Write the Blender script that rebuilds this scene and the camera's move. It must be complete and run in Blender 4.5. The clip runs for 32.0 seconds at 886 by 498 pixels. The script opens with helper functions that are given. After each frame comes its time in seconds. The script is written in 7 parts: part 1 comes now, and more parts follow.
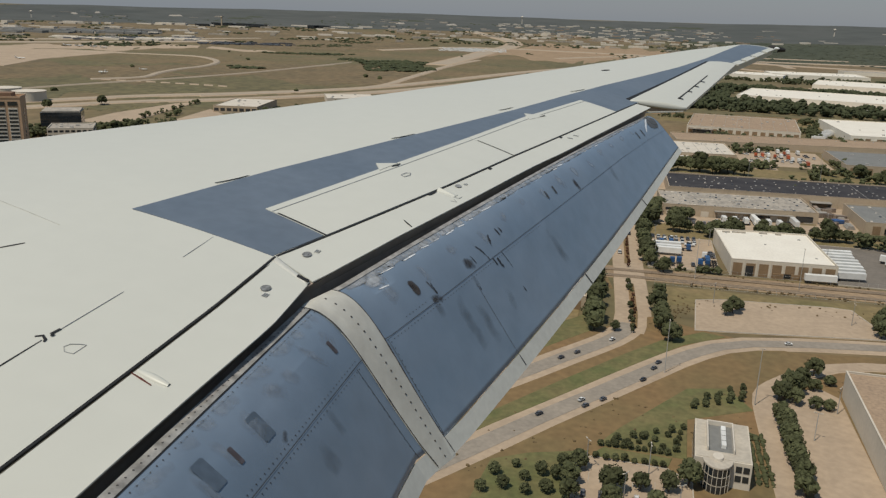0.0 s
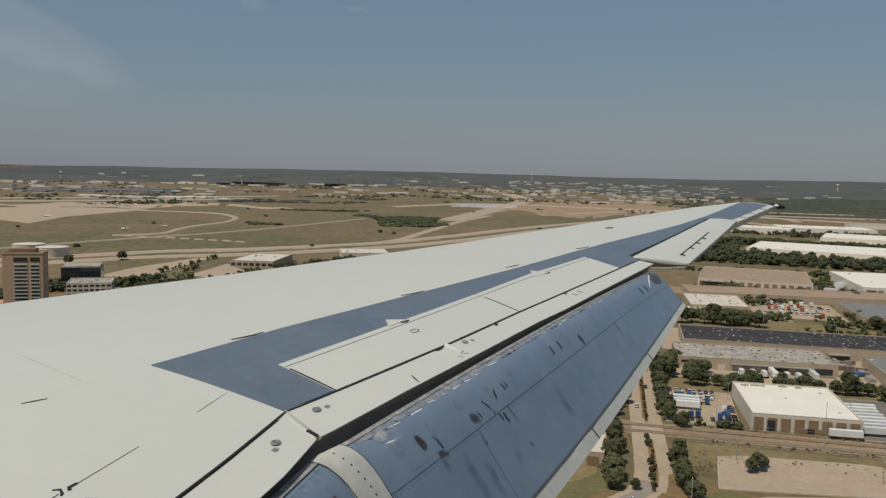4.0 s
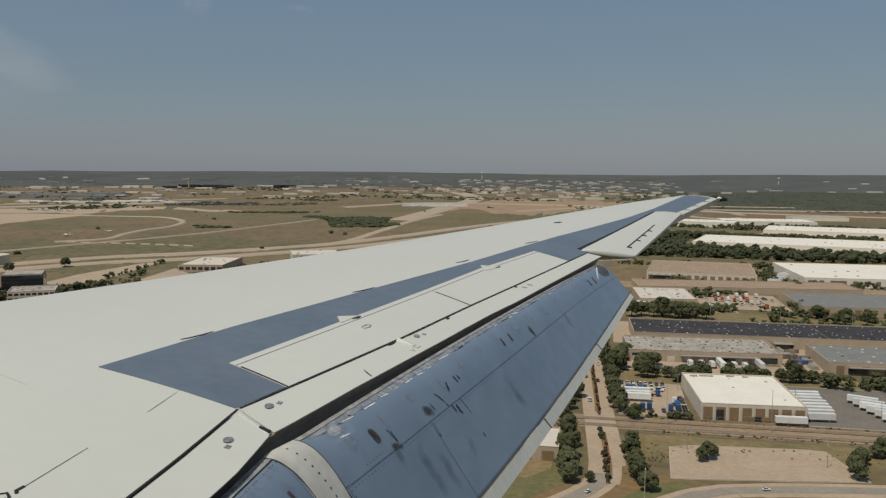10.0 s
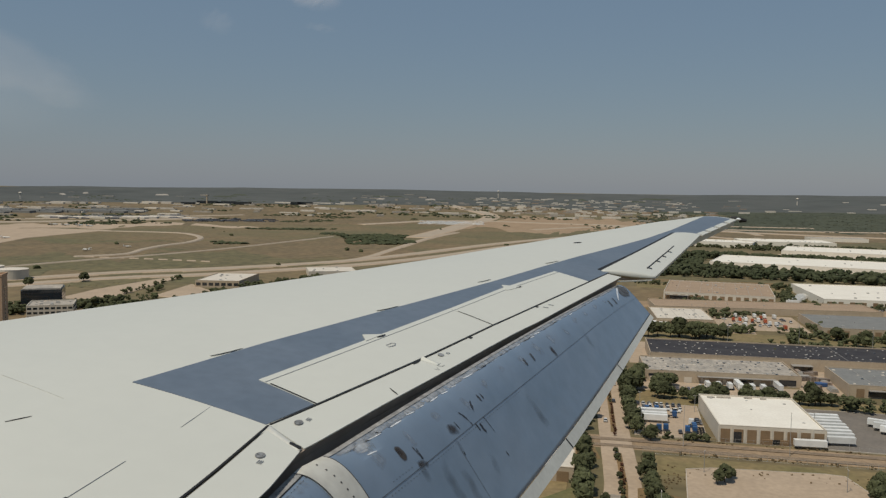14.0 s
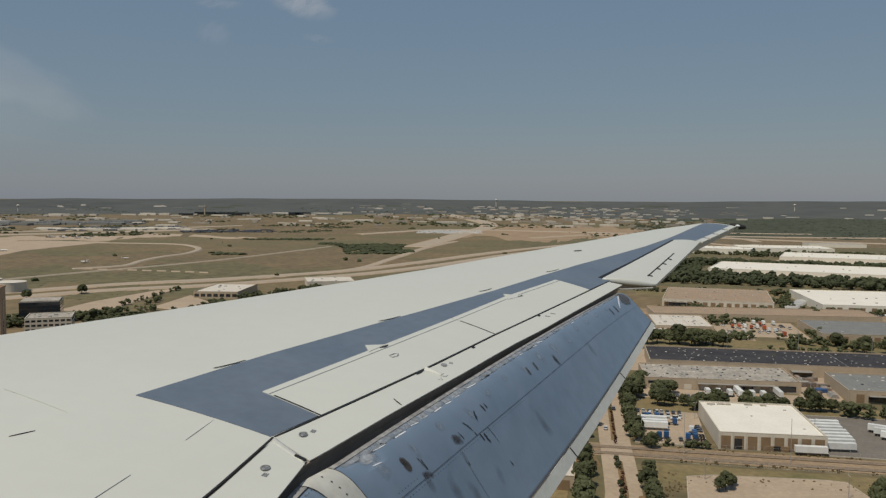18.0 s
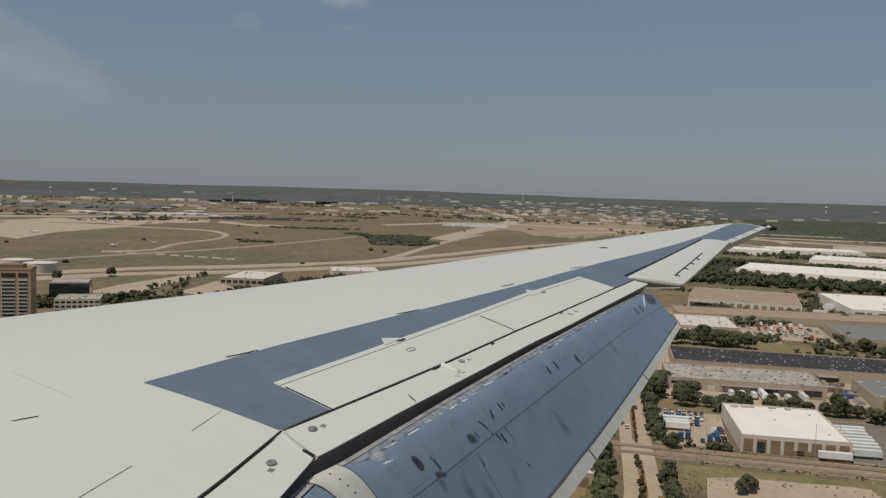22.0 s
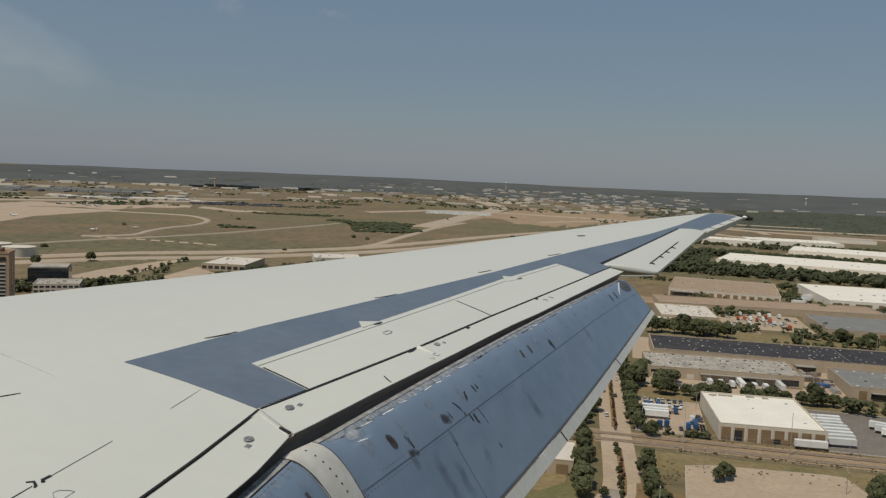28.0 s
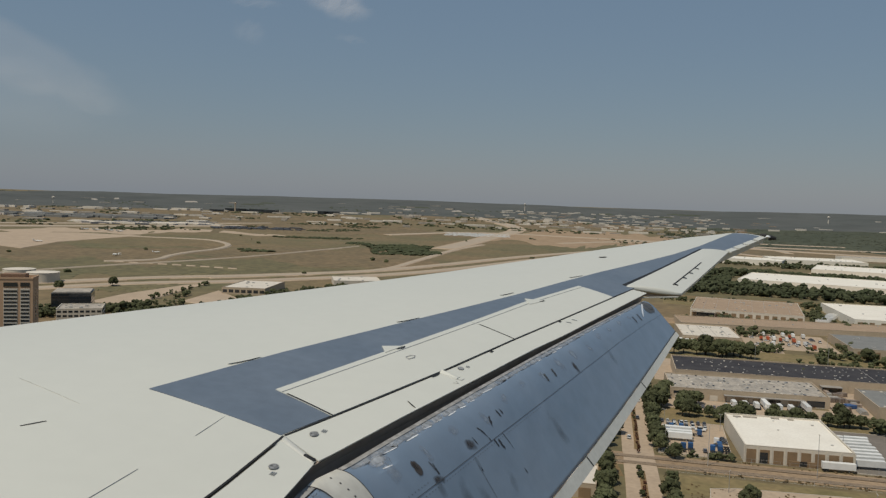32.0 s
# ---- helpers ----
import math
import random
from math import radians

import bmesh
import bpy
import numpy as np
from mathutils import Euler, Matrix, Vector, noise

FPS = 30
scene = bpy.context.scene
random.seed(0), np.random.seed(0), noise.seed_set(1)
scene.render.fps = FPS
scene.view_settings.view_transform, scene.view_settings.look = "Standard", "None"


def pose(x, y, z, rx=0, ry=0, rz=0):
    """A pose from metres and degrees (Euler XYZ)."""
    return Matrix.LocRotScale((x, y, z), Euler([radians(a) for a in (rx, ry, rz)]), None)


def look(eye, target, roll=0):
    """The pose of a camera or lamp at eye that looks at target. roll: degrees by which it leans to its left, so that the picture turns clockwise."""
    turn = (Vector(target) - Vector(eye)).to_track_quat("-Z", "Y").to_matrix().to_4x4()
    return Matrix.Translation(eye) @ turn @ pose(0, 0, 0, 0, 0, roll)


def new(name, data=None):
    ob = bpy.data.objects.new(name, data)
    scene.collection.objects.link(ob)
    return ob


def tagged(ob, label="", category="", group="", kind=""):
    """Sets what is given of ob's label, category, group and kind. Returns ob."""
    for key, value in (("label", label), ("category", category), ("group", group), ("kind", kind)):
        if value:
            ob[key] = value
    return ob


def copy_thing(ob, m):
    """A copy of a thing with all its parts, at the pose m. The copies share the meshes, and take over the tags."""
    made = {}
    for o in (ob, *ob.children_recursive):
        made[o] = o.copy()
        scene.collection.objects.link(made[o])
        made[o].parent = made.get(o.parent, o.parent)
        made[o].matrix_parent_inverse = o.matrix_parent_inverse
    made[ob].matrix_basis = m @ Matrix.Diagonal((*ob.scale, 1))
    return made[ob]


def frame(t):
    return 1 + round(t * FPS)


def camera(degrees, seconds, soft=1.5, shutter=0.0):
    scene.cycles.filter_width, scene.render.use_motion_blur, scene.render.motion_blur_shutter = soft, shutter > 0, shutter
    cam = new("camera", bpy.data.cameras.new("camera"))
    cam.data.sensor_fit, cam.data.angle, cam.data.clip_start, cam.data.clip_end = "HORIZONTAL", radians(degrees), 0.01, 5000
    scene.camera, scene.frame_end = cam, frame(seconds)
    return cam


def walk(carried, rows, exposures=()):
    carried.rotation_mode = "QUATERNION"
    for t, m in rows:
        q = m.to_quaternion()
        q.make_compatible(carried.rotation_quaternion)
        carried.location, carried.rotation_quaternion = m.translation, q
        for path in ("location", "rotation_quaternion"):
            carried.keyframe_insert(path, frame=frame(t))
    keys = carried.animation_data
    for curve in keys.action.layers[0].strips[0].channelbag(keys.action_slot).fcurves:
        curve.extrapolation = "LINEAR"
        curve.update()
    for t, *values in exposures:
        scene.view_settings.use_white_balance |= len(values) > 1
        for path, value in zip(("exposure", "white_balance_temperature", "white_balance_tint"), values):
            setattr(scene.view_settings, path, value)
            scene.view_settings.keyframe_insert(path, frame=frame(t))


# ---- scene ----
cam = camera(56.8, 32.0, soft=1.3)
PATH = [
    (0, pose(-0.085, 0.111, -0.064, 73.90, -1.65, 13.83)), (0.5, pose(-0.073, 0.124, -0.084, 77.83, -1.56, 13.65)),
    (1, pose(-0.056, 0.085, -0.061, 81.47, -1.73, 14.02)), (1.5, pose(-0.052, 0.072, -0.089, 83.56, -1.49, 14.27)),
    (2, pose(-0.047, 0.114, -0.058, 82.62, -0.09, 14.48)), (2.5, pose(-0.054, 0.117, -0.066, 82.39, 0.39, 14.96)),
    (3, pose(-0.041, 0.044, -0.016, 83.10, -0.45, 15.09)), (3.5, pose(-0.014, -0.010, -0.017, 84.49, -1.14, 15.02)),
    (5.5, pose(-0.015, -0.075, 0.007, 84.63, -1.12, 13.15)), (6, pose(-0.034, -0.073, -0.004, 85.03, -1.06, 12.81)),
    (6.5, pose(-0.019, -0.079, -0.012, 85.29, -1.27, 12.81)), (7, pose(-0.013, -0.074, -0.028, 85.51, -1.30, 12.69)),
    (7.5, pose(-0.009, -0.067, -0.037, 85.41, -1.24, 12.47)), (8, pose(-0.032, -0.054, -0.020, 85.13, -1.54, 11.94)),
    (8.5, pose(-0.057, -0.011, -0.041, 85.50, -1.35, 11.38)), (9, pose(-0.031, -0.017, -0.032, 85.65, -1.32, 10.95)),
    (9.5, pose(-0.011, -0.052, -0.020, 85.33, -1.10, 10.81)), (10, pose(0.005, -0.072, -0.036, 84.54, -0.45, 11.22)),
    (10.5, pose(-0.038, -0.089, -0.015, 83.55, -0.33, 11.27)), (11, pose(-0.045, -0.114, -0.006, 83.50, -0.16, 11.56)),
    (11.5, pose(-0.029, -0.140, 0.002, 83.61, 0.06, 12.03)), (12, pose(-0.040, -0.127, -0.004, 83.94, -0.06, 12.36)),
    (12.5, pose(-0.058, -0.120, -0.008, 84.38, -0.23, 12.43)), (13, pose(-0.022, -0.170, -0.002, 85.12, -0.47, 12.50)),
    (13.5, pose(-0.024, -0.175, -0.014, 85.63, -0.64, 12.33)), (14, pose(-0.032, -0.154, -0.016, 85.78, -0.84, 12.36)),
    (14.5, pose(-0.038, -0.137, -0.018, 85.79, -0.59, 12.39)), (16.5, pose(0.020, -0.165, -0.003, 86.95, -0.79, 12.50)),
    (17, pose(-0.041, -0.167, -0.015, 86.68, -0.41, 12.05)), (17.5, pose(-0.077, -0.146, -0.017, 86.45, -0.26, 12.03)),
    (18, pose(-0.055, -0.156, -0.012, 86.41, -0.35, 12.21)), (18.5, pose(-0.021, -0.153, -0.006, 86.38, -0.66, 12.53)),
    (19, pose(0.005, -0.156, -0.005, 86.28, -0.99, 12.77)), (19.5, pose(-0.019, -0.142, -0.009, 86.09, -1.08, 12.85)),
    (20, pose(-0.025, -0.134, -0.028, 86.07, -1.16, 13.01)), (20.5, pose(-0.033, -0.096, -0.030, 85.81, -1.15, 13.29)),
    (21, pose(-0.047, -0.053, -0.028, 85.68, -0.90, 13.54)), (21.5, pose(-0.073, -0.026, -0.024, 86.14, -1.21, 13.91)),
    (22, pose(-0.058, -0.019, -0.022, 85.88, -1.84, 14.08)), (22.5, pose(-0.017, -0.049, -0.023, 84.38, -1.99, 14.14)),
    (23, pose(0.033, -0.102, -0.020, 85.01, -1.90, 14.12)), (23.5, pose(-0.030, -0.085, -0.033, 85.53, -1.94, 13.66)),
    (24, pose(-0.053, -0.089, -0.022, 85.32, -2.24, 13.30)), (24.5, pose(-0.047, -0.070, -0.026, 85.01, -1.85, 13.13)),
    (26.5, pose(-0.029, -0.072, -0.018, 84.85, -1.78, 13.14)), (27, pose(-0.029, -0.082, -0.025, 85.43, -1.88, 13.16)),
    (27.5, pose(-0.043, -0.085, -0.010, 85.24, -2.19, 13.00)), (28, pose(0.002, -0.111, -0.025, 85.06, -2.45, 12.92)),
    (28.5, pose(-0.002, -0.115, -0.033, 84.47, -2.57, 12.68)), (29, pose(-0.041, -0.080, -0.008, 83.52, -2.81, 12.43)),
    (29.5, pose(-0.155, -0.022, -0.005, 84.33, -2.69, 11.87)), (30, pose(-0.145, -0.072, -0.039, 88.01, -2.76, 12.31)),
    (30.5, pose(-0.049, -0.065, -0.039, 89.18, -3.12, 13.29)), (31, pose(-0.009, -0.041, -0.021, 88.49, -3.22, 14.19)),
    (31.5, pose(0.034, -0.040, -0.013, 87.72, -2.87, 14.52)), (32, pose(-0.024, -0.096, -0.018, 86.55, -1.85, 14.21)),
]
walk(cam, PATH, exposures=((0, 0.07), (1.5, 0.05), (3.5, 0.02), (32, 0.0)))
WING = pose(0, 0, 0, -1.0885, 5.3123, -0.1008)   # the aircraft's attitude: nose up, right wing a little high
GROUND = -115.0                                   # ground below the cabin window

# ---- world and light ----
SUN_EL, SUN_AZ = radians(62), radians(212)       # azimuth clockwise from +y
world = bpy.data.worlds.new("sky")
scene.world = world
world.use_nodes = True
wn, wl = world.node_tree.nodes, world.node_tree.links
sky = wn.new("ShaderNodeTexSky")
sky.sky_type, sky.sun_disc = "NISHITA", False
sky.sun_elevation, sky.sun_rotation = SUN_EL, SUN_AZ
sky.altitude, sky.air_density, sky.dust_density, sky.ozone_density = 0, 1.5, 0.3, 1.0
wn["Background"].inputs["Strength"].default_value = 0.07
haze = wn.new("ShaderNodeMix")                    # summer haze evens out the clear-sky colours
haze.data_type = "RGBA"
haze.inputs["Factor"].default_value = 0.737
haze.inputs["B"].default_value = (1.85, 2.73, 3.98, 1)
wl.new(sky.outputs["Color"], haze.inputs["A"])
wl.new(haze.outputs["Result"], wn["Background"].inputs["Color"])
sun = new("sun", bpy.data.lights.new("sun", "SUN"))
sun.data.energy, sun.data.angle, sun.data.color = 3.2, radians(0.55), (1.0, 0.918, 0.765)
sun_from = Vector((math.sin(SUN_AZ) * math.cos(SUN_EL), math.cos(SUN_AZ) * math.cos(SUN_EL), math.sin(SUN_EL)))
sun.matrix_world = look(sun_from * 100, (0, 0, 0))
scene.view_settings.exposure = 0.0


# ---- materials ----
def material(name, base, rough=0.6, metal=0.0, second=None, scale=1.0, amount=0.5, fine=0.0, fine_scale=40.0, bump=0.0, vary=0.0, spec=0.5):
    """Base colour mottled with a second one at a real-world size, fine grain, relief, and a change from object to object."""
    m = bpy.data.materials.new(name)
    m.use_nodes = True
    n, l = m.node_tree.nodes, m.node_tree.links
    b = n["Principled BSDF"]
    b.inputs["Roughness"].default_value, b.inputs["Metallic"].default_value = rough, metal
    b.inputs["Specular IOR Level"].default_value = spec
    place = n.new("ShaderNodeNewGeometry")
    big = n.new("ShaderNodeTexNoise")
    big.inputs["Scale"].default_value, big.inputs["Detail"].default_value = 1.0 / scale, 6.0
    l.new(place.outputs["Position"], big.inputs["Vector"])
    ramp = n.new("ShaderNodeValToRGB")
    ramp.color_ramp.elements[0].position, ramp.color_ramp.elements[1].position = 0.5 - 0.25 * (1.1 - amount), 0.5 + 0.25 * (1.1 - amount)
    ramp.color_ramp.elements[0].color = (*base, 1)
    ramp.color_ramp.elements[1].color = (*(second or [c * 0.85 for c in base]), 1)
    l.new(big.outputs["Fac"], ramp.inputs["Fac"])
    colour = ramp.outputs["Color"]
    grain = n.new("ShaderNodeTexNoise")
    grain.inputs["Scale"].default_value, grain.inputs["Detail"].default_value = fine_scale, 4.0
    l.new(place.outputs["Position"], grain.inputs["Vector"])
    if fine:
        mul = n.new("ShaderNodeMapRange")
        mul.inputs["To Min"].default_value, mul.inputs["To Max"].default_value = 1 - fine, 1 + fine
        mul.inputs["From Min"].default_value, mul.inputs["From Max"].default_value = 0.3, 0.7
        l.new(grain.outputs["Fac"], mul.inputs["Value"])
        mix = n.new("ShaderNodeVectorMath")
        mix.operation = "SCALE"
        l.new(colour, mix.inputs[0])
        l.new(mul.outputs["Result"], mix.inputs["Scale"])
        colour = mix.outputs["Vector"]
    if vary:
        info, mr = n.new("ShaderNodeObjectInfo"), n.new("ShaderNodeMapRange")
        mr.inputs["To Min"].default_value, mr.inputs["To Max"].default_value = 1 - vary, 1 + vary
        l.new(info.outputs["Random"], mr.inputs["Value"])
        sc = n.new("ShaderNodeVectorMath")
        sc.operation = "SCALE"
        l.new(colour, sc.inputs[0])
        l.new(mr.outputs["Result"], sc.inputs["Scale"])
        colour = sc.outputs["Vector"]
    l.new(colour, b.inputs["Base Color"])
    if bump:
        bp = n.new("ShaderNodeBump")
        bp.inputs["Strength"].default_value, bp.inputs["Distance"].default_value = 1.0, bump
        l.new(grain.outputs["Fac"], bp.inputs["Height"])
        l.new(bp.outputs["Normal"], b.inputs["Normal"])
    return m


WHITE_PAINT = material("wing_white_paint", (0.572, 0.574, 0.522), 0.42, second=(0.552, 0.556, 0.508), scale=1.3, amount=0.2, fine=0.012, fine_scale=9, bump=0.0003)
GREY_COAT = material("wing_grey_coating", (0.11, 0.14, 0.182), 0.45, second=(0.132, 0.162, 0.205), scale=0.5, amount=0.2, fine=0.08, fine_scale=14, bump=0.0005)
FLAP_SKIN = material("flap_grey_skin", (0.166, 0.226, 0.306), 0.27, metal=0.08, second=(0.194, 0.25, 0.328), scale=0.35, amount=0.3, fine=0.06, fine_scale=7, bump=0.0012)
RIB_PAINT = material("rib_white_paint", (0.55, 0.545, 0.50), 0.42, second=(0.47, 0.455, 0.41), scale=0.12, amount=0.3, fine=0.05, fine_scale=25, bump=0.0005)
FLAP_EDGE = material("flap_edge_paint", (0.565, 0.565, 0.525), 0.45, second=(0.51, 0.51, 0.475), scale=0.3, amount=0.4, fine=0.06, fine_scale=30)
STRIP = material("worn_strip_metal", (0.42, 0.41, 0.39), 0.42, metal=0.25, second=(0.27, 0.26, 0.245), scale=0.05, amount=0.6, fine=0.25, fine_scale=30, bump=0.001)
RUBBER = material("black_seal", (0.012, 0.012, 0.013), 0.7, scale=0.2, fine=0.2)
CAVITY = material("flap_cavity", (0.34, 0.27, 0.215), 0.8, second=(0.40, 0.325, 0.265), scale=0.2, fine=0.08, fine_scale=12)
JOINT = material("panel_joint", (0.04, 0.042, 0.048), 0.6, second=(0.075, 0.085, 0.10), scale=0.15, amount=0.5, fine=0.3)
STAIN = material("oil_stain", (0.03, 0.03, 0.035), 0.6, second=(0.055, 0.05, 0.05), scale=0.05, fine=0.3)
MARKING = material("grey_marking", (0.16, 0.18, 0.20), 0.5, scale=0.1)
LABEL_GREY = material("label_grey", (0.27, 0.275, 0.28), 0.5, scale=0.1)
RED_MARK = material("red_marking", (0.12, 0.035, 0.025), 0.5, scale=0.1)
LAMP_GLASS = material("lamp_glass", (0.75, 0.78, 0.8), 0.08, scale=0.1)


# ---- small tools ----
def part(name, bm, mat, parent=None, label="", smooth=False):
    me = bpy.data.meshes.new(name)
    if smooth:
        for f in bm.faces:
            f.smooth = True
    bm.to_mesh(me)
    bm.free()
    me.materials.append(mat)
    ob = new(name, me)
    if parent:
        ob.parent = parent
    if label:
        ob["label"] = label
    return ob


def thing(name, label, category, m=None, group="", kind=""):
    ob = tagged(new(name), label, category, group, kind)
    if m is not None:
        ob.matrix_world = m
    return ob


def box(bm, x0, x1, y0, y1, z0, z1, m=None, bevel=0.0):
    vs = [bm.verts.new((x, y, z)) for z in (z0, z1) for y in (y0, y1) for x in (x0, x1)]
    fs = [bm.faces.new([vs[i] for i in q]) for q in ((0, 2, 3, 1), (4, 5, 7, 6), (0, 1, 5, 4), (2, 6, 7, 3), (0, 4, 6, 2), (1, 3, 7, 5))]
    if bevel:
        es = {e for f in fs for e in f.edges}
        bmesh.ops.bevel(bm, geom=list(es), offset=bevel, segments=2, affect="EDGES", profile=0.5)
    if m is not None:
        bmesh.ops.transform(bm, matrix=m, verts=vs)
    return vs


def grid_sheet(bm, rows, thick=0.0, way=Vector((0, 0, -1))):
    """A sheet through rows of points, closed with a back and rims where it has a thickness."""
    top = [[bm.verts.new(q) for q in r] for r in rows]
    nr, nc = len(top), len(top[0])
    for i in range(nr - 1):
        for j in range(nc - 1):
            bm.faces.new((top[i][j], top[i + 1][j], top[i + 1][j + 1], top[i][j + 1]))
    if thick:
        low = [[bm.verts.new(v.co + way * thick) for v in r] for r in top]
        for i in range(nr - 1):
            for j in range(nc - 1):
                bm.faces.new((low[i][j], low[i][j + 1], low[i + 1][j + 1], low[i + 1][j]))
        ring = [(i, 0) for i in range(nr)] + [(nr - 1, j) for j in range(1, nc)] + [(i, nc - 1) for i in range(nr - 2, -1, -1)] + [(0, j) for j in range(nc - 2, 0, -1)]
        for a, b in zip(ring, ring[1:] + ring[:1]):
            bm.faces.new((top[a[0]][a[1]], low[a[0]][a[1]], low[b[0]][b[1]], top[b[0]][b[1]]))
    bmesh.ops.recalc_face_normals(bm, faces=bm.faces)


def table(k, y):
    """Straight lines through a table of (station, value)."""
    for (a, va), (b, vb) in zip(k, k[1:]):
        if a <= y <= b:
            return va + (vb - va) * (y - a) / (b - a)
    return k[0][1] if y < k[0][0] else k[-1][1]


# ---- the wing, in the aircraft's own axes: x aft, y outboard, z up ----
def seam_x(y):
    k = ((0.0, -1.39), (2.6, -1.395), (3.13, -1.412), (3.453, -1.322), (4.016, -1.171), (4.609, -1.017), (5.473, -0.812), (6.416, -0.568), (7.653, -0.247), (8.257, -0.088), (12.14, 1.04), (15.2, 1.95))
    for (a, xa), (b, xb) in zip(k, k[1:]):
        if a <= y <= b:
            return xa + (xb - xa) * (y - a) / (b - a)
    return k[-1][1]


def reach(y):
    """How far the skin goes forward of the seam; the tip is rounded off."""
    c = 3.7 - 0.2331 * (y - 3.15)
    return c if y < 14.35 else c * (1 - 0.3 * ((y - 14.35) / 0.75) ** 2)


NOSE_DROP = ((4.6, -0.006), (5.1, 0.0), (6.0, 0.016), (7.2, 0.046), (8.0, 0.070), (8.6, 0.078), (9.5, 0.072), (11.6, 0.062), (13.0, 0.060), (14.0, 0.056), (14.6, 0.075), (15.2, 0.095))


def skin_z(x, y):
    z = -1.3688 + 0.07033 * y + 0.001277 * y * y
    d = seam_x(y) - x
    c = 3.7 - 0.2331 * (y - 3.15)
    return z + (c * (0.1 * d / c - (0.199 - 0.05 * min(1, max(0, (y - 6) / 8))) * (d / c) ** 2) - table(NOSE_DROP, y) * (d / c) ** 3 if d > 0 else 0.10 * d)


def on_skin(x, y, up=0.0):
    return Vector((x, y, skin_z(x, y) + up))


def skin_patch(bm, front, rear, up, thick, n=24, k=4):
    """A panel that follows the skin between two lines of plan points."""
    def along(line, s):
        s *= len(line) - 1
        i = min(int(s), len(line) - 2)
        return Vector(line[i]).lerp(Vector(line[i + 1]), s - i)
    rows = []
    for i in range(n + 1):
        a, b = along(front, i / n), along(rear, i / n)
        rows.append([on_skin(*a.lerp(b, j / k), up) for j in range(k + 1)])
    grid_sheet(bm, rows, thick)


wing = thing("aircraft_wing", "white airliner wing with grey blue panels and lowered flaps", "aircraft wing", WING)

# skin: upper face, and the nose and lower face below it
stations = [0.2 + 0.35 * i for i in range(38)] + [13.6 + 0.1 * i for i in range(16)]
upper, lower = [], []
for y in stations:
    c = reach(y)
    pts = [on_skin(seam_x(y) - u * c, y) for u in [i / 26 for i in range(27)]]
    nose, root = pts[-1], pts[0]
    t = 0.10 * c
    upper.append(pts)
    lower.append([nose, nose + Vector((-0.012 * c, 0, -0.25 * t)), nose + Vector((-0.006 * c, 0, -0.6 * t)), nose + Vector((0.05 * c, 0, -t)),
                  nose.lerp(root, 0.5) + Vector((0, 0, -0.13 * c - 0.02)), root + Vector((0, 0, -0.10 - 0.01 * c)), root + Vector((0, 0, -0.002))])
bm = bmesh.new()
grid_sheet(bm, upper)
part("upper_skin", bm, WHITE_PAINT, wing, "off-white painted wing skin", smooth=True)
bm = bmesh.new()
grid_sheet(bm, lower)
part("lower_skin", bm, WHITE_PAINT, wing, "off-white lower wing skin")

# grey walkway band from the kink to the tip
front = [(-2.15, 3.236), (-1.915, 4.14), (-1.568, 5.263), (-1.051, 6.872), (-0.746, 7.904), (-0.454, 8.834), (-0.068, 9.94), (0.325, 11.088), (0.729, 12.435), (1.138, 13.992), (1.395, 15.0)]
rear = [(seam_x(y) - 0.012, y) for y in (3.13, 3.9, 5.0, 6.65, 7.7, 8.7, 9.85, 11.05, 12.4, 13.95, 15.0)]
bm = bmesh.new()
skin_patch(bm, front, rear, 0.004, 0.0035, 100, 6)
part("grey_panel", bm, GREY_COAT, wing, "grey blue coated panel band", smooth=False)

# seal along the seam
for y0, y1, w in ((0.2, 3.13, 0.0044), (3.14, 8.25, 0.0048)):
    ys = [y0 + (y1 - y0) * i / 30 for i in range(31)]
    bm = bmesh.new()
    skin_patch(bm, [(seam_x(y) - w, y) for y in ys], [(seam_x(y) + w, y) for y in ys], 0.0055, 0.008, 30, 1)
    part("seam_seal", bm, RUBBER, wing)
bm = bmesh.new()
skin_patch(bm, [(-0.200, 8.32), (0.150, 9.72), (0.705, 12.06)], [(-0.150, 8.31), (0.196, 9.70), (0.740, 12.05)], 0.0085, 0.004, 30, 1)
part("aileron_gap", bm, RUBBER, wing)

# spoilers, two panels with a hinge line at the front
for fr, re in (([(-1.673, 3.575), (-1.394, 4.717), (-1.167, 5.657)], [(seam_x(y) - 0.0055, y) for y in (3.46, 4.50, 5.475)]), ([(-1.165, 5.664), (-0.931, 6.657), (-0.593, 7.802)], [(seam_x(y) - 0.0055, y) for y in (5.482, 6.50, 7.64)])):
    fr, re = [Vector(q) for q in fr], [Vector(q) for q in re]
    bm = bmesh.new()
    skin_patch(bm, fr, re, 0.0075, 0.0035, 40, 4)
    sp = part("spoiler", bm, WHITE_PAINT, wing, "white spoiler panel lying flush")
    bm = bmesh.new()
    skin_patch(bm, [q.lerp(r, 0.115) for q, r in zip(fr, re)], [q.lerp(r, 0.128) for q, r in zip(fr, re)], 0.0088, 0.001, 40, 1)
    part("hinge_line", bm, MARKING, sp)
    bm = bmesh.new()
    q = fr[0].lerp(re[0], 0.2)
    skin_patch(bm, [q, q + Vector((0.004, 0.010))], [re[0], re[0] + Vector((0.005, 0.009))], 0.0090, 0.001, 2, 8)
    part("end_gap", bm, RUBBER, sp)

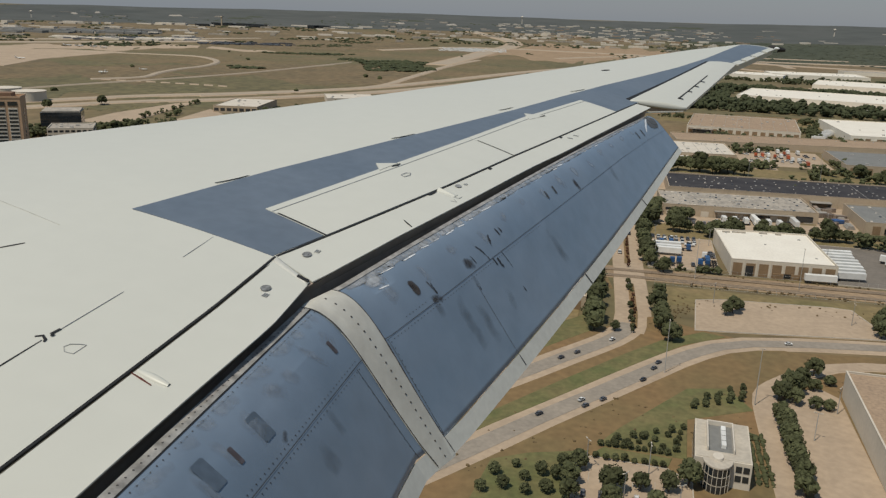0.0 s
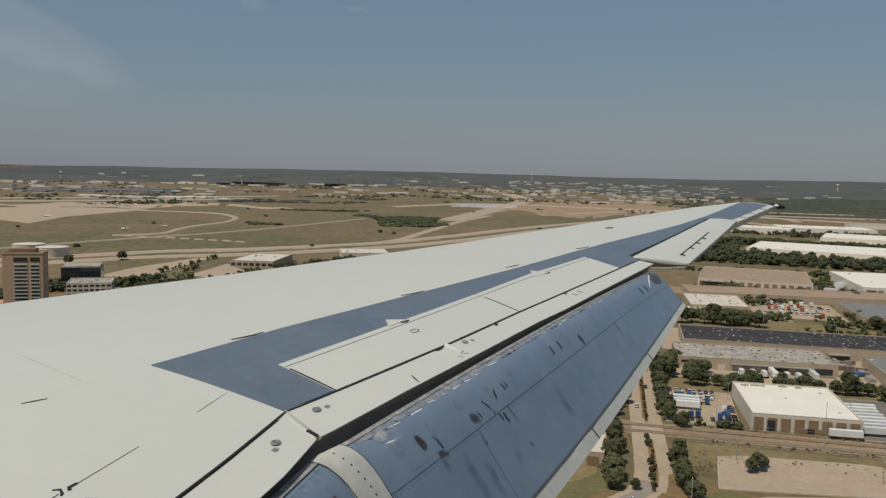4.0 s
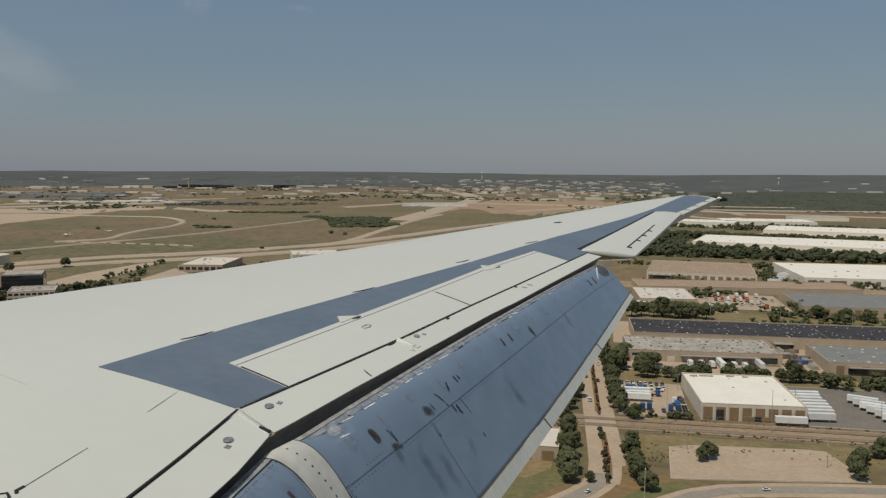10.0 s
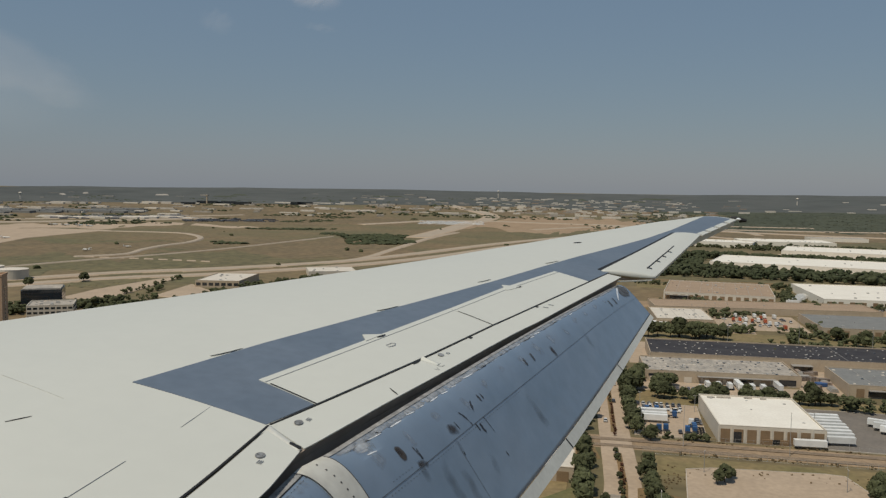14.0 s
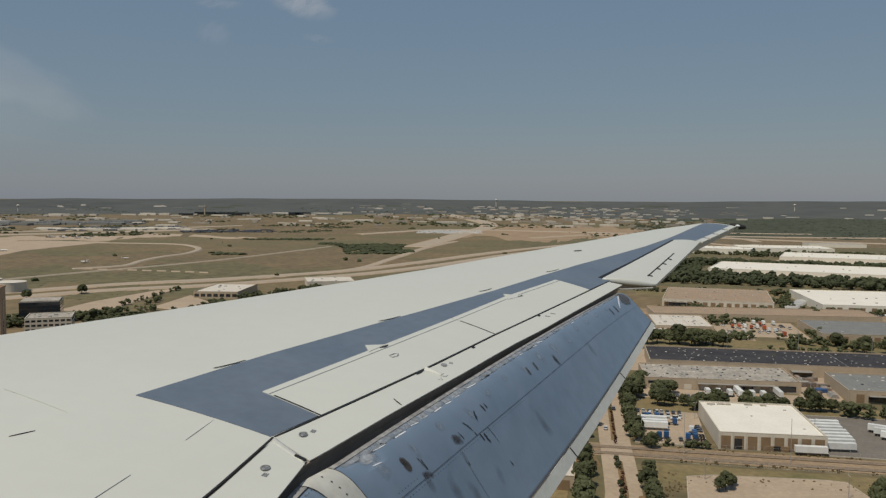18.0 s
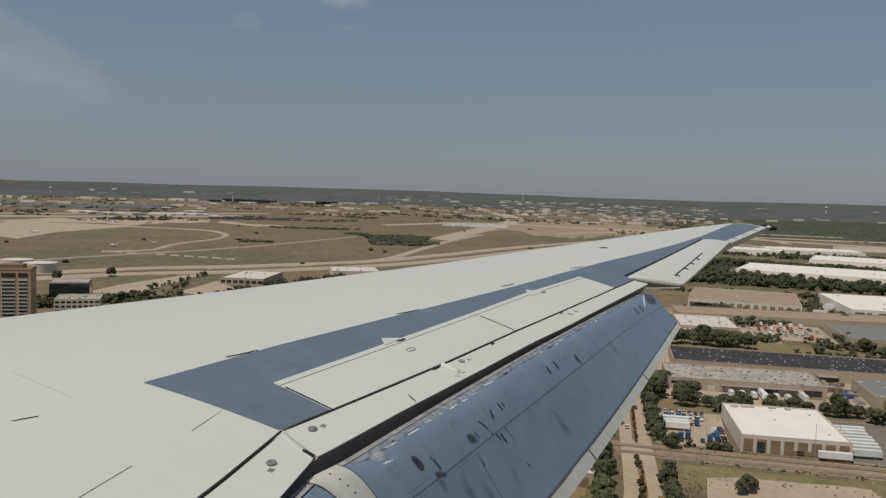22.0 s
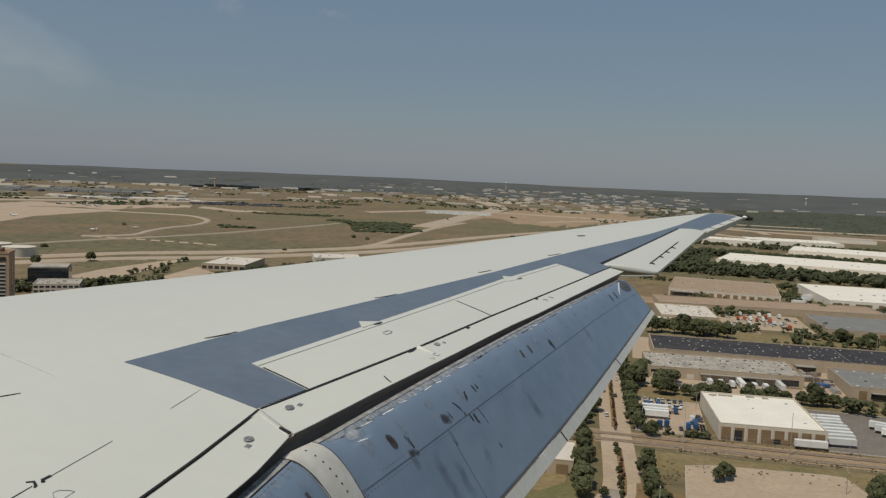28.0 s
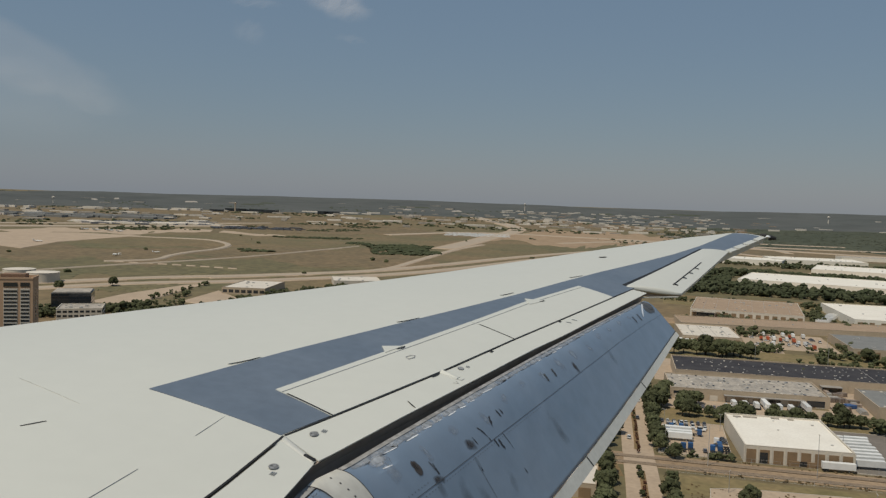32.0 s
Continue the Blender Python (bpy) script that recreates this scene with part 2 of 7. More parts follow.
# small white fairings where the spoiler hinges stand
for tri in (((-1.485, 4.625), (-1.38, 4.72), (-1.425, 4.515)), ((-0.95, 6.765), (-0.78, 6.84), (-0.88, 6.59))):
    bm = bmesh.new()
    top = [bm.verts.new(on_skin(x, y, 0.011)) for x, y in tri]
    low = [bm.verts.new(v.co - Vector((0, 0, 0.006))) for v in top]
    bm.faces.new(top), bm.faces.new(low[::-1])
    for i in range(3):
        bm.faces.new((top[i], low[i], low[(i + 1) % 3], top[(i + 1) % 3]))
    bmesh.ops.recalc_face_normals(bm, faces=bm.faces)
    part("hinge_fairing", bm, WHITE_PAINT, wing, "small white triangular hinge fairing")


# shroud panels aft of the seam
SHROUD = ((0.0, 0.204), (1.7, 0.205), (2.1, 0.211), (2.5, 0.221), (2.65, 0.222), (2.978, 0.207), (3.02, 0.214), (3.2, 0.236), (3.4, 0.224), (3.65, 0.210), (3.93, 0.200), (4.24, 0.191), (4.56, 0.184), (5.0, 0.177), (5.44, 0.175), (5.9, 0.180), (6.56, 0.166), (7.28, 0.158), (8.0, 0.147), (8.4, 0.140))


def shroud_w(y):
    return table(SHROUD, y)


for y0, y1, y2, y3 in ((0.2, 0.2, 3.092, 2.978), (3.132, 3.016, 8.22, 8.22)):
    fy, ry = [y0 + (y2 - y0) * i / 24 for i in range(25)], [y1 + (y3 - y1) * i / 24 for i in range(25)]
    bm = bmesh.new()
    skin_patch(bm, [(seam_x(y) + (0.012 if y0 < 1 else 0.0065), y) for y in fy], [(seam_x(y) + shroud_w(y), y) for y in ry], 0.002, 0.005, 72, 4)
    part("shroud_panel", bm, WHITE_PAINT, wing, "white panel ahead of the flap", smooth=False)
bm = bmesh.new()
rows = []
for i in range(9):
    q = i / 8
    x = seam_x(3.1) + 0.008 + 0.20 * q
    rows.append([on_skin(x, 3.090 - 0.114 * q + 0.044 * j * (1 - 0.1 * q), 0.003 + 0.004 * math.sin(math.pi * j) - 0.008 * q * j) for j in (0, 0.25, 0.5, 0.75, 1)])
grid_sheet(bm, rows, 0.003)
part("joint_cover", bm, FLAP_EDGE, wing, "worn cover strip at the kink", smooth=True)
bm = bmesh.new()
skin_patch(bm, [(-1.262, 3.012), (-1.262, 3.026)], [(-1.206, 2.990), (-1.206, 3.010)], 0.009, 0.03, 2, 2)
part("joint_hook", bm, RUBBER, wing, "black hook at the joint")

# cavity wall under the shroud, closing the wing's back
bm = bmesh.new()
rows = []
for y in [0.2 + 0.25 * i for i in range(33)]:
    x, w = seam_x(y), shroud_w(y)
    rows.append([on_skin(x + 0.02, y, -0.03), on_skin(x + w * 0.97, y, -0.006), on_skin(x + w * 0.8, y, -0.035), on_skin(x + w * 0.72, y, -0.09), on_skin(x + w * 0.8, y, -0.15), on_skin(x + w + 0.09, y, -0.17)])
grid_sheet(bm, rows, 0.006)
part("flap_cavity", bm, CAVITY, wing, "dark recess behind the shroud")


# flaps
def flap_reach(y):
    return 1 + 0.075 * math.sin(math.pi * min(1, max(0, (y - 3.158) / 4.908)))


def flap_line(y):
    """Nose, trailing edge of the lowered flap at a span station."""
    if y <= 2.940:
        return Vector((-1.188 + 0.012 * (2.977 - y), y, -1.224 + 0.060 * (y - 2.977))), Vector((-0.612, y, -1.852 + 0.03 * (y - 2.977)))
    if y < 3.158:
        q = (y - 2.940) / 0.218
        a, b = flap_line(2.940), flap_line(3.158)
        return a[0].lerp(b[0], q), a[1].lerp(b[1], q)
    s = (y - 3.158) / (8.066 - 3.158)
    n, t = Vector((-1.140 + 1.16 * s, y, -1.220 + 0.434 * s)), Vector((-0.562 + 0.961 * s, y, -1.873 + 0.813 * s))
    lift = Vector((-0.008, 0, 0.030)) * math.sin(math.pi * min(1, s)) ** 0.8
    return n + lift, n + (t - n) * flap_reach(y)


DENTS = []
dent_rng = random.Random(41)
y = 3.17
while y < 7.7:
    w = dent_rng.uniform(0.08, 0.15) if y > 5.2 else dent_rng.uniform(0.09, 0.24)
    DENTS.append((y + w / 2, w / 2, dent_rng.uniform(0.036, 0.046), dent_rng.uniform(0.016, 0.026), dent_rng.uniform(0.004, 0.008)))
    y += w * dent_rng.uniform(0.85, 1.25)
DENTS.append((3.33, 0.09, 0.085, 0.045, 0.008))
y = 0.4
while y < 2.8:
    w = min(dent_rng.uniform(0.15, 0.4), 2.88 - y)
    DENTS.append((y + w / 2, w / 2, dent_rng.uniform(0.08, 0.16), dent_rng.uniform(0.03, 0.07), dent_rng.uniform(0.002, 0.004)))
    y += w * dent_rng.uniform(0.7, 1.4)


def dent_depth(y, s):
    """Shallow hammered hollows behind the flap's nose, with a sharper rear rim."""
    deep = 0.0
    for cy, hw, cs, hs, depth in DENTS:
        u = (y - cy) / hw
        if -1 < u < 1 and cs - 2.2 * hs < s < cs + hs:
            v = (s - cs) / (hs if s > cs else 2.2 * hs)
            deep = max(deep, depth * (1 - u * u) * (1 - v * v) ** (0.7 if v > 0 else 1.5))
    return deep


PROFILE = [(0.0, -0.05), (0.0, 0.0), (0.03, 0.028), (0.07, 0.05), (0.12, 0.066), (0.18, 0.075), (0.25, 0.078), (0.33, 0.074), (0.42, 0.066), (0.55, 0.05), (0.70, 0.032), (0.85, 0.014), (1.0, 0.0)]


def flap_point(y, s, up=0.0, ripple=0.004):
    n, t = flap_line(y)
    d = t - n
    c = d.length
    d.normalize()
    out = Vector((-d.z, 0, d.x))
    for k in range(1, len(PROFILE) - 1):
        (a, ha), (b, hb) = PROFILE[k], PROFILE[k + 1]
        if a <= s <= b:
            (p, hp), (r, hr) = PROFILE[max(k - 1, 1)], PROFILE[min(k + 2, len(PROFILE) - 1)]
            q = (s - a) / (b - a)
            ma, mb = (hb - hp) / (b - p) * (b - a), (hr - ha) / (r - a) * (b - a)
            h = (2 * q ** 3 - 3 * q * q + 1) * ha + (q ** 3 - 2 * q * q + q) * ma + (3 * q * q - 2 * q ** 3) * hb + (q ** 3 - q * q) * mb
    if ripple and 0.02 < s < 0.26:
        h -= dent_depth(y, s) / c
    return n + d * (s * c) + out * (h * c + up)


def flap_patch(bm, y0, y1, s0, s1, up, thick, n=20, k=8, ripple=0.004, dense=0):
    """A piece of the flap's skin; dense: extra rows of faces close behind the nose."""
    rows = []
    ss = [s0 + (s1 - s0) * j / k for j in range(k + 1)]
    if dense:
        ss = [0.17 * j / dense for j in range(dense)] + [0.17 + (s1 - 0.17) * j / k for j in range(k + 1)]
    for i in range(n + 1):
        y = y0 + (y1 - y0) * i / n
        rows.append([flap_point(y, q, up, ripple) for q in ss])
    grid_sheet(bm, rows, thick, Vector((-0.6, 0, -0.8)))


PANEL_S = ((3.10, 0.332), (3.6, 0.338), (4.2, 0.338), (5.1, 0.345), (5.73, 0.35), (6.1, 0.355), (6.65, 0.36), (7.5, 0.40), (8.1, 0.46))


def panel_s(y):
    """Where the spanwise panel joint runs."""
    return 0.36 if y < 3.07 else table(PANEL_S, y)


for y0, y1, n, lab in ((0.25, 3.055, 110, "grey blue inboard flap, lowered"), (3.10, 8.06, 420, "grey blue outboard flap, lowered")):
    bm = bmesh.new()
    flap_patch(bm, y0, y1, 0.0, 0.895, 0.0, 0.05, n, 24, 0.004, 34)
    flap = part("flap", bm, FLAP_SKIN, wing, lab, smooth=True)
    bm = bmesh.new()
    flap_patch(bm, y0, y1, 0.9, 1.0, 0.001, 0.012, 20, 2)
    part("trailing_edge", bm, FLAP_EDGE, flap, "light grey trailing edge strip")
    bm = bmesh.new()
    rows = []
    for i in range(61):
        y = y0 + (y1 - y0) * i / 60
        q = panel_s(y)
        rows.append([flap_point(y, q - 0.0017, 0.0022), flap_point(y, q + 0.0017, 0.0022)])
    grid_sheet(bm, rows)
    part("panel_line", bm, JOINT, flap)
    bm = bmesh.new()
    flap_patch(bm, y0, y1, 0.0, 0.030 if y0 < 1 else 0.020, 0.004, 0.012, 60, 2)
    part("nose_strip", bm, STRIP, flap, "worn metal strip along the flap nose")

# white rib fairing between the flaps, with its screws
RIB_IN = ((0.0, 2.885), (0.06, 2.900), (0.15, 2.912), (0.30, 2.927), (0.48, 2.947), (0.65, 2.967), (0.84, 2.997), (1.0, 3.035))
RIB_OUT = ((0.0, 3.112), (0.05, 3.118), (0.26, 3.122), (0.40, 3.128), (0.66, 3.148), (0.89, 3.174), (1.0, 3.186))
bm = bmesh.new()
rows = []
for i in range(91):
    q = i / 90
    a, b = table(RIB_IN, q), table(RIB_OUT, q)
    rows.append([flap_point(a + (b - a) * k / 6, q, 0.0045 + 0.004 * math.sin(math.pi * k / 6), 0) for k in range(7)])
grid_sheet(bm, rows, 0.010, Vector((-0.6, 0, -0.8)))
rib = part("rib_fairing", bm, RIB_PAINT, wing, "white curved rib between the flaps", smooth=False)
for edge, w, sd in ((RIB_IN, 0.0035, 3), (RIB_OUT, 0.003, 8)):
    bm = bmesh.new()
    rows = []
    for i in range(61):
        q = 0.985 * i / 60
        k = w * (0.45 + 1.1 * abs(noise.noise((q * 9, sd, 0))))
        rows.append([flap_point(table(edge, q) - k, q, 0.0062, 0), flap_point(table(edge, q) + k, q, 0.0062, 0)])
    grid_sheet(bm, rows, 0.002)
    part("rib_seal", bm, STAIN, rib, "black chipped sealant")


def flap_disc(y, s, r, up=0.0056):
    """A flat screw head lying on the flap's surface."""
    a, b, c = flap_point(y, s, up, 0), flap_point(y, s + 0.01, up, 0), flap_point(y + 0.01, s, up, 0)
    u, v = (b - a).normalized(), (c - a).normalized()
    bm = bmesh.new()
    ring = [bm.verts.new(a + u * r * math.cos(t) + v * r * math.sin(t)) for t in [math.tau * k / 10 for k in range(10)]]
    top = [bm.verts.new(q.co + u.cross(v) * (0.0008 if u.cross(v).z > 0 else -0.0008)) for q in ring]
    bm.faces.new(top)
    for k in range(10):
        bm.faces.new((ring[k], ring[(k + 1) % 10], top[(k + 1) % 10], top[k]))
    bmesh.ops.recalc_face_normals(bm, faces=bm.faces)
    return bm


for i in range(22):
    q = 0.03 + 0.0445 * i
    part("screw", flap_disc(3.004 + 0.105 * q, q, 0.0048, 0.0095), STAIN, rib)

# aileron with its tab
bm = bmesh.new()
hin, hout, aout, ain = Vector((-0.158, 8.291)), Vector((0.745, 12.07)), Vector((1.128, 12.35)), Vector((0.390, 8.586))
rows = []
for i in range(25):
    a, b = hin.lerp(hout, i / 24), ain.lerp(aout, i / 24)
    rows.append([on_skin(*a.lerp(b, j / 6), 0.012 + 0.012 * math.sin(math.pi * j / 6)) for j in range(7)])
grid_sheet(bm, rows, 0.03)
ail = part("aileron", bm, WHITE_PAINT, wing, "white aileron", smooth=False)
bm = bmesh.new()
skin_patch(bm, [(0.300, 8.87), (0.668, 10.77)], [(0.314, 8.87), (0.682, 10.77)], 0.0255, 0.003, 20, 1)
part("tab_hinge", bm, RUBBER, ail)
bm = bmesh.new()
rows = []
for j in range(13):
    q = hin.lerp(ain, j / 12)
    r = 0.036 * math.sin(math.pi * (0.06 + 0.88 * j / 12)) ** 0.8
    rows.append([on_skin(q.x, q.y - r * math.cos(a), 0.0 + r * math.sin(a)) for a in [math.pi * k / 8 - 0.6 for k in range(9)]])
grid_sheet(bm, rows, 0.004)
part("aileron_horn", bm, WHITE_PAINT, ail, "rounded white inner end", smooth=True)

bm = bmesh.new()
rows = [[on_skin(*hin.lerp(ain, j / 8), 0.004), on_skin(*hin.lerp(ain, j / 8), -0.06 * math.sin(math.pi * (0.15 + 0.8 * j / 8)) - 0.01)] for j in range(9)]
grid_sheet(bm, rows, 0.004, Vector((0, 1, 0)))
part("end_rib", bm, CAVITY, ail, "grey end rib of the aileron")
bm = bmesh.new()
rows = [[on_skin(-0.03 + 0.39 * j / 8, 8.20 + 0.32 * j / 8 + e, -0.055 + 0.04 * j / 8) for e in (-0.008, 0.008)] for j in range(9)]
grid_sheet(bm, rows, 0.01)
part("hinge_rod", bm, WHITE_PAINT, ail, "thin white rod below the aileron")

# outer trailing edge segments and the tip lamp
for y0, y1 in ((12.38, 12.80), (12.93, 13.45), (13.58, 14.20), (14.36, 14.98)):
    bm = bmesh.new()
    skin_patch(bm, [(seam_x(y0) - 0.04, y0), (seam_x(y1) - 0.035, y1)], [(seam_x(y0) + 0.055, y0), (seam_x(y1) + 0.06, y1)], 0.012, 0.02, 4, 2)
    part("edge_segment", bm, WHITE_PAINT, wing, "white trailing edge tile")
bm = bmesh.new()
bmesh.ops.create_uvsphere(bm, u_segments=16, v_segments=10, radius=0.5, matrix=Matrix.Translation(on_skin(1.985, 15.10, 0.01)) @ Matrix.Diagonal((0.10, 0.09, 0.05, 1)))
lamp = part("tip_lamp", bm, LAMP_GLASS, wing, "pale glass lamp on the wing tip", smooth=True)
for x, d, r1, r2 in ((2.065, 0.12, 0.05, 0.025), (1.905, 0.10, 0.03, 0.045)):
    bm = bmesh.new()
    bmesh.ops.create_cone(bm, cap_ends=True, segments=12, radius1=r1, radius2=r2, depth=d, matrix=Matrix.Translation(on_skin(x, 15.12, 0.005)) @ pose(0, 0, 0, 0, 90, 0))
    part("lamp_holder", bm, RUBBER, lamp, "black housing of the lamp")


# ---- marks, joints and wear on the wing ----
def skin_mark(name, pts, half, mat, up=0.002, parent=None, label=""):
    """A thin line of some width along plan points on the skin."""
    bm = bmesh.new()
    rows = []
    p = [Vector(q) for q in pts]
    for i, q in enumerate(p):
        d = (p[min(i + 1, len(p) - 1)] - p[max(i - 1, 0)]).normalized()
        n = Vector((-d.y, d.x)) * (half if 0 < i < len(p) - 1 or len(p) == 2 else half * 0.5)
        rows.append([on_skin(*(q - n), up), on_skin(*(q + n), up)])
    grid_sheet(bm, rows, 0.0012)
    return part(name, bm, mat, parent or wing, label)


def skin_oval(name, x, y, rx, ry, turn, mat, up=0.0035, label=""):
    bm = bmesh.new()
    c, s = math.cos(radians(turn)), math.sin(radians(turn))
    ring = []
    for k in range(20):
        a = math.tau * k / 20
        dx, dy = rx * math.cos(a), ry * math.sin(a)
        ring.append(bm.verts.new(on_skin(x + dx * c - dy * s, y + dx * s + dy * c, up)))
    f = bm.faces.new(ring)
    bmesh.ops.solidify(bm, geom=[f], thickness=0.0008)
    return part(name, bm, mat, wing, label)


def lerp_line(a, b, n):
    return [Vector(a).lerp(Vector(b), i / n) for i in range(n + 1)]


skin_mark("skin_joint", lerp_line((-1.69, 0.6), (-1.707, 2.11), 12), 0.0022, RUBBER)
skin_mark("skin_joint", lerp_line((-1.705, 2.16), (-1.704, 2.52), 6), 0.0012, MARKING)
skin_mark("skin_joint", lerp_line((-1.699, 2.90), (-1.708, 3.155), 4), 0.0012, MARKING)
skin_mark("skin_joint", lerp_line((-2.72, 3.07), (-2.272, 2.917), 5), 0.002, FLAP_EDGE)
skin_mark("vent_slot", lerp_line((-2.294, 2.60), (-2.249, 2.692), 3), 0.004, RUBBER)
for a, b, w in (((-2.037, 3.773), (-1.961, 3.982), 0.006), ((-1.588, 5.265), (-1.499, 5.491), 0.006), ((-1.148, 6.755), (-1.075, 6.956), 0.005), ((-0.711, 8.174), (-0.608, 8.417), 0.006)):
    d = (Vector(b) - Vector(a)).normalized()
    n = Vector((-d.y, d.x)) * 0.014
    lip = skin_mark("vent_lip", lerp_line(Vector(a) + n, Vector(b) + n, 3), 0.012, WHITE_PAINT, 0.006, label="white vent lip")
    skin_mark("vent_slot", lerp_line(a, b, 3), w * 0.4, RUBBER, 0.0055, lip)
skin_oval("drain_port", -0.515, 10.07, 0.034, 0.075, -30, RUBBER)
# fitting at the skin joint, with a filler mark beside it
skin_mark("joint_fitting", [(-1.738, 2.118), (-1.722, 2.135), (-1.700, 2.118), (-1.695, 2.105)], 0.005, RUBBER, 0.003)
skin_oval("bolt", -1.700, 2.150, 0.006, 0.008, 0, RUBBER)
skin_mark("joint_fitting", [(-1.709, 2.155), (-1.706, 2.195)], 0.005, RUBBER, 0.003)
skin_mark("filler_mark", [(-1.631, 2.112), (-1.625, 2.135), (-1.60, 2.15), (-1.583, 2.155)], 0.0009, MARKING)
skin_mark("filler_mark", [(-1.583, 2.155), (-1.583, 2.093)], 0.0006, LABEL_GREY)
skin_mark("filler_mark", [(-1.583, 2.093), (-1.612, 2.090), (-1.631, 2.112)], 0.0007, LABEL_GREY)
# round grey labels with unreadable lettering shown as bars
for x, y, tx, ty in ((-1.314, 2.842, -1.298, 2.79), (-1.313, 3.231, -1.297, 3.29), (-0.978, 4.60, -0.957, 4.665)):
    skin_oval("round_label", x, y, 0.019, 0.027, 0, LABEL_GREY, 0.0065, label="round grey label")
    for k in range(3):
        skin_mark("label_bar", [(tx + 0.008 * k, ty - 0.016), (tx + 0.008 * k, ty + 0.016)], 0.0014, LABEL_GREY, 0.0055)
skin_mark("filler_mark", [(-1.299, 4.52), (-1.275, 4.50), (-1.255, 4.55), (-1.262, 4.59), (-1.285, 4.575), (-1.299, 4.52)], 0.0028, LABEL_GREY, 0.012)
for x, y in ((-1.372, 4.672), (-0.80, 6.80)):
    skin_mark("hinge_bracket", [(x - 0.02, y - 0.04), (x, y), (x + 0.006, y + 0.045)], 0.007, RUBBER, 0.0125)
# hinge notch and bright ramp on the outer shroud
skin_mark("shroud_notch", lerp_line((-1.078, 4.33), (-1.062, 4.42), 3), 0.009, RUBBER, 0.006)
bm = bmesh.new()
grid_sheet(bm, [[on_skin(-1.062, 4.430, 0.004), on_skin(-0.955, 4.402, 0.004)], [on_skin(-1.056, 4.450, 0.019), on_skin(-0.952, 4.424, 0.007)], [on_skin(-1.048, 4.480, 0.004), on_skin(-0.945, 4.458, 0.004)]], 0.003)
part("shroud_ramp", bm, WHITE_PAINT, wing, "small bright ramp on the shroud")
skin_mark("filler_mark", [(-0.955, 4.335), (-0.925, 4.345), (-0.948, 4.375)], 0.0016, LABEL_GREY, 0.005)
skin_mark("filler_mark", [(-0.952, 4.405), (-0.925, 4.412), (-0.918, 4.445)], 0.0016, LABEL_GREY, 0.005)
skin_mark("shroud_nick", [(-1.085, 3.895), (-1.055, 3.865), (-1.028, 3.842)], 0.004, RUBBER, 0.005)
for y in (5.06, 6.26):
    skin_mark("shroud_nick", [(seam_x(y) + 0.02, y), (seam_x(y) + 0.025, y + 0.04)], 0.008, RUBBER, 0.005)
for y in (6.32, 6.44):
    skin_mark("shroud_nick", [(seam_x(y) + 0.05, y), (seam_x(y) + 0.09, y + 0.012)], 0.006, MARKING, 0.005)
# bump over the inboard hinge with a red-brown streak
bm = bmesh.new()
rows = []
for i in range(9):
    q = i / 8
    r = 0.016 * (0.35 + 0.65 * math.sin(math.pi * (0.1 + 0.8 * q)))
    rows.append([on_skin(-1.375 + 0.115 * q, 2.112 - 0.02 * q + r * math.cos(a), 0.002 + 0.7 * r * math.sin(a)) for a in [math.pi * k / 8 for k in range(9)]])
grid_sheet(bm, rows)
part("hinge_bump", bm, WHITE_PAINT, wing, "glossy white bump over a hinge", smooth=True)
skin_mark("rust_streak", [(-1.385, 2.092), (-1.345, 2.080), (-1.302, 2.066)], 0.0035, RED_MARK, 0.004)


# flap wear and painted glints: dents, bright nose edges, stains, slots, rivets
def flap_mark(name, mat, pts, up=0.0014, parent=None, label=""):
    """A flat piece with the given corners (span, chord share) on the flap."""
    bm = bmesh.new()
    h = len(pts) // 2
    one, two = [Vector(q) for q in pts[:h]], [Vector(q) for q in pts[h:]][::-1]
    if len(two) > len(one):
        one.append(one[-1])
    rows = []
    for i in range(9):
        k = i / 8 * (len(one) - 1)
        j = min(int(k), max(0, len(one) - 2))
        a, b = one[j].lerp(one[min(j + 1, len(one) - 1)], k - j), two[j].lerp(two[min(j + 1, len(two) - 1)], k - j)
        rows.append([flap_point(q.x, q.y / flap_reach(q.x), up) for q in [a.lerp(b, m / 6) for m in range(7)]])
    grid_sheet(bm, rows)
    return part(name, bm, mat, parent or wing, label)


PLATE = material("dark_blue_patch", (0.085, 0.115, 0.155), 0.35, second=(0.098, 0.13, 0.175), scale=0.1, fine=0.1)
PLATE_BROWN = material("brown_patch", (0.085, 0.075, 0.085), 0.5, second=(0.06, 0.045, 0.045), scale=0.03, fine=0.2)
for cy, cs, hy, hs in ((2.203, 0.212, 0.031, 0.060), (1.911, 0.190, 0.030, 0.062), (2.039, 0.215, 0.0105, 0.038), (2.799, 0.215, 0.0115, 0.034)):
    ring = [(cy + hy * sx * a + 0.16 * hs * sy * b, cs + hs * sy * b) for sx, sy, rim in ((-1, -1, ((1, 0.88), (0.8, 1))), (1, -1, ((0.8, 1), (1, 0.88))), (1, 1, ((1, 0.88), (0.8, 1))), (-1, 1, ((0.8, 1), (1, 0.88)))) for a, b in rim]
    bm = bmesh.new()
    f = bm.faces.new([bm.verts.new(flap_point(y, q / flap_reach(y), 0.0022, 0)) for y, q in ring])
    part("repair_plate", bm, PLATE if hy > 0.02 else PLATE_BROWN, wing, "dark rectangular patch" if hy > 0.02 else "small brown patch")


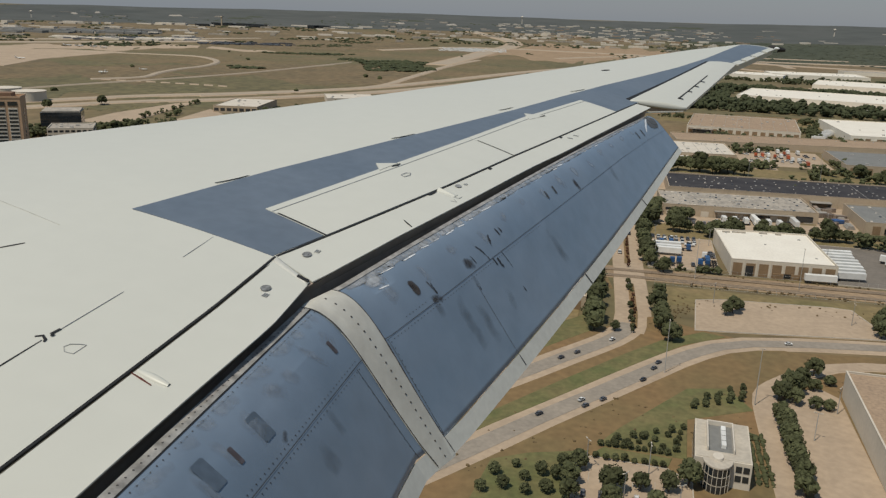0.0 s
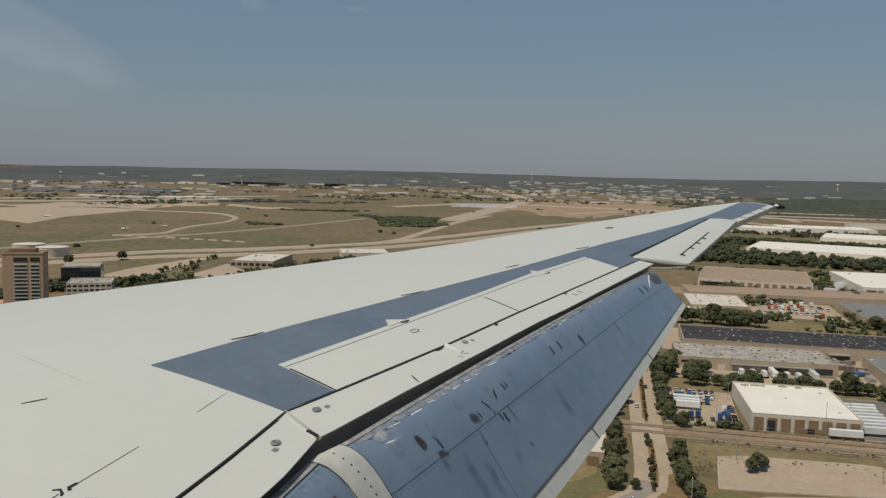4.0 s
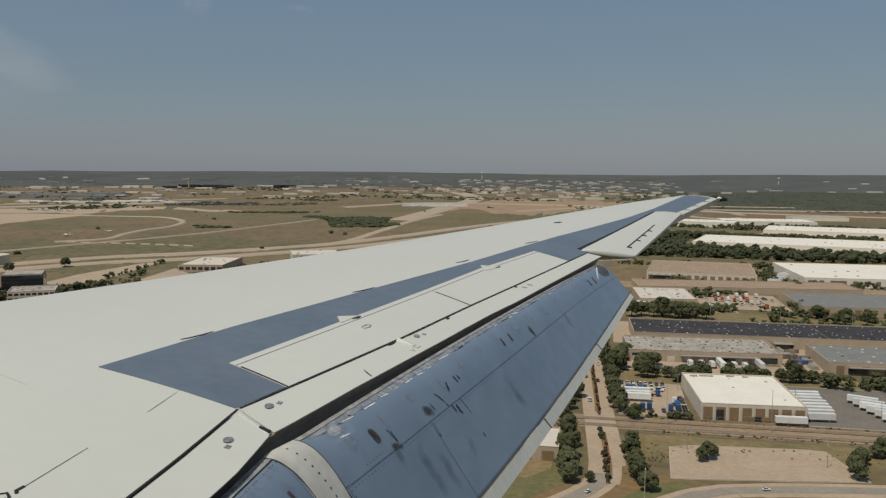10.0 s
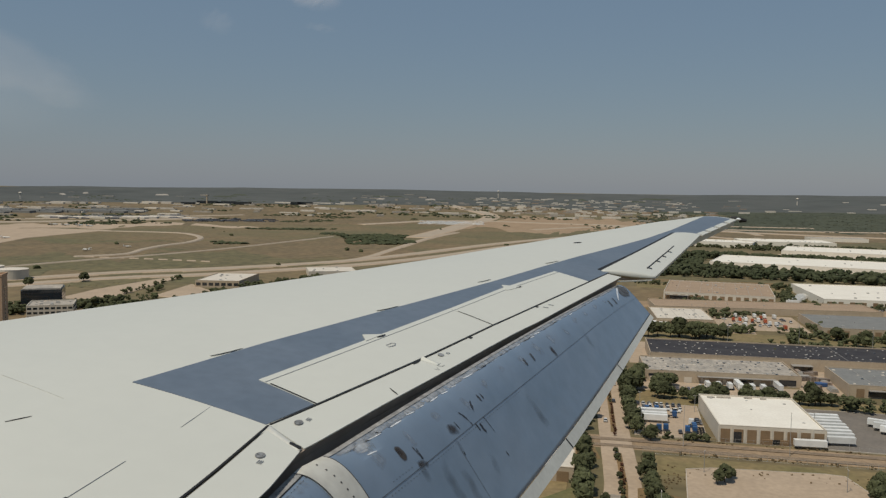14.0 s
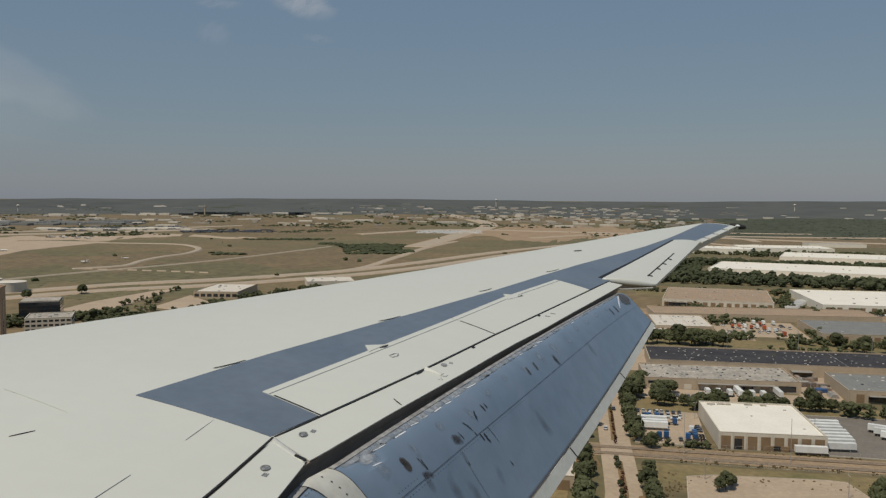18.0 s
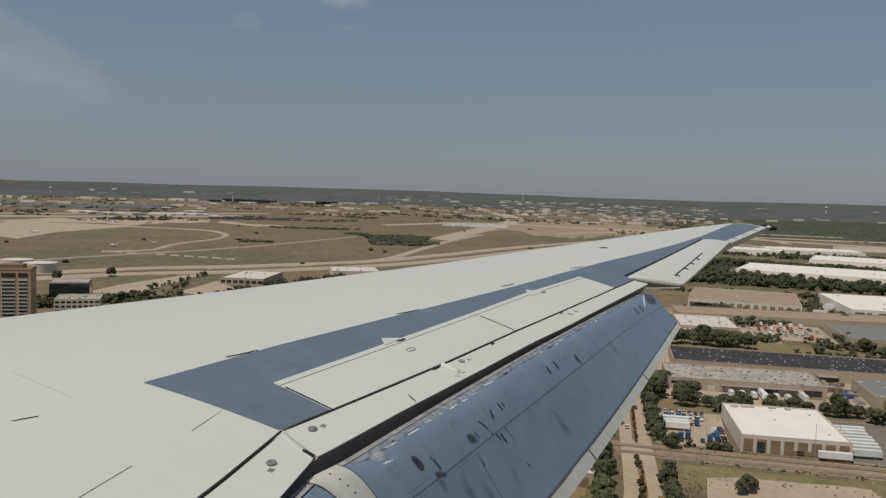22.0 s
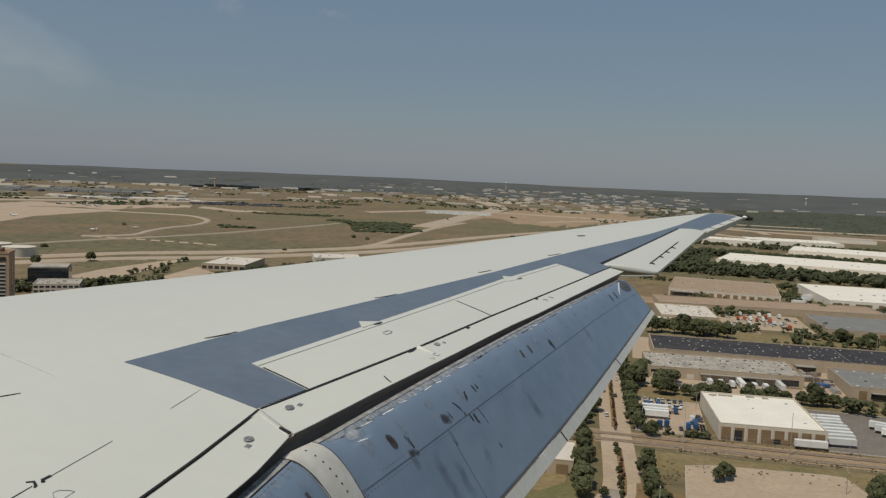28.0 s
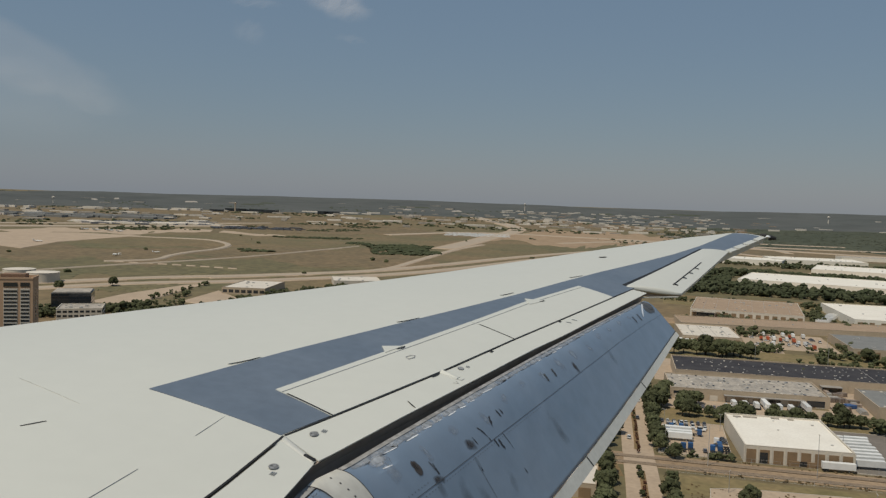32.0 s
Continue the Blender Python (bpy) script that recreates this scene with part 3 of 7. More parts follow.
def soft_material(name, colour, rough, metal, most, lump, ragged, gain=2.5):
    """Wear or painted gloss with a ragged rim that thins out towards the edge of its patch."""
    m = material(name, colour, rough, metal=metal, second=[c * 0.75 for c in colour], scale=0.04, fine=0.2, fine_scale=40)
    n, l = m.node_tree.nodes, m.node_tree.links
    uv, sep = n.new("ShaderNodeUVMap"), n.new("ShaderNodeSeparateXYZ")
    l.new(uv.outputs["UV"], sep.inputs["Vector"])

    def maths(op, a, b, clamp=False):
        k = n.new("ShaderNodeMath")
        k.operation, k.use_clamp = op, clamp
        for socket, v in zip(k.inputs, (a, b)):
            if isinstance(v, float):
                socket.default_value = v
            else:
                l.new(v, socket)
        return k.outputs["Value"]
    side = [maths("MULTIPLY", maths("MULTIPLY", sep.outputs[a], maths("SUBTRACT", 1.0, sep.outputs[a])), 4.0) for a in ("X", "Y")]
    lumps = n.new("ShaderNodeTexNoise")
    lumps.inputs["Scale"].default_value, lumps.inputs["Detail"].default_value = lump, 6.0
    place = n.new("ShaderNodeNewGeometry")
    l.new(place.outputs["Position"], lumps.inputs["Vector"])
    rim = maths("MULTIPLY", maths("SUBTRACT", lumps.outputs["Fac"], 0.5), ragged)
    body = maths("SUBTRACT", maths("ADD", maths("MULTIPLY", side[0], side[1]), rim), 0.32)
    alpha = maths("MULTIPLY", maths("MULTIPLY", body, gain, True), most)
    l.new(alpha, n["Principled BSDF"].inputs["Alpha"])
    return m


def flap_smudge(name, a, b, half, mat, up=0.0016, bend=0.0):
    """A soft patch from a to b (span, chord share) of some half width."""
    a, b = Vector(a), Vector(b)
    d = Vector((b.x - a.x, (b.y - a.y) * 0.87))
    side = Vector((-d.y, d.x)).normalized() * half
    bm = bmesh.new()
    lay = bm.loops.layers.uv.new("wear")
    grid = []
    for i in range(13):
        u = i / 12
        c = a.lerp(b, u) + Vector((bend * math.sin(math.pi * u), 0))
        row = []
        for j in range(5):
            v = j / 4
            q = side * (2 * v - 1)
            row.append((bm.verts.new(flap_point(c.x + q.x, min(1, max(0, c.y + q.y / 0.87)), up)), u, v))
        grid.append(row)
    for p, q in zip(grid, grid[1:]):
        for j in range(4):
            f = bm.faces.new([k[0] for k in (p[j], q[j], q[j + 1], p[j + 1])])
            for loop, k in zip(f.loops, (p[j], q[j], q[j + 1], p[j + 1])):
                loop[lay].uv = (k[1], k[2])
    bmesh.ops.recalc_face_normals(bm, faces=bm.faces)
    return part(name, bm, mat, wing, smooth=True)


SOFT_BLACK = soft_material("black_scuff", (0.028, 0.026, 0.028), 0.6, 0.0, 0.75, 45.0, 2.0)
SOFT_BROWN = soft_material("brown_smear", (0.050, 0.045, 0.046), 0.7, 0.0, 0.75, 22.0, 1.8, 1.6)
SOFT_HAZE = soft_material("thin_brown_grime", (0.095, 0.11, 0.13), 0.6, 0.0, 0.30, 10.0, 2.4, 1.0)
# SOFT_PALE serves rubbed skin at the nose and sky sheen painted aft of it
SOFT_PALE = soft_material("pale_rub_and_sheen", (0.36, 0.42, 0.50), 0.28, 0.2, 0.55, 14.0, 2.2, 1.2)
SOFT_BAND = soft_material("rubbed_grey_nose", (0.40, 0.42, 0.445), 0.30, 0.15, 0.85, 12.0, 0.7, 2.5)
# SOFT_SHINE and GLINT put dent highlights into colour; GLINT also draws a scratch
SOFT_SHINE = soft_material("painted_dent_highlight", (0.62, 0.64, 0.66), 0.25, 0.3, 0.8, 16.0, 1.2, 1.6)
GLINT = soft_material("painted_glint_and_scratch", (0.86, 0.88, 0.90), 0.25, 0.2, 1.0, 25.0, 0.6, 5.0)
END_GREY = soft_material("grimy_flap_end", (0.10, 0.095, 0.09), 0.35, 0.1, 0.9, 6.0, 0.8, 3.0)
BLOTCH = soft_material("brown_blotch", (0.062, 0.052, 0.048), 0.7, 0.0, 0.85, 28.0, 0.7, 3.0)
# black scuffs aft of the nose
for a, b, half, bend in (
        ((3.604, 0.228), (3.612, 0.325), 0.009, -0.004), ((4.010, 0.245), (4.030, 0.315), 0.006, 0.0), ((4.080, 0.185), (4.161, 0.358), 0.008, 0.012), ((4.271, 0.185), (4.236, 0.290), 0.014, 0.0),
        ((4.363, 0.178), (4.379, 0.260), 0.010, 0.0), ((4.403, 0.185), (4.416, 0.255), 0.010, 0.0), ((4.219, 0.340), (4.247, 0.445), 0.014, 0.0), ((4.183, 0.335), (4.203, 0.40), 0.010, 0.0),
        ((4.288, 0.315), (4.332, 0.500), 0.004, 0.004), ((3.948, 0.420), (3.950, 0.462), 0.007, 0.0), ((4.332, 0.600), (4.344, 0.660), 0.007, 0.0)):
    flap_smudge("stain", a, b, half, SOFT_BLACK, 0.0018, bend)
# brown smears and the blotch
for a, b, half, mat, bend in (
        ((3.473, 0.150), (3.488, 0.272), 0.030, BLOTCH, 0.008), ((3.468, 0.165), (3.493, 0.235), 0.020, SOFT_BROWN, 0.0), ((3.580, 0.205), (3.592, 0.300), 0.007, SOFT_BROWN, 0.006), ((3.528, 0.305), (3.635, 0.350), 0.030, SOFT_BROWN, 0.0),
        ((3.913, 0.270), (4.021, 0.300), 0.045, SOFT_BROWN, 0.0), ((5.600, 0.20), (5.620, 0.36), 0.03, SOFT_BROWN, 0.0), ((2.29, 0.285), (2.25, 0.335), 0.022, SOFT_BROWN, 0.0), ((7.98, 0.015), (7.80, 0.36), 0.15, END_GREY, 0.0),
        ((7.97, 0.02), (7.90, 0.30), 0.09, END_GREY, 0.0)):
    flap_smudge("stain", a, b, half, mat, 0.0018, bend)
# thin grime in the air stream
for a, b, half, bend in (
        ((3.935, 0.305), (3.949, 0.470), 0.020, 0.0), ((4.150, 0.490), (4.163, 0.760), 0.045, 0.01), ((3.718, 0.36), (3.768, 0.80), 0.05, 0.0), ((3.848, 0.45), (3.888, 0.78), 0.05, 0.0),
        ((3.548, 0.28), (3.578, 0.45), 0.03, 0.0), ((4.900, 0.4), (4.950, 0.78), 0.05, 0.0), ((6.300, 0.28), (6.340, 0.6), 0.05, 0.0), ((2.550, 0.36), (2.570, 0.52), 0.03, 0.0),
        ((2.400, 0.42), (2.440, 0.60), 0.05, 0.0), ((1.550, 0.2), (1.600, 0.5), 0.06, 0.0)):
    flap_smudge("stain", a, b, half, SOFT_HAZE, 0.0018, bend)
for y, s0, s1 in ((5.14, 0.185, 0.26), (5.275, 0.185, 0.265), (7.31, 0.185, 0.31), (7.46, 0.19, 0.325)):
    flap_mark("slot", JOINT, [(y - 0.010, s0), (y + 0.010, s0), (y + 0.004, s1), (y - 0.016, s1)], 0.004)
# chordwise joint and its notch through the edge strip
bm = bmesh.new()
rows = []
for i in range(13):
    q = 0.40 + (0.585 * i / 12)
    yy = 3.935 + 0.06 * (q - 0.4) / 0.6
    w = 0.0012 if q < 0.89 else 0.005
    rows.append([flap_point(yy - w, q, 0.0016), flap_point(yy + w, q, 0.0016)])
grid_sheet(bm, rows)
part("panel_line", bm, JOINT, wing)
for y in (5.07, 6.55):
    flap_mark("edge_notch", RUBBER, [(y - 0.008, 0.90 * flap_reach(y)), (y + 0.008, 0.90 * flap_reach(y)), (y + 0.03, 0.999 * flap_reach(y)), (y + 0.014, 0.999 * flap_reach(y))], 0.0016)
# bright worn rims at the dents along the nose, sun glints painted on them
wear = random.Random(9)
for cy, hw, cs, hs, depth in DENTS:
    if cy < 3.1:
        continue
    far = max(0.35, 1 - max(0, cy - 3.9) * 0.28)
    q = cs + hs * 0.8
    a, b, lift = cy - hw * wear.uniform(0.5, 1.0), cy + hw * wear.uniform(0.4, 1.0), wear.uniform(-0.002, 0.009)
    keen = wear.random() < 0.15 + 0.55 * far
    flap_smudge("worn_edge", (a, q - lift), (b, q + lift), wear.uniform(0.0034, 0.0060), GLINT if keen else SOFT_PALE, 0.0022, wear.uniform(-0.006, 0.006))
    flap_smudge("worn_edge", (a + 0.01, q - lift - 0.006), (b - 0.01, q + lift - 0.008), wear.uniform(0.007, 0.014), SOFT_PALE, 0.0021)
    flap_smudge("worn_edge", (b - 0.005, q + lift), (b + 0.02, q - hs * 1.1), 0.0026, SOFT_PALE, 0.0022)
y = 3.12
while y < 7.7:
    w = wear.uniform(0.3, 0.6)
    flap_smudge("rubbed_skin", (y, 0.031), (y + w, 0.033), wear.uniform(0.024, 0.032), SOFT_BAND, 0.0017)
    y += w * 0.45
y = 3.20
while y < 7.6:
    w = wear.uniform(0.18, 0.42)
    flap_smudge("rubbed_skin", (y, 0.030), (y + w, 0.034), 0.022 + wear.uniform(-0.004, 0.006), SOFT_PALE, 0.0019)
    y += w * wear.uniform(0.55, 0.8)
# highlight on the large dent, painted as pale patches
flap_smudge("rubbed_skin", (3.24, 0.050), (3.41, 0.070), 0.045, SOFT_PALE, 0.0020)
flap_smudge("rubbed_skin", (3.24, 0.062), (3.40, 0.072), 0.026, SOFT_SHINE, 0.0022)
flap_smudge("rubbed_skin", (3.26, 0.088), (3.36, 0.094), 0.012, SOFT_SHINE, 0.0024)
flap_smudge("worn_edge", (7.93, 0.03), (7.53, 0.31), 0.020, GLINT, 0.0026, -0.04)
flap_smudge("worn_edge", (7.80, 0.08), (7.66, 0.22), 0.03, SOFT_PALE, 0.0024)
# cloudy streaks aft of the nose: reflected sky painted as pale patches
for k in range(16):
    y = 0.6 + 0.155 * k
    flap_smudge("rubbed_skin", (y, 0.07 + wear.uniform(0, 0.05)), (y + wear.uniform(0.02, 0.12), wear.uniform(0.18, 0.34)), wear.uniform(0.02, 0.06), SOFT_PALE, 0.0015)
for k in range(14):
    y = 3.3 + 0.30 * k
    flap_smudge("rubbed_skin", (y, 0.09 + wear.uniform(0, 0.04)), (y + wear.uniform(0.02, 0.08), wear.uniform(0.18, 0.30)), wear.uniform(0.02, 0.06), SOFT_PALE, 0.0015)
y = 0.5
while y < 2.85:
    w = wear.uniform(0.06, 0.3)
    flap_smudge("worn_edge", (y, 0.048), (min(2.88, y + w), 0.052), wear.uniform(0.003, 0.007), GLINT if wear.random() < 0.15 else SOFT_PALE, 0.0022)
    flap_smudge("rubbed_skin", (y, 0.06), (min(2.88, y + w), 0.08), 0.03, SOFT_PALE, 0.0014)
    y += w * wear.uniform(0.7, 1.2)


def rivets(label, spots, r=0.0032, up=0.0015):
    bm = bmesh.new()
    for y, s in spots:
        a, b, c = flap_point(y, s, up), flap_point(y, s + 0.004, up), flap_point(y + 0.01, s, up)
        u, v = (b - a).normalized() * r, (c - a).normalized() * r
        bm.faces.new([bm.verts.new(q) for q in (a + u, a + v, a - u, a - v)])
    tagged(part("rivet_line", bm, STAIN, wing), label, kind="stuff")


rivets("row of small dark rivets", [(3.19 + 0.028 * i, panel_s(3.19 + 0.028 * i) + d) for i in range(60) for d in (0.022, -0.03) if d > 0 or 4 < i < 12])
rivets("row of small dark rivets", [(0.5 + 0.028 * i, 0.36 + d) for i in range(86) for d in (0.02, -0.02)])
rivets("row of small dark rivets", [(3.163 + 0.065 * (0.02 * i), 0.36 + 0.034 * i) for i in range(16)])
rivets("row of small dark rivets", [(2.868 + 0.0075 * i, 0.42 + 0.045 * i) for i in range(12)])
rivets("row of dark rivets on the nose strip", [(0.4 + 0.034 * i, 0.013) for i in range(75)], 0.0042, 0.0052)
rivets("row of small dark rivets behind the nose", [(0.4 + 0.03 * i, 0.052) for i in range(84)])
bm = bmesh.new()
grid_sheet(bm, [[flap_point(0.3 + 2.63 * i / 60, 0.031, 0.0022), flap_point(0.3 + 2.63 * i / 60, 0.036, 0.0022)] for i in range(61)])
part("panel_line", bm, RUBBER, wing)
bm = bmesh.new()
rows = [[flap_point(2.862 + 0.0091 * i + e, 0.37 + 0.053 * i, 0.0016, 0) for e in (-0.0014, 0.0014)] for i in range(11)]
grid_sheet(bm, rows)
part("panel_line", bm, JOINT, wing)
bm = bmesh.new()
rows = [[flap_point(3.150 + 0.0037 * i + e, 0.34 + 0.054 * i, 0.0016, 0) for e in (-0.0012, 0.0012)] for i in range(11)]
grid_sheet(bm, rows)
part("panel_line", bm, JOINT, wing)
for k in range(4):
    q = Vector((0.307, 8.90)).lerp(Vector((0.675, 10.74)), (0.0, 0.28, 0.5, 0.72)[k])
    skin_mark("tab_bracket", [(q.x, q.y), (q.x + 0.05, q.y + 0.01)], 0.018, RUBBER, 0.028, ail)


# ---- cabin wall with the window opening, plain, round the camera ----
CABIN = material("cabin_wall_plastic", (0.45, 0.45, 0.43), 0.6, scale=0.4, fine=0.05)
bm = bmesh.new()
rings = []
for y in (0.26, 0.33):
    inner, outer = [], []
    for k in range(48):
        a = math.tau * (k + 0.5) / 48
        c, q = math.cos(a), math.sin(a)
        e = (abs(c) ** 5 + abs(q) ** 5) ** -0.2
        inner.append(bm.verts.new((-0.14 + 0.50 * e * c, y, -0.06 + 0.36 * e * q)))
        m = max(abs(c) / 1.5, abs(q) / 0.95)
        outer.append(bm.verts.new((-0.1 + c / m, y, -0.42 + q / m)))
    rings.append((inner, outer))
for k in range(48):
    j = (k + 1) % 48
    for inner, outer in rings:
        bm.faces.new((inner[k], inner[j], outer[j], outer[k]))
    for e in (0, 1):
        bm.faces.new((rings[0][e][k], rings[1][e][k], rings[1][e][j], rings[0][e][j]))
bmesh.ops.recalc_face_normals(bm, faces=bm.faces)
cabin = part("wall_cabin", bm, CABIN)
tagged(cabin, "plain pale cabin wall around the window opening", "wall", kind="structure")
cabin.matrix_world = WING


# ---- materials of the land ----
GRASS = material("dry_grassland", (0.175, 0.124, 0.064), 0.95, second=(0.11, 0.10, 0.046), scale=170, amount=0.3, fine=0.25, fine_scale=0.09)
GREEN = material("mown_grass", (0.145, 0.122, 0.050), 0.95, second=(0.225, 0.165, 0.080), scale=25, amount=0.4, fine=0.18, fine_scale=0.35)
LUSH = material("watered_green_grass", (0.105, 0.112, 0.040), 0.95, second=(0.150, 0.128, 0.054), scale=9, amount=0.4, fine=0.2, fine_scale=0.5)
DRY = material("dry_field", (0.215, 0.128, 0.058), 0.95, second=(0.150, 0.112, 0.050), scale=36, amount=0.3, fine=0.16, fine_scale=0.35)
OLIVE = material("olive_plain_grass", (0.135, 0.112, 0.054), 0.95, second=(0.105, 0.094, 0.044), scale=60, amount=0.4, fine=0.35, fine_scale=0.1)
TAN_PLAIN = material("tan_plain_grass", (0.172, 0.122, 0.064), 0.95, second=(0.130, 0.100, 0.052), scale=90, amount=0.4, fine=0.35, fine_scale=0.08)
DIRT = material("bare_earth", (0.325, 0.232, 0.148), 0.95, second=(0.25, 0.175, 0.105), scale=30, amount=0.4, fine=0.2, fine_scale=0.5)
CONCRETE = material("concrete_paving", (0.41, 0.315, 0.225), 0.9, second=(0.345, 0.265, 0.19), scale=22, amount=0.3, fine=0.10, fine_scale=0.5)
PALE_ROAD = material("pale_highway_concrete", (0.38, 0.312, 0.238), 0.9, second=(0.33, 0.27, 0.205), scale=20, amount=0.2, fine=0.06, fine_scale=0.3)
ASPHALT = material("old_asphalt", (0.185, 0.16, 0.135), 0.9, second=(0.145, 0.128, 0.11), scale=9, amount=0.3, fine=0.12, fine_scale=0.7)
HIGHWAY = material("worn_highway_concrete", (0.285, 0.245, 0.20), 0.9, second=(0.235, 0.205, 0.17), scale=9, amount=0.3, fine=0.12, fine_scale=0.7)
RAIL_BED = material("rail_ballast", (0.29, 0.215, 0.145), 0.95, second=(0.22, 0.165, 0.115), scale=6, fine=0.3, fine_scale=1.5)
ROOF_BRIGHT = material("new_white_roof", (0.76, 0.72, 0.64), 0.7, second=(0.70, 0.655, 0.575), scale=11, amount=0.3, fine=0.06, fine_scale=0.8)
ROOF_WHITE = material("white_roof_membrane", (0.62, 0.565, 0.485), 0.7, second=(0.54, 0.49, 0.42), scale=11, amount=0.3, fine=0.06, fine_scale=0.8)
ROOF_TAN = material("tan_gravel_roof", (0.34, 0.245, 0.165), 0.9, second=(0.29, 0.21, 0.145), scale=13, amount=0.3, fine=0.2, fine_scale=0.9)
ROOF_SLATE = material("slate_grey_roof", (0.20, 0.20, 0.19), 0.8, second=(0.165, 0.165, 0.16), scale=9, amount=0.3, fine=0.12, fine_scale=0.6)
ROOF_GREY = material("grey_roof", (0.40, 0.355, 0.30), 0.85, second=(0.27, 0.245, 0.215), scale=7, amount=0.5, fine=0.25, fine_scale=0.5)
ROOF_BLACK = material("black_bitumen_roof", (0.022, 0.018, 0.02), 0.75, second=(0.045, 0.04, 0.04), scale=12, amount=0.4, fine=0.2, fine_scale=0.5)
WALL_BRIGHT = material("bright_wall_panels", (0.74, 0.69, 0.595), 0.8, second=(0.68, 0.63, 0.54), scale=9, amount=0.2, fine=0.05, fine_scale=1.0)
WALL_WHITE = material("white_wall_panels", (0.58, 0.525, 0.44), 0.8, second=(0.51, 0.46, 0.385), scale=9, amount=0.2, fine=0.05, fine_scale=1.0)
WALL_BEIGE = material("beige_wall_panels", (0.43, 0.345, 0.25), 0.85, second=(0.38, 0.305, 0.22), scale=9, amount=0.2, fine=0.06, fine_scale=1.0)
WALL_BROWN = material("brown_brick_wall", (0.22, 0.13, 0.08), 0.85, second=(0.18, 0.11, 0.07), scale=5, fine=0.1, fine_scale=1.4)
DOOR_TAN = material("dock_door", (0.24, 0.16, 0.09), 0.6, scale=3, fine=0.08, fine_scale=2)
GLASS_DARK = material("dark_window_glass", (0.02, 0.026, 0.032), 0.12, scale=3, spec=0.8)
UNIT = material("roof_unit_metal", (0.42, 0.41, 0.39), 0.6, metal=0.2, scale=2, fine=0.1, fine_scale=3, vary=0.25)
LEAF = material("tree_leaves", (0.053, 0.059, 0.029), 0.9, spec=0.15, second=(0.083, 0.088, 0.044), scale=3.0, amount=0.3, fine=0.3, fine_scale=1.2, vary=0.25)
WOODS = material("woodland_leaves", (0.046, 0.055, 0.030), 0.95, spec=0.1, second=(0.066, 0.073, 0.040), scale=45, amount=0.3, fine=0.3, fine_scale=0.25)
# distance haze put into the leaf colours: greyed far off, palest at the horizon
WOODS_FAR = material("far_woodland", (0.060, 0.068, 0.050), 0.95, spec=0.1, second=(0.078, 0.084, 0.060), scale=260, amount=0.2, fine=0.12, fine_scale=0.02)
WOODS_HORIZON = material("haze_tinted_horizon_woods", (0.080, 0.087, 0.084), 0.95, spec=0.1, second=(0.098, 0.102, 0.098), scale=300, amount=0.2, fine=0.1, fine_scale=0.01)
KERB = material("kerb_concrete", (0.48, 0.43, 0.36), 0.9, scale=6, fine=0.1, fine_scale=1.0)
BARK = material("bark", (0.09, 0.065, 0.045), 0.9, scale=0.5, fine=0.3, fine_scale=8)
TRAILER = material("white_trailer_panels", (0.72, 0.72, 0.70), 0.45, second=(0.62, 0.62, 0.60), scale=4, vary=0.12)
CAR_PAINT = material("car_paint", (0.09, 0.09, 0.10), 0.3, scale=5, vary=0.7)
CAR_WHITE = material("white_car_paint", (0.65, 0.65, 0.64), 0.3, scale=5, vary=0.25)
BLUE_CAB = material("blue_cab_paint", (0.03, 0.09, 0.22), 0.35, scale=3, vary=0.3)
TYRE = material("tyre", (0.015, 0.015, 0.016), 0.9, scale=0.3)
RAIL_STEEL = material("rail_steel", (0.20, 0.16, 0.13), 0.5, metal=0.6, scale=2)
LINE_PAINT = material("road_line_paint", (0.40, 0.37, 0.31), 0.8, scale=2, fine=0.15, fine_scale=2)


# ---- ground ----
def rise(x, y):
    """The land is flat near by and climbs gently to the horizon."""
    r = math.hypot(x, y)
    z = GROUND
    if r > 2300:
        z += 98 * ((r - 2300) / 2600) ** 1.6
        z += 5 * math.sin(x * 0.0021 + 1) * math.sin(y * 0.0013) * min(1, (r - 2300) / 1200)
    return z


bm = bmesh.new()
radii = [0, 40, 90, 160, 250, 350, 480, 640, 850, 1100, 1400, 1750, 2100, 2300, 2500, 2750, 3000, 3300, 3600, 3900, 4200, 4450, 4650, 4800, 4900]
rings = []
for r in radii[1:]:
    rings.append([bm.verts.new((r * math.sin(a), r * math.cos(a), rise(r * math.sin(a), r * math.cos(a)))) for a in [math.tau * k / 144 for k in range(144)]])
mid = bm.verts.new((0, 0, GROUND))
for k in range(144):
    bm.faces.new((mid, rings[0][(k + 1) % 144], rings[0][k]))
for a, b in zip(rings, rings[1:]):
    for k in range(144):
        j = (k + 1) % 144
        bm.faces.new((a[k], a[j], b[j], b[k]))
bmesh.ops.recalc_face_normals(bm, faces=bm.faces)
ground = part("ground", bm, GRASS)
tagged(ground, "dry brown and green grassland reaching the horizon", "ground", kind="structure")

LEVEL = {"z": 0.0}


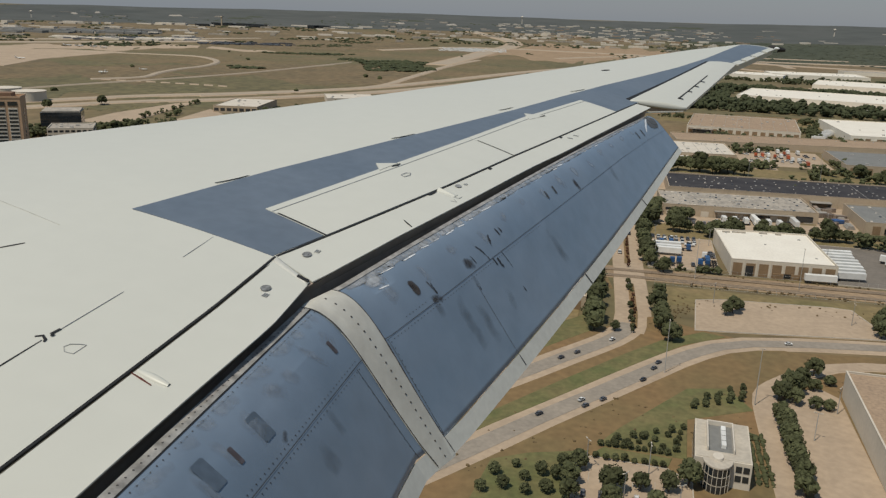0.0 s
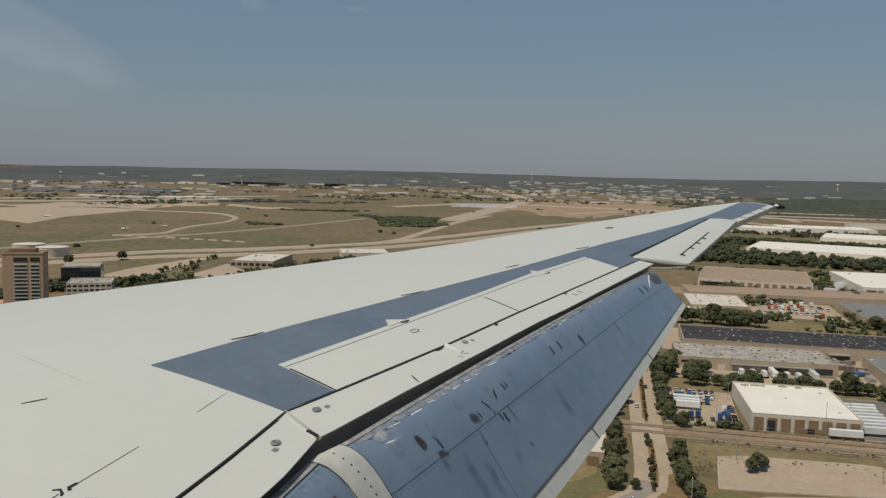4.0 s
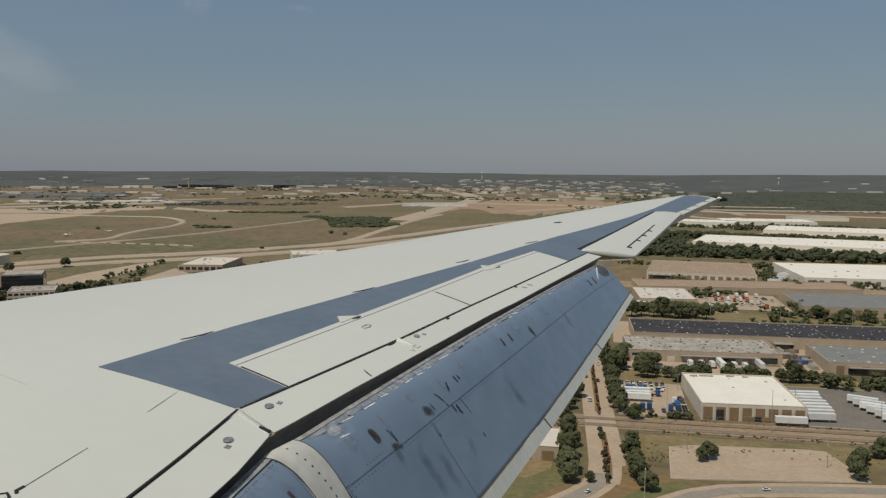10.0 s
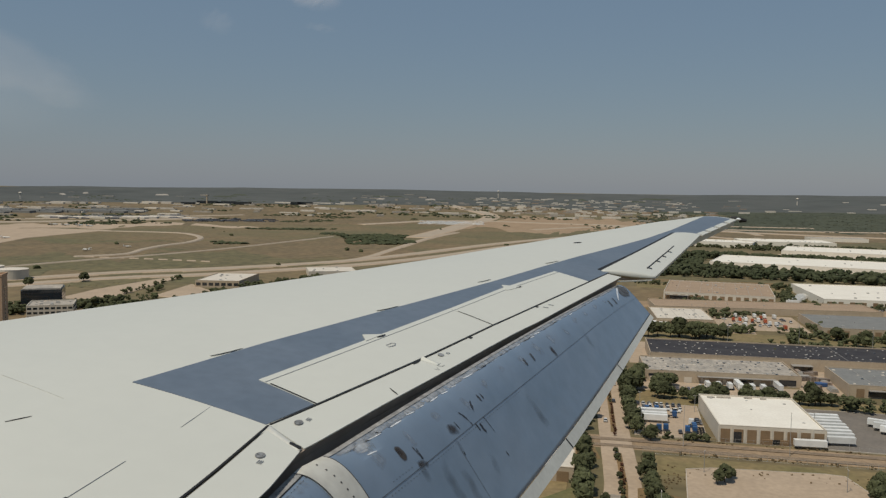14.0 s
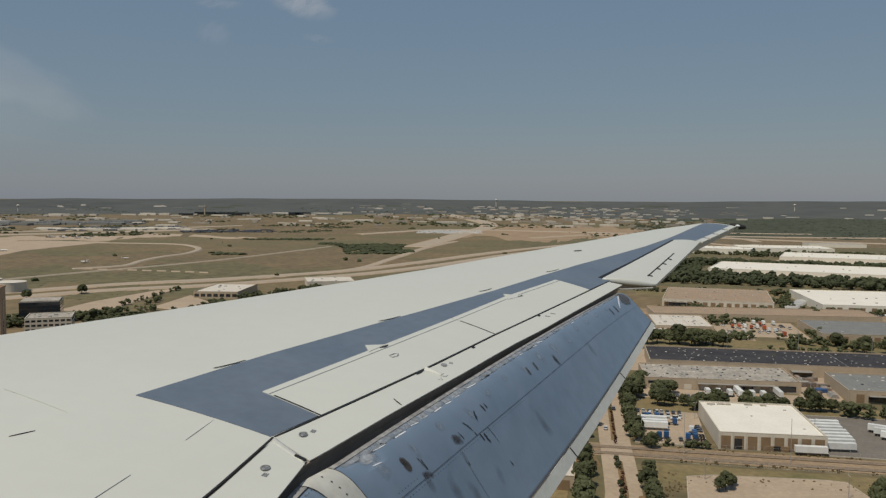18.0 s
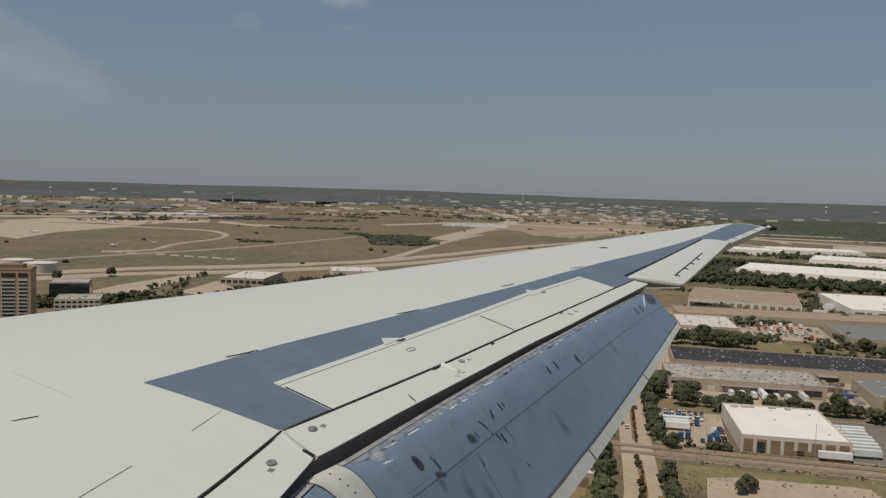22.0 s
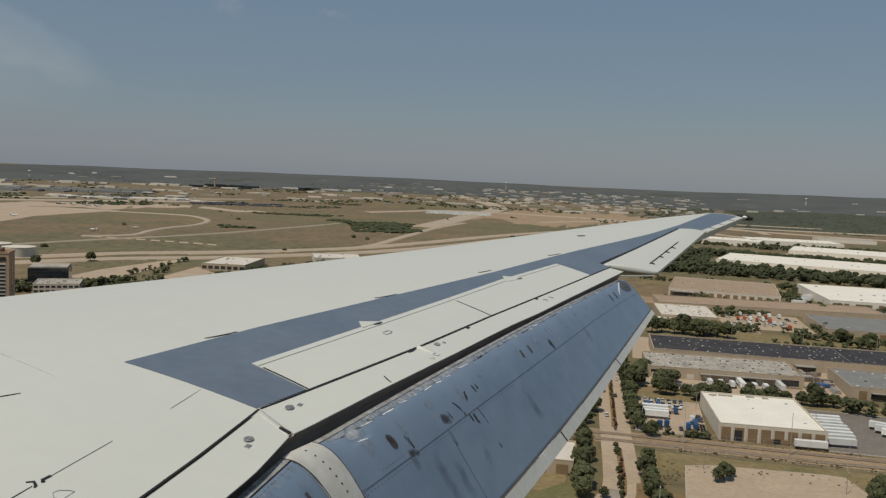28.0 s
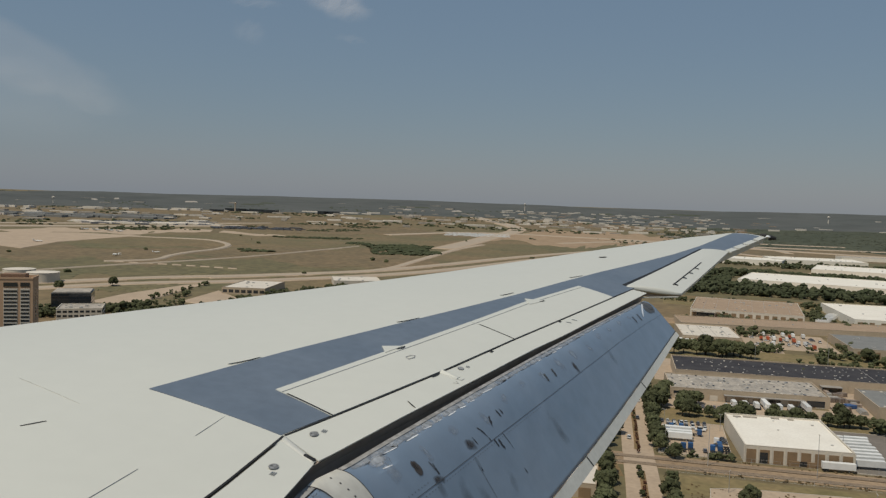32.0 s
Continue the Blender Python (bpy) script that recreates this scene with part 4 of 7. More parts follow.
def bank(bm, drop, spread=1.5):
    """Slope the open edges of a raised sheet down to the ground."""
    out = {}
    edges = [e for e in bm.edges if len(e.link_faces) == 1]
    for e in edges:
        a, b = e.verts
        d = b.co - a.co
        n = Vector((-d.y, d.x, 0))
        if n.dot(e.link_faces[0].calc_center_median() - (a.co + b.co) / 2) > 0:
            n = -n
        if n.length > 0:
            n.normalize()
        for v in e.verts:
            out[v] = out.get(v, Vector((0, 0, 0))) + n
    low = {v: bm.verts.new(v.co + (n.normalized() if n.length > 0 else n) * drop * spread - Vector((0, 0, drop))) for v, n in out.items()}
    for e in edges:
        a, b = e.verts
        f = bm.faces.new((a, b, low[b], low[a]))
        f.normal_update()
        if f.normal.z < 0:
            f.normal_flip()


def area(name, mat, corners, up, label, category="ground", kerb=False):
    """A flat piece of land laid a little above the ground."""
    bm = bmesh.new()
    LEVEL["z"] += 0.004
    top = [bm.verts.new((x, y, rise(x, y) + up + LEVEL["z"])) for x, y in corners]
    f = bm.faces.new(top)
    f.normal_update()
    if f.normal.z < 0:
        f.normal_flip()
    if len(top) > 4:
        bmesh.ops.triangulate(bm, faces=[f])
    bank(bm, up + LEVEL["z"] + 0.05)
    ob = tagged(part(name, bm, mat), label, category, kind="structure")
    if kerb:
        for a, b in zip(corners, corners[1:] + corners[:1]):
            d = Vector(b) - Vector(a)
            kb = bmesh.new()
            box(kb, 0, d.length, -0.15, 0.15, 0, up + LEVEL["z"] + 0.18, Matrix.Translation((*a, GROUND)) @ pose(0, 0, 0, 0, 0, math.degrees(math.atan2(d.y, d.x))))
            part("kerb", kb, KERB, ob)
    return ob


def rect(x0, x1, y0, y1):
    return [(x0, y0), (x1, y0), (x1, y1), (x0, y1)]


def curve_points(pts, step=25.0):
    """A smooth line through plan points."""
    out = []
    p = [Vector(q) for q in pts]
    p = [p[0] * 2 - p[1]] + p + [p[-1] * 2 - p[-2]]
    for a, b, c, d in zip(p, p[1:], p[2:], p[3:]):
        n = max(2, int((c - b).length / step))
        for i in range(n):
            t = i / n
            out.append(0.5 * ((2 * b) + (c - a) * t + (2 * a - 5 * b + 4 * c - d) * t * t + (3 * b - a - 3 * c + d) * t ** 3))
    return out + [p[-2]]


def ribbon(bm, line, half, up, shift=0.0):
    prev = None
    for i, q in enumerate(line):
        d = (line[min(i + 1, len(line) - 1)] - line[max(i - 1, 0)]).normalized()
        nrm = Vector((-d.y, d.x))
        a, b = q + nrm * (shift + half), q + nrm * (shift - half)
        cur = [bm.verts.new((v.x, v.y, rise(v.x, v.y) + up)) for v in (a, b)]
        if prev:
            bm.faces.new((prev[0], prev[1], cur[1], cur[0]))
        prev = cur
    bmesh.ops.recalc_face_normals(bm, faces=bm.faces)
    for f in bm.faces:
        f.normal_update()
        if f.normal.z < 0:
            f.normal_flip()


def road(label, pts, width, shoulder=0.0, mat=None, up=0.25):
    LEVEL["z"] += 0.004
    line = curve_points(pts)
    rd = tagged(new("road"), label, "road", kind="structure")
    u = up + LEVEL["z"]
    if shoulder:
        bm = bmesh.new()
        ribbon(bm, line, width / 2 + shoulder, u - 0.06)
        bank(bm, u)
        part("shoulder", bm, CONCRETE, rd, "pale concrete shoulder")
    bm = bmesh.new()
    ribbon(bm, line, width / 2, u)
    if not shoulder:
        bank(bm, u, 1.2)
    part("carriageway", bm, mat or CONCRETE, rd)
    return rd


# ---- buildings ----
def warehouse(name, label, x, y, w, d, h, turn=4.0, roof=ROOF_TAN, wall=WALL_BEIGE, doors=0, door_mat=None, units=8, windows=0, storeys=1, category="warehouse", seed=1, side_windows=0, unit=1.0, door_share=0.66, door_top=0.72, piers=0):
    """A flat-roofed hall: four walls with a parapet, a sunk roof, dock doors or window bands, and roof units."""
    rng = random.Random(seed * 7 + int(w))
    b = thing(name, label, category, pose(x, y, rise(x, y), 0, 0, turn))
    hw, hd, t = w / 2, d / 2, 0.4
    for x0, x1, y0, y1 in ((-hw, hw, -hd, -hd + t), (-hw, hw, hd - t, hd), (-hw, -hw + t, -hd + t, hd - t), (hw - t, hw, -hd + t, hd - t)):
        bm = bmesh.new()
        box(bm, x0, x1, y0, y1, -1.0, h)
        part("wall", bm, wall, b)
    bm = bmesh.new()
    box(bm, -hw + t, hw - t, -hd + t, hd - t, h - 1.3, h - 0.55)
    rf = part("roof", bm, roof, b)
    bm = bmesh.new()
    box(bm, -hw - 0.08, hw + 0.08, -hd - 0.08, -hd + t + 0.05, h, h + 0.18)
    box(bm, -hw - 0.08, hw + 0.08, hd - t - 0.05, hd + 0.08, h, h + 0.18)
    box(bm, -hw - 0.08, -hw + t + 0.05, -hd + t + 0.06, hd - t - 0.06, h, h + 0.18)
    box(bm, hw - t - 0.05, hw + 0.08, -hd + t + 0.06, hd - t - 0.06, h, h + 0.18)
    part("coping", bm, wall, b)
    for i in range(doors):
        cx = -hw + w * (i + 0.5) / doors
        dw = min(4.8, w / doors * door_share)
        bm = bmesh.new()
        box(bm, cx - dw / 2, cx + dw / 2, -hd - 0.12, -hd + 0.1, 0.2, min(h * door_top, 6.6))
        part("dock_door", bm, door_mat or DOOR_TAN, b)
    for i in range(piers + 1 if piers else 0):
        cx = -hw + w * i / piers
        bm = bmesh.new()
        box(bm, cx - 0.3, cx + 0.3, -hd - 0.22, -hd, -1, h - 0.3)
        part("pier", bm, wall, b)
    for s in range(storeys if windows else 0):
        z0 = (h - 0.8) * (s + 0.3) / storeys
        z1 = (h - 0.8) * (s + 0.78) / storeys
        for i in range(windows):
            cx = -hw + w * (i + 0.5) / windows
            ww = w / windows * 0.36
            bm = bmesh.new()
            box(bm, cx - ww, cx + ww, -hd - 0.06, -hd + 0.1, z0, z1)
            part("window", bm, GLASS_DARK, b)
        for i in range(side_windows):
            cy = -hd + d * (i + 0.5) / side_windows
            ww = d / side_windows * 0.36
            for sx in (-1, 1):
                bm = bmesh.new()
                box(bm, sx * hw - 0.08, sx * hw + 0.08, cy - ww, cy + ww, z0, z1)
                part("window", bm, GLASS_DARK, b)
    for i in range(units):
        ux, uy = rng.uniform(-hw * 0.88, hw * 0.88), rng.uniform(-hd * 0.8, hd * 0.8)
        s = rng.uniform(0.6, 1.5) * unit
        bm = bmesh.new()
        box(bm, ux - s, ux + s, uy - s * 0.7, uy + s * 0.7, h - 0.6, h - 0.55 + s * 0.8, bevel=0.06)
        part("roof_unit", bm, UNIT, rf)
    return b


warehouse("warehouse", "white flat-roofed warehouse with tan dock doors", 68, 421, 47, 58, 8, 4, ROOF_BRIGHT, WALL_WHITE, doors=8, units=5, seed=1, unit=0.5, door_share=0.72, door_top=0.8, piers=8)
warehouse("warehouse", "long grey-roofed industrial hall with beige walls", 60, 532, 90, 44, 7, 4, ROOF_GREY, WALL_BEIGE, doors=9, door_mat=WALL_WHITE, units=46, seed=2, unit=0.55, door_top=0.5, piers=12)
warehouse("warehouse", "very long hall with black roof and beige walls", 145, 590, 250, 54, 8, 2, ROOF_BLACK, WALL_BEIGE, doors=0, units=90, seed=3, unit=0.42, piers=26)
warehouse("warehouse", "grey-roofed hall beside a pipe yard", 180, 525, 104, 50, 7, 2, ROOF_SLATE, WALL_BEIGE, doors=8, units=22, seed=4, unit=0.6, piers=12)
warehouse("warehouse", "low cream hall with flat tan roof", 53, 756, 48, 70, 7, 4, ROOF_WHITE, WALL_BEIGE, doors=6, units=10, seed=5)
warehouse("warehouse", "grey metal-roofed depot with dock doors", 214, 750, 108, 80, 7, 2, ROOF_SLATE, WALL_BEIGE, doors=9, units=8, seed=6)
warehouse("warehouse", "long tan-roofed warehouse with white front", 108, 962, 112, 122, 8, -6, ROOF_TAN, WALL_WHITE, doors=14, units=12, seed=7)
warehouse("warehouse", "white warehouse with white roof", 265, 962, 130, 142, 9, 2, ROOF_BRIGHT, WALL_BRIGHT, doors=12, units=10, seed=8)
warehouse("warehouse", "huge white distribution hall", 300, 1332, 310, 150, 11, -14, ROOF_BRIGHT, WALL_BRIGHT, doors=30, door_mat=WALL_WHITE, door_top=0.42, door_share=0.5, units=20, seed=9, piers=24)
warehouse("warehouse", "huge white distribution hall", 450, 1630, 300, 140, 11, -14, ROOF_BRIGHT, WALL_BRIGHT, doors=30, door_mat=WALL_WHITE, door_top=0.42, door_share=0.5, units=20, seed=10, piers=24)
warehouse("warehouse", "white distribution hall with pale yard", 215, 1860, 130, 90, 11, -15, ROOF_BRIGHT, WALL_BRIGHT, doors=0, units=12, seed=11, piers=12)
warehouse("warehouse", "white distribution hall with pale yard", 350, 1930, 190, 110, 11, 3, ROOF_BRIGHT, WALL_BRIGHT, doors=0, units=16, seed=15, piers=16)
warehouse("warehouse", "low grey-roofed hall beyond the white halls", 510, 2150, 130, 60, 9, 2, ROOF_GREY, WALL_BRIGHT, doors=0, units=8, seed=16, piers=10)
warehouse("office_building", "three-storey office with dark glass bands", -478, 613, 36, 34, 12, 32, ROOF_GREY, WALL_WHITE, units=8, windows=8, storeys=3, category="office building", seed=12, side_windows=6)
warehouse("warehouse", "white-roofed hall beside the highway", -450, 882, 50, 84, 8, 10, ROOF_WHITE, WALL_BEIGE, units=10, windows=7, category="warehouse", seed=13)
warehouse("warehouse", "white-roofed hall beside the highway", -370, 1010, 60, 60, 8, 25, ROOF_WHITE, WALL_WHITE, units=8, seed=14)

# ---- roads and lots ----
road("concrete street lined with trees", [(2.5, 300), (3.5, 322), (-1, 400), (-6, 499), (-12, 590), (-20, 720), (-30, 900)], 11, 1.5, CONCRETE)
road("highway across the plain", [(-900, 420), (-750, 650), (-606, 875), (-507, 971), (-382, 1151), (-300, 1350), (-180, 1750), (60, 2250)], 14, 6, PALE_ROAD, up=1.3)
road("highway across the plain", [(-930, 470), (-780, 700), (-640, 930), (-540, 1035), (-420, 1200), (-350, 1390), (-240, 1750), (-20, 2280)], 14, 6, PALE_ROAD, up=1.3)
road("curved access road", [(-569, 985), (-470, 1110), (-410, 1250), (-415, 1461), (-431, 1800), (-420, 2100)], 9, 3, PALE_ROAD, up=1.3)
road("busy highway carriageway", [(-110, 95), (-70, 152), (-45, 187), (-32, 206), (-22, 221), (-7, 242), (10, 266), (26, 287), (46, 302), (90, 312), (160, 321), (320, 342)], 6.4, 3.0, HIGHWAY)
road("busy highway carriageway", [(-125, 120), (-85, 178), (-56, 218), (-35, 246), (-19, 269), (-5, 289), (1, 302), (2, 310)], 6.4, 3.0, HIGHWAY)


# ---- land, from near to far ----
def polar(az, r):
    """Plan point by bearing in degrees from straight out of the window (left is negative) and distance."""
    return r * math.sin(radians(az)), r * math.cos(radians(az))



def patch(name, mat, a0, a1, r0, r1, label, up=0.3, wobble=0.06, seed=0, category="field"):
    """An irregular piece of far land that follows the rise."""
    rng = random.Random(seed)
    LEVEL["z"] += 0.004
    bm = bmesh.new()
    na, nr = 72, 5
    ph = [rng.uniform(0, 50) for _ in range(2)]
    ed = [[2.2 * wobble * noise.fractal((ph[k], i * 0.11, seed * 3.7), 1.0, 2.0, 4) for i in range(na + 1)] for k in range(2)]
    rows = []
    for i in range(na + 1):
        a = a0 + (a1 - a0) * i / na
        taper = min(1, 5 * min(i, na - i) / na)
        lo = r0 * (1 + ed[0][i])
        hi = lo + max(0.02 * r0, r1 * (1 + ed[1][i]) - lo) * (0.1 + 0.9 * math.sqrt(taper))
        row = []
        for j in range(nr + 1):
            x, y = polar(a, lo + (hi - lo) * j / nr)
            row.append(Vector((x, y, rise(x, y) + up + LEVEL["z"] + 0.0003 * max(0, math.hypot(x, y) - 2000))))
        rows.append(row)
    grid_sheet(bm, rows)
    for f in bm.faces:
        f.normal_update()
        if f.normal.z < 0:
            f.normal_flip()
    bank(bm, up + LEVEL["z"] + 0.3, 3.0)
    return tagged(part(name, bm, mat), label, category, kind="structure")


# near land, below and beyond the flap
area("field", DRY, [(-60, 352), (-6, 352), (-10, 372), (-60, 372)], 0.1, "brown verge beside the railway", "field")
area("field", GREEN, [(12, 338), (320, 352), (320, 366), (12, 362)], 0.1, "grass strip beside the railway", "field")
area("field", DIRT, [(-200, 366), (330, 372), (330, 388), (-200, 386)], 0.12, "dusty earth along the railway", "field")
area("pavement", CONCRETE, [(27, 310), (100, 322), (92, 354), (84, 355), (40, 351), (29, 347)], 0.2, "tan concrete lot with rounded kerb", "car park", kerb=True)
area("pavement", CONCRETE, rect(9, 42, 392, 452), 0.2, "pale concrete truck yard", "yard", kerb=True)
area("pavement", ASPHALT, rect(94, 155, 390, 462), 0.2, "dark asphalt trailer yard", "yard", kerb=True)
area("pavement", CONCRETE, rect(8, 118, 484, 508), 0.2, "loading yard in front of the grey hall", "yard")
area("pavement", CONCRETE, rect(106, 128, 500, 560), 0.2, "pipe yard between halls", "yard")
area("field", GREEN, rect(5, 330, 455, 482), 0.1, "tree-shaded grass strip", "field")
area("pavement", CONCRETE, rect(8, 22, 560, 640), 0.18, "concrete drive", "yard")
area("pavement", CONCRETE, rect(20, 330, 548, 566), 0.2, "concrete apron between the long halls", "yard")
area("field", GREEN, rect(20, 380, 640, 700), 0.1, "mown grass behind the black-roofed hall", "field")
area("pavement", CONCRETE, rect(20, 110, 700, 722), 0.2, "tan parking strip", "yard")
area("pavement", CONCRETE, rect(84, 156, 722, 806), 0.2, "truck yard with parked lorries", "yard")
area("field", DIRT, rect(-10, 420, 838, 880), 0.1, "bare tan strip of earth", "field")
area("pavement", CONCRETE, rect(30, 190, 882, 905), 0.2, "parking strip before the tan hall", "yard")
area("field", DRY, rect(10, 500, 1075, 1110), 0.1, "dry grass strip", "field")
area("field", GREEN, rect(20, 330, 1010, 1060), 0.12, "grass behind the halls", "field")
area("pavement", CONCRETE, [(110, 1235), (460, 1195), (470, 1290), (120, 1335)], 0.2, "pale yard around a distribution hall", "yard")
area("pavement", CONCRETE, [(280, 1540), (620, 1490), (640, 1600), (290, 1650)], 0.2, "pale yard around a distribution hall", "yard")
area("pavement", CONCRETE, rect(-110, -20, 395, 480), 0.2, "tan yard across the street", "yard")
area("pavement", CONCRETE, rect(-120, -22, 560, 700), 0.2, "tan yard across the street", "yard")
area("field", GREEN, rect(-110, -18, 300, 350), 0.1, "lawn across the street", "field")
area("field", DRY, rect(-190, -20, 720, 830), 0.1, "dry field across the street", "field")

# land round the busy highway
area("field", DRY, [(-160, 60), (340, 240), (340, 335), (140, 310), (60, 298), (10, 320), (-120, 190)], 0.08, "brown dry grass slope", "field")
area("field", LUSH, [(-72, 160), (-48, 194), (-35, 213), (-18, 237), (5, 270), (22, 293), (38, 306), (30, 309), (14, 295), (2, 279), (-19, 248), (-37, 220), (-52, 200), (-76, 166)], 0.16, "green strip between carriageways", "field")
area("pavement", CONCRETE, [(-9, 140), (21, 140), (21, 197), (15, 202), (-5, 203), (-9, 199)], 0.2, "concrete car park with young trees", "car park", kerb=True)
area("field", LUSH, [(2, 222), (22, 255), (35, 259), (41, 245), (21, 233), (20, 209), (-4, 210)], 0.22, "mown lawn under young trees", "field")
area("field", LUSH, [(-34, 160), (-31, 194), (-22, 200), (-6, 206), (-9.5, 199), (-9.5, 160)], 0.22, "lawn beside the car park", "field")
area("field", LUSH, [(-4, 206), (-2, 209), (16, 208), (15, 204), (3, 204), (-4, 204)], 0.3, "small green lawn with pale kerb", "field")
area("pavement", CONCRETE, [(51, 150), (69, 150), (69, 262), (64, 268), (53, 262), (51, 240)], 0.2, "tan concrete yard", "yard")
area("field", LUSH, [(-90, 190), (-60, 226), (-40, 256), (-24, 280), (-8, 303), (-14, 316), (-30, 294), (-50, 264), (-84, 222)], 0.16, "green verge beside the highway", "field")
road("tan concrete access road", [(45, 120), (45, 160), (45, 198), (45, 221), (45, 242), (46, 257), (51, 267), (64, 281), (84, 292), (140, 300), (220, 310)], 5.5, 0.8, CONCRETE)

# airfield and plain
patch("field", TAN_PLAIN, -46, -14, 1330, 1850, "brown dry airfield grass", seed=1)
patch("field", OLIVE, -48, -20, 1180, 1420, "greenish airfield grass", seed=2)
patch("field", GRASS, -46, -5, 1850, 2350, "mixed dry airfield grass", seed=3)
area("pavement", CONCRETE, [(-1120, 1270), (-1206, 1474), (-1231, 1800), (-1420, 1800), (-1700, 1520)], 0.9, "wide tan airport apron", "apron")
patch("pavement", CONCRETE, -50, -25, 2330, 2480, "tan airport taxiway strip", 0.5, 0.03, 5, "apron")
patch("field", TAN_PLAIN, -50, -18, 2900, 4050, "pale tan airfield land", 0.5, 0.05, 6)
patch("field", TAN_PLAIN, -18, 0, 3300, 4000, "pale tan land with roads", 0.5, 0.06, 7)
patch("field", TAN_PLAIN, -30, -12, 2500, 2900, "dry brown plain", 0.5, 0.05, 8)
patch("field", DIRT, -12, 6, 2300, 2900, "earthworks of a road junction", 0.5, 0.06, 9)
patch("field", TAN_PLAIN, 3, 40, 2150, 2600, "dry field beyond the white halls", 0.5, 0.05, 10)
patch("field", OLIVE, 8, 40, 1800, 2200, "green field beyond the white halls", 0.5, 0.04, 18)
patch("field", OLIVE, -8, 6, 2000, 2280, "green and brown rough land", 0.5, 0.06, 11)
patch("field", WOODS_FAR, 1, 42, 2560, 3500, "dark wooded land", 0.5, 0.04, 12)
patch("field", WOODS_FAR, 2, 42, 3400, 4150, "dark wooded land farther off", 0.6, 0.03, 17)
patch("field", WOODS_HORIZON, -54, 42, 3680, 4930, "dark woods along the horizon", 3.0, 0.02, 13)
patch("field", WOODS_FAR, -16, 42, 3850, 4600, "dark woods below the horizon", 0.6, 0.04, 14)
clear_rng = random.Random(31)
for i in range(12):
    a, r = clear_rng.uniform(-46, 3), clear_rng.uniform(3950, 4420)
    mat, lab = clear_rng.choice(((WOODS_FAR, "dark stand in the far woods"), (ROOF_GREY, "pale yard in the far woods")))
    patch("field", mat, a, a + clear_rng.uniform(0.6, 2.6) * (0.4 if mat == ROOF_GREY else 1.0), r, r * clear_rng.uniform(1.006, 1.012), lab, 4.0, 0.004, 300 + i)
strip_rng = random.Random(77)
for i in range(26):
    a = strip_rng.uniform(-46, 8)
    r = 1300 + 2900 * strip_rng.random() ** 0.8
    mat, lab = strip_rng.choice(((OLIVE, "greenish streak in the plain"), (TAN_PLAIN, "brown streak in the plain"), (DIRT, "bare tan streak in the plain"), (GRASS, "mixed grass streak in the plain")))
    span = strip_rng.uniform(3, 13)
    patch("field", mat, a, a + span, r, r * (1 + strip_rng.uniform(0.012, 0.04)), lab, 0.32, 0.012, 100 + i)
for i, (a, r) in enumerate(((-34, 1000), (-28, 1180), (-37, 860))):
    patch("field", OLIVE, a - 3, a + 3, r, r * 1.06, "green verge beside the highway", 0.2, 0.02, 20 + i)
road("looping airport taxiway", [(-1330, 1740), (-1164, 1760), (-1031, 1762), (-941, 1690), (-881, 1600), (-842, 1480), (-838, 1385), (-819, 1286), (-790, 1190), (-830, 1120)], 10, 0, PALE_ROAD, up=1.6)
road("airport runway edge", [polar(-50, 2560), polar(-38, 2620), polar(-28, 2780)], 45, 0, PALE_ROAD, up=1.6)
road("airport taxiway", [polar(-50, 2700), polar(-38, 2760), polar(-26, 2950)], 24, 0, PALE_ROAD, up=1.6)
road("perimeter road", [polar(-50, 1120), polar(-38, 1290), polar(-28, 1500), polar(-20, 1900)], 4, 0, PALE_ROAD, up=1.6)
road("pale highway climbing to the horizon", [polar(-14, 1900), polar(-11, 2500), polar(-9, 3100), polar(-12, 3700), polar(-14, 4200)], 40, 10, PALE_ROAD, up=1.6)
road("ramp of the road junction", [polar(-18, 2500), polar(-12, 2750), polar(-4, 2700), polar(4, 2600), polar(14, 2650), polar(25, 2900)], 26, 6, PALE_ROAD, up=1.6)
road("ramp of the road junction", [polar(-6, 2350), polar(-2, 2550), polar(4, 2750), polar(12, 2800)], 18, 5, PALE_ROAD, up=1.6)
road("circular ramp of the road junction", [(285 + 78 * math.cos(math.tau * k / 16), 2330 + 190 * math.sin(math.tau * k / 16)) for k in range(15)], 14, 3, PALE_ROAD, up=1.6)
road("highway in front of the woods", [polar(-2, 2700), polar(8, 2480), polar(16, 2420), polar(26, 2500)], 22, 8, PALE_ROAD, up=1.6)
for i in range(9):
    area("pavement", CONCRETE, [polar(-36 + 0.9 * i, 1385 - 14 * i), polar(-35.45 + 0.9 * i, 1378 - 14 * i), polar(-35.45 + 0.9 * i, 1394 - 14 * i), polar(-36 + 0.9 * i, 1401 - 14 * i)], 0.4, "small pale slab beside the runway", "slab")

# railway: two tracks
for y0 in (371.5, 381.0):
    track = tagged(new("railway_track"), "single railway track on brown ballast", "railway", kind="structure")
    line = [Vector((x, y0 + 0.012 * x)) for x in range(-300, 341, 20)]
    bm = bmesh.new()
    ribbon(bm, line, 1.9, 0.45)
    part("ballast", bm, RAIL_BED, track)
    for s in (-0.75, 0.75):
        bm = bmesh.new()
        ribbon(bm, line, 0.09, 0.62, s)
        part("rail", bm, RAIL_STEEL, track)


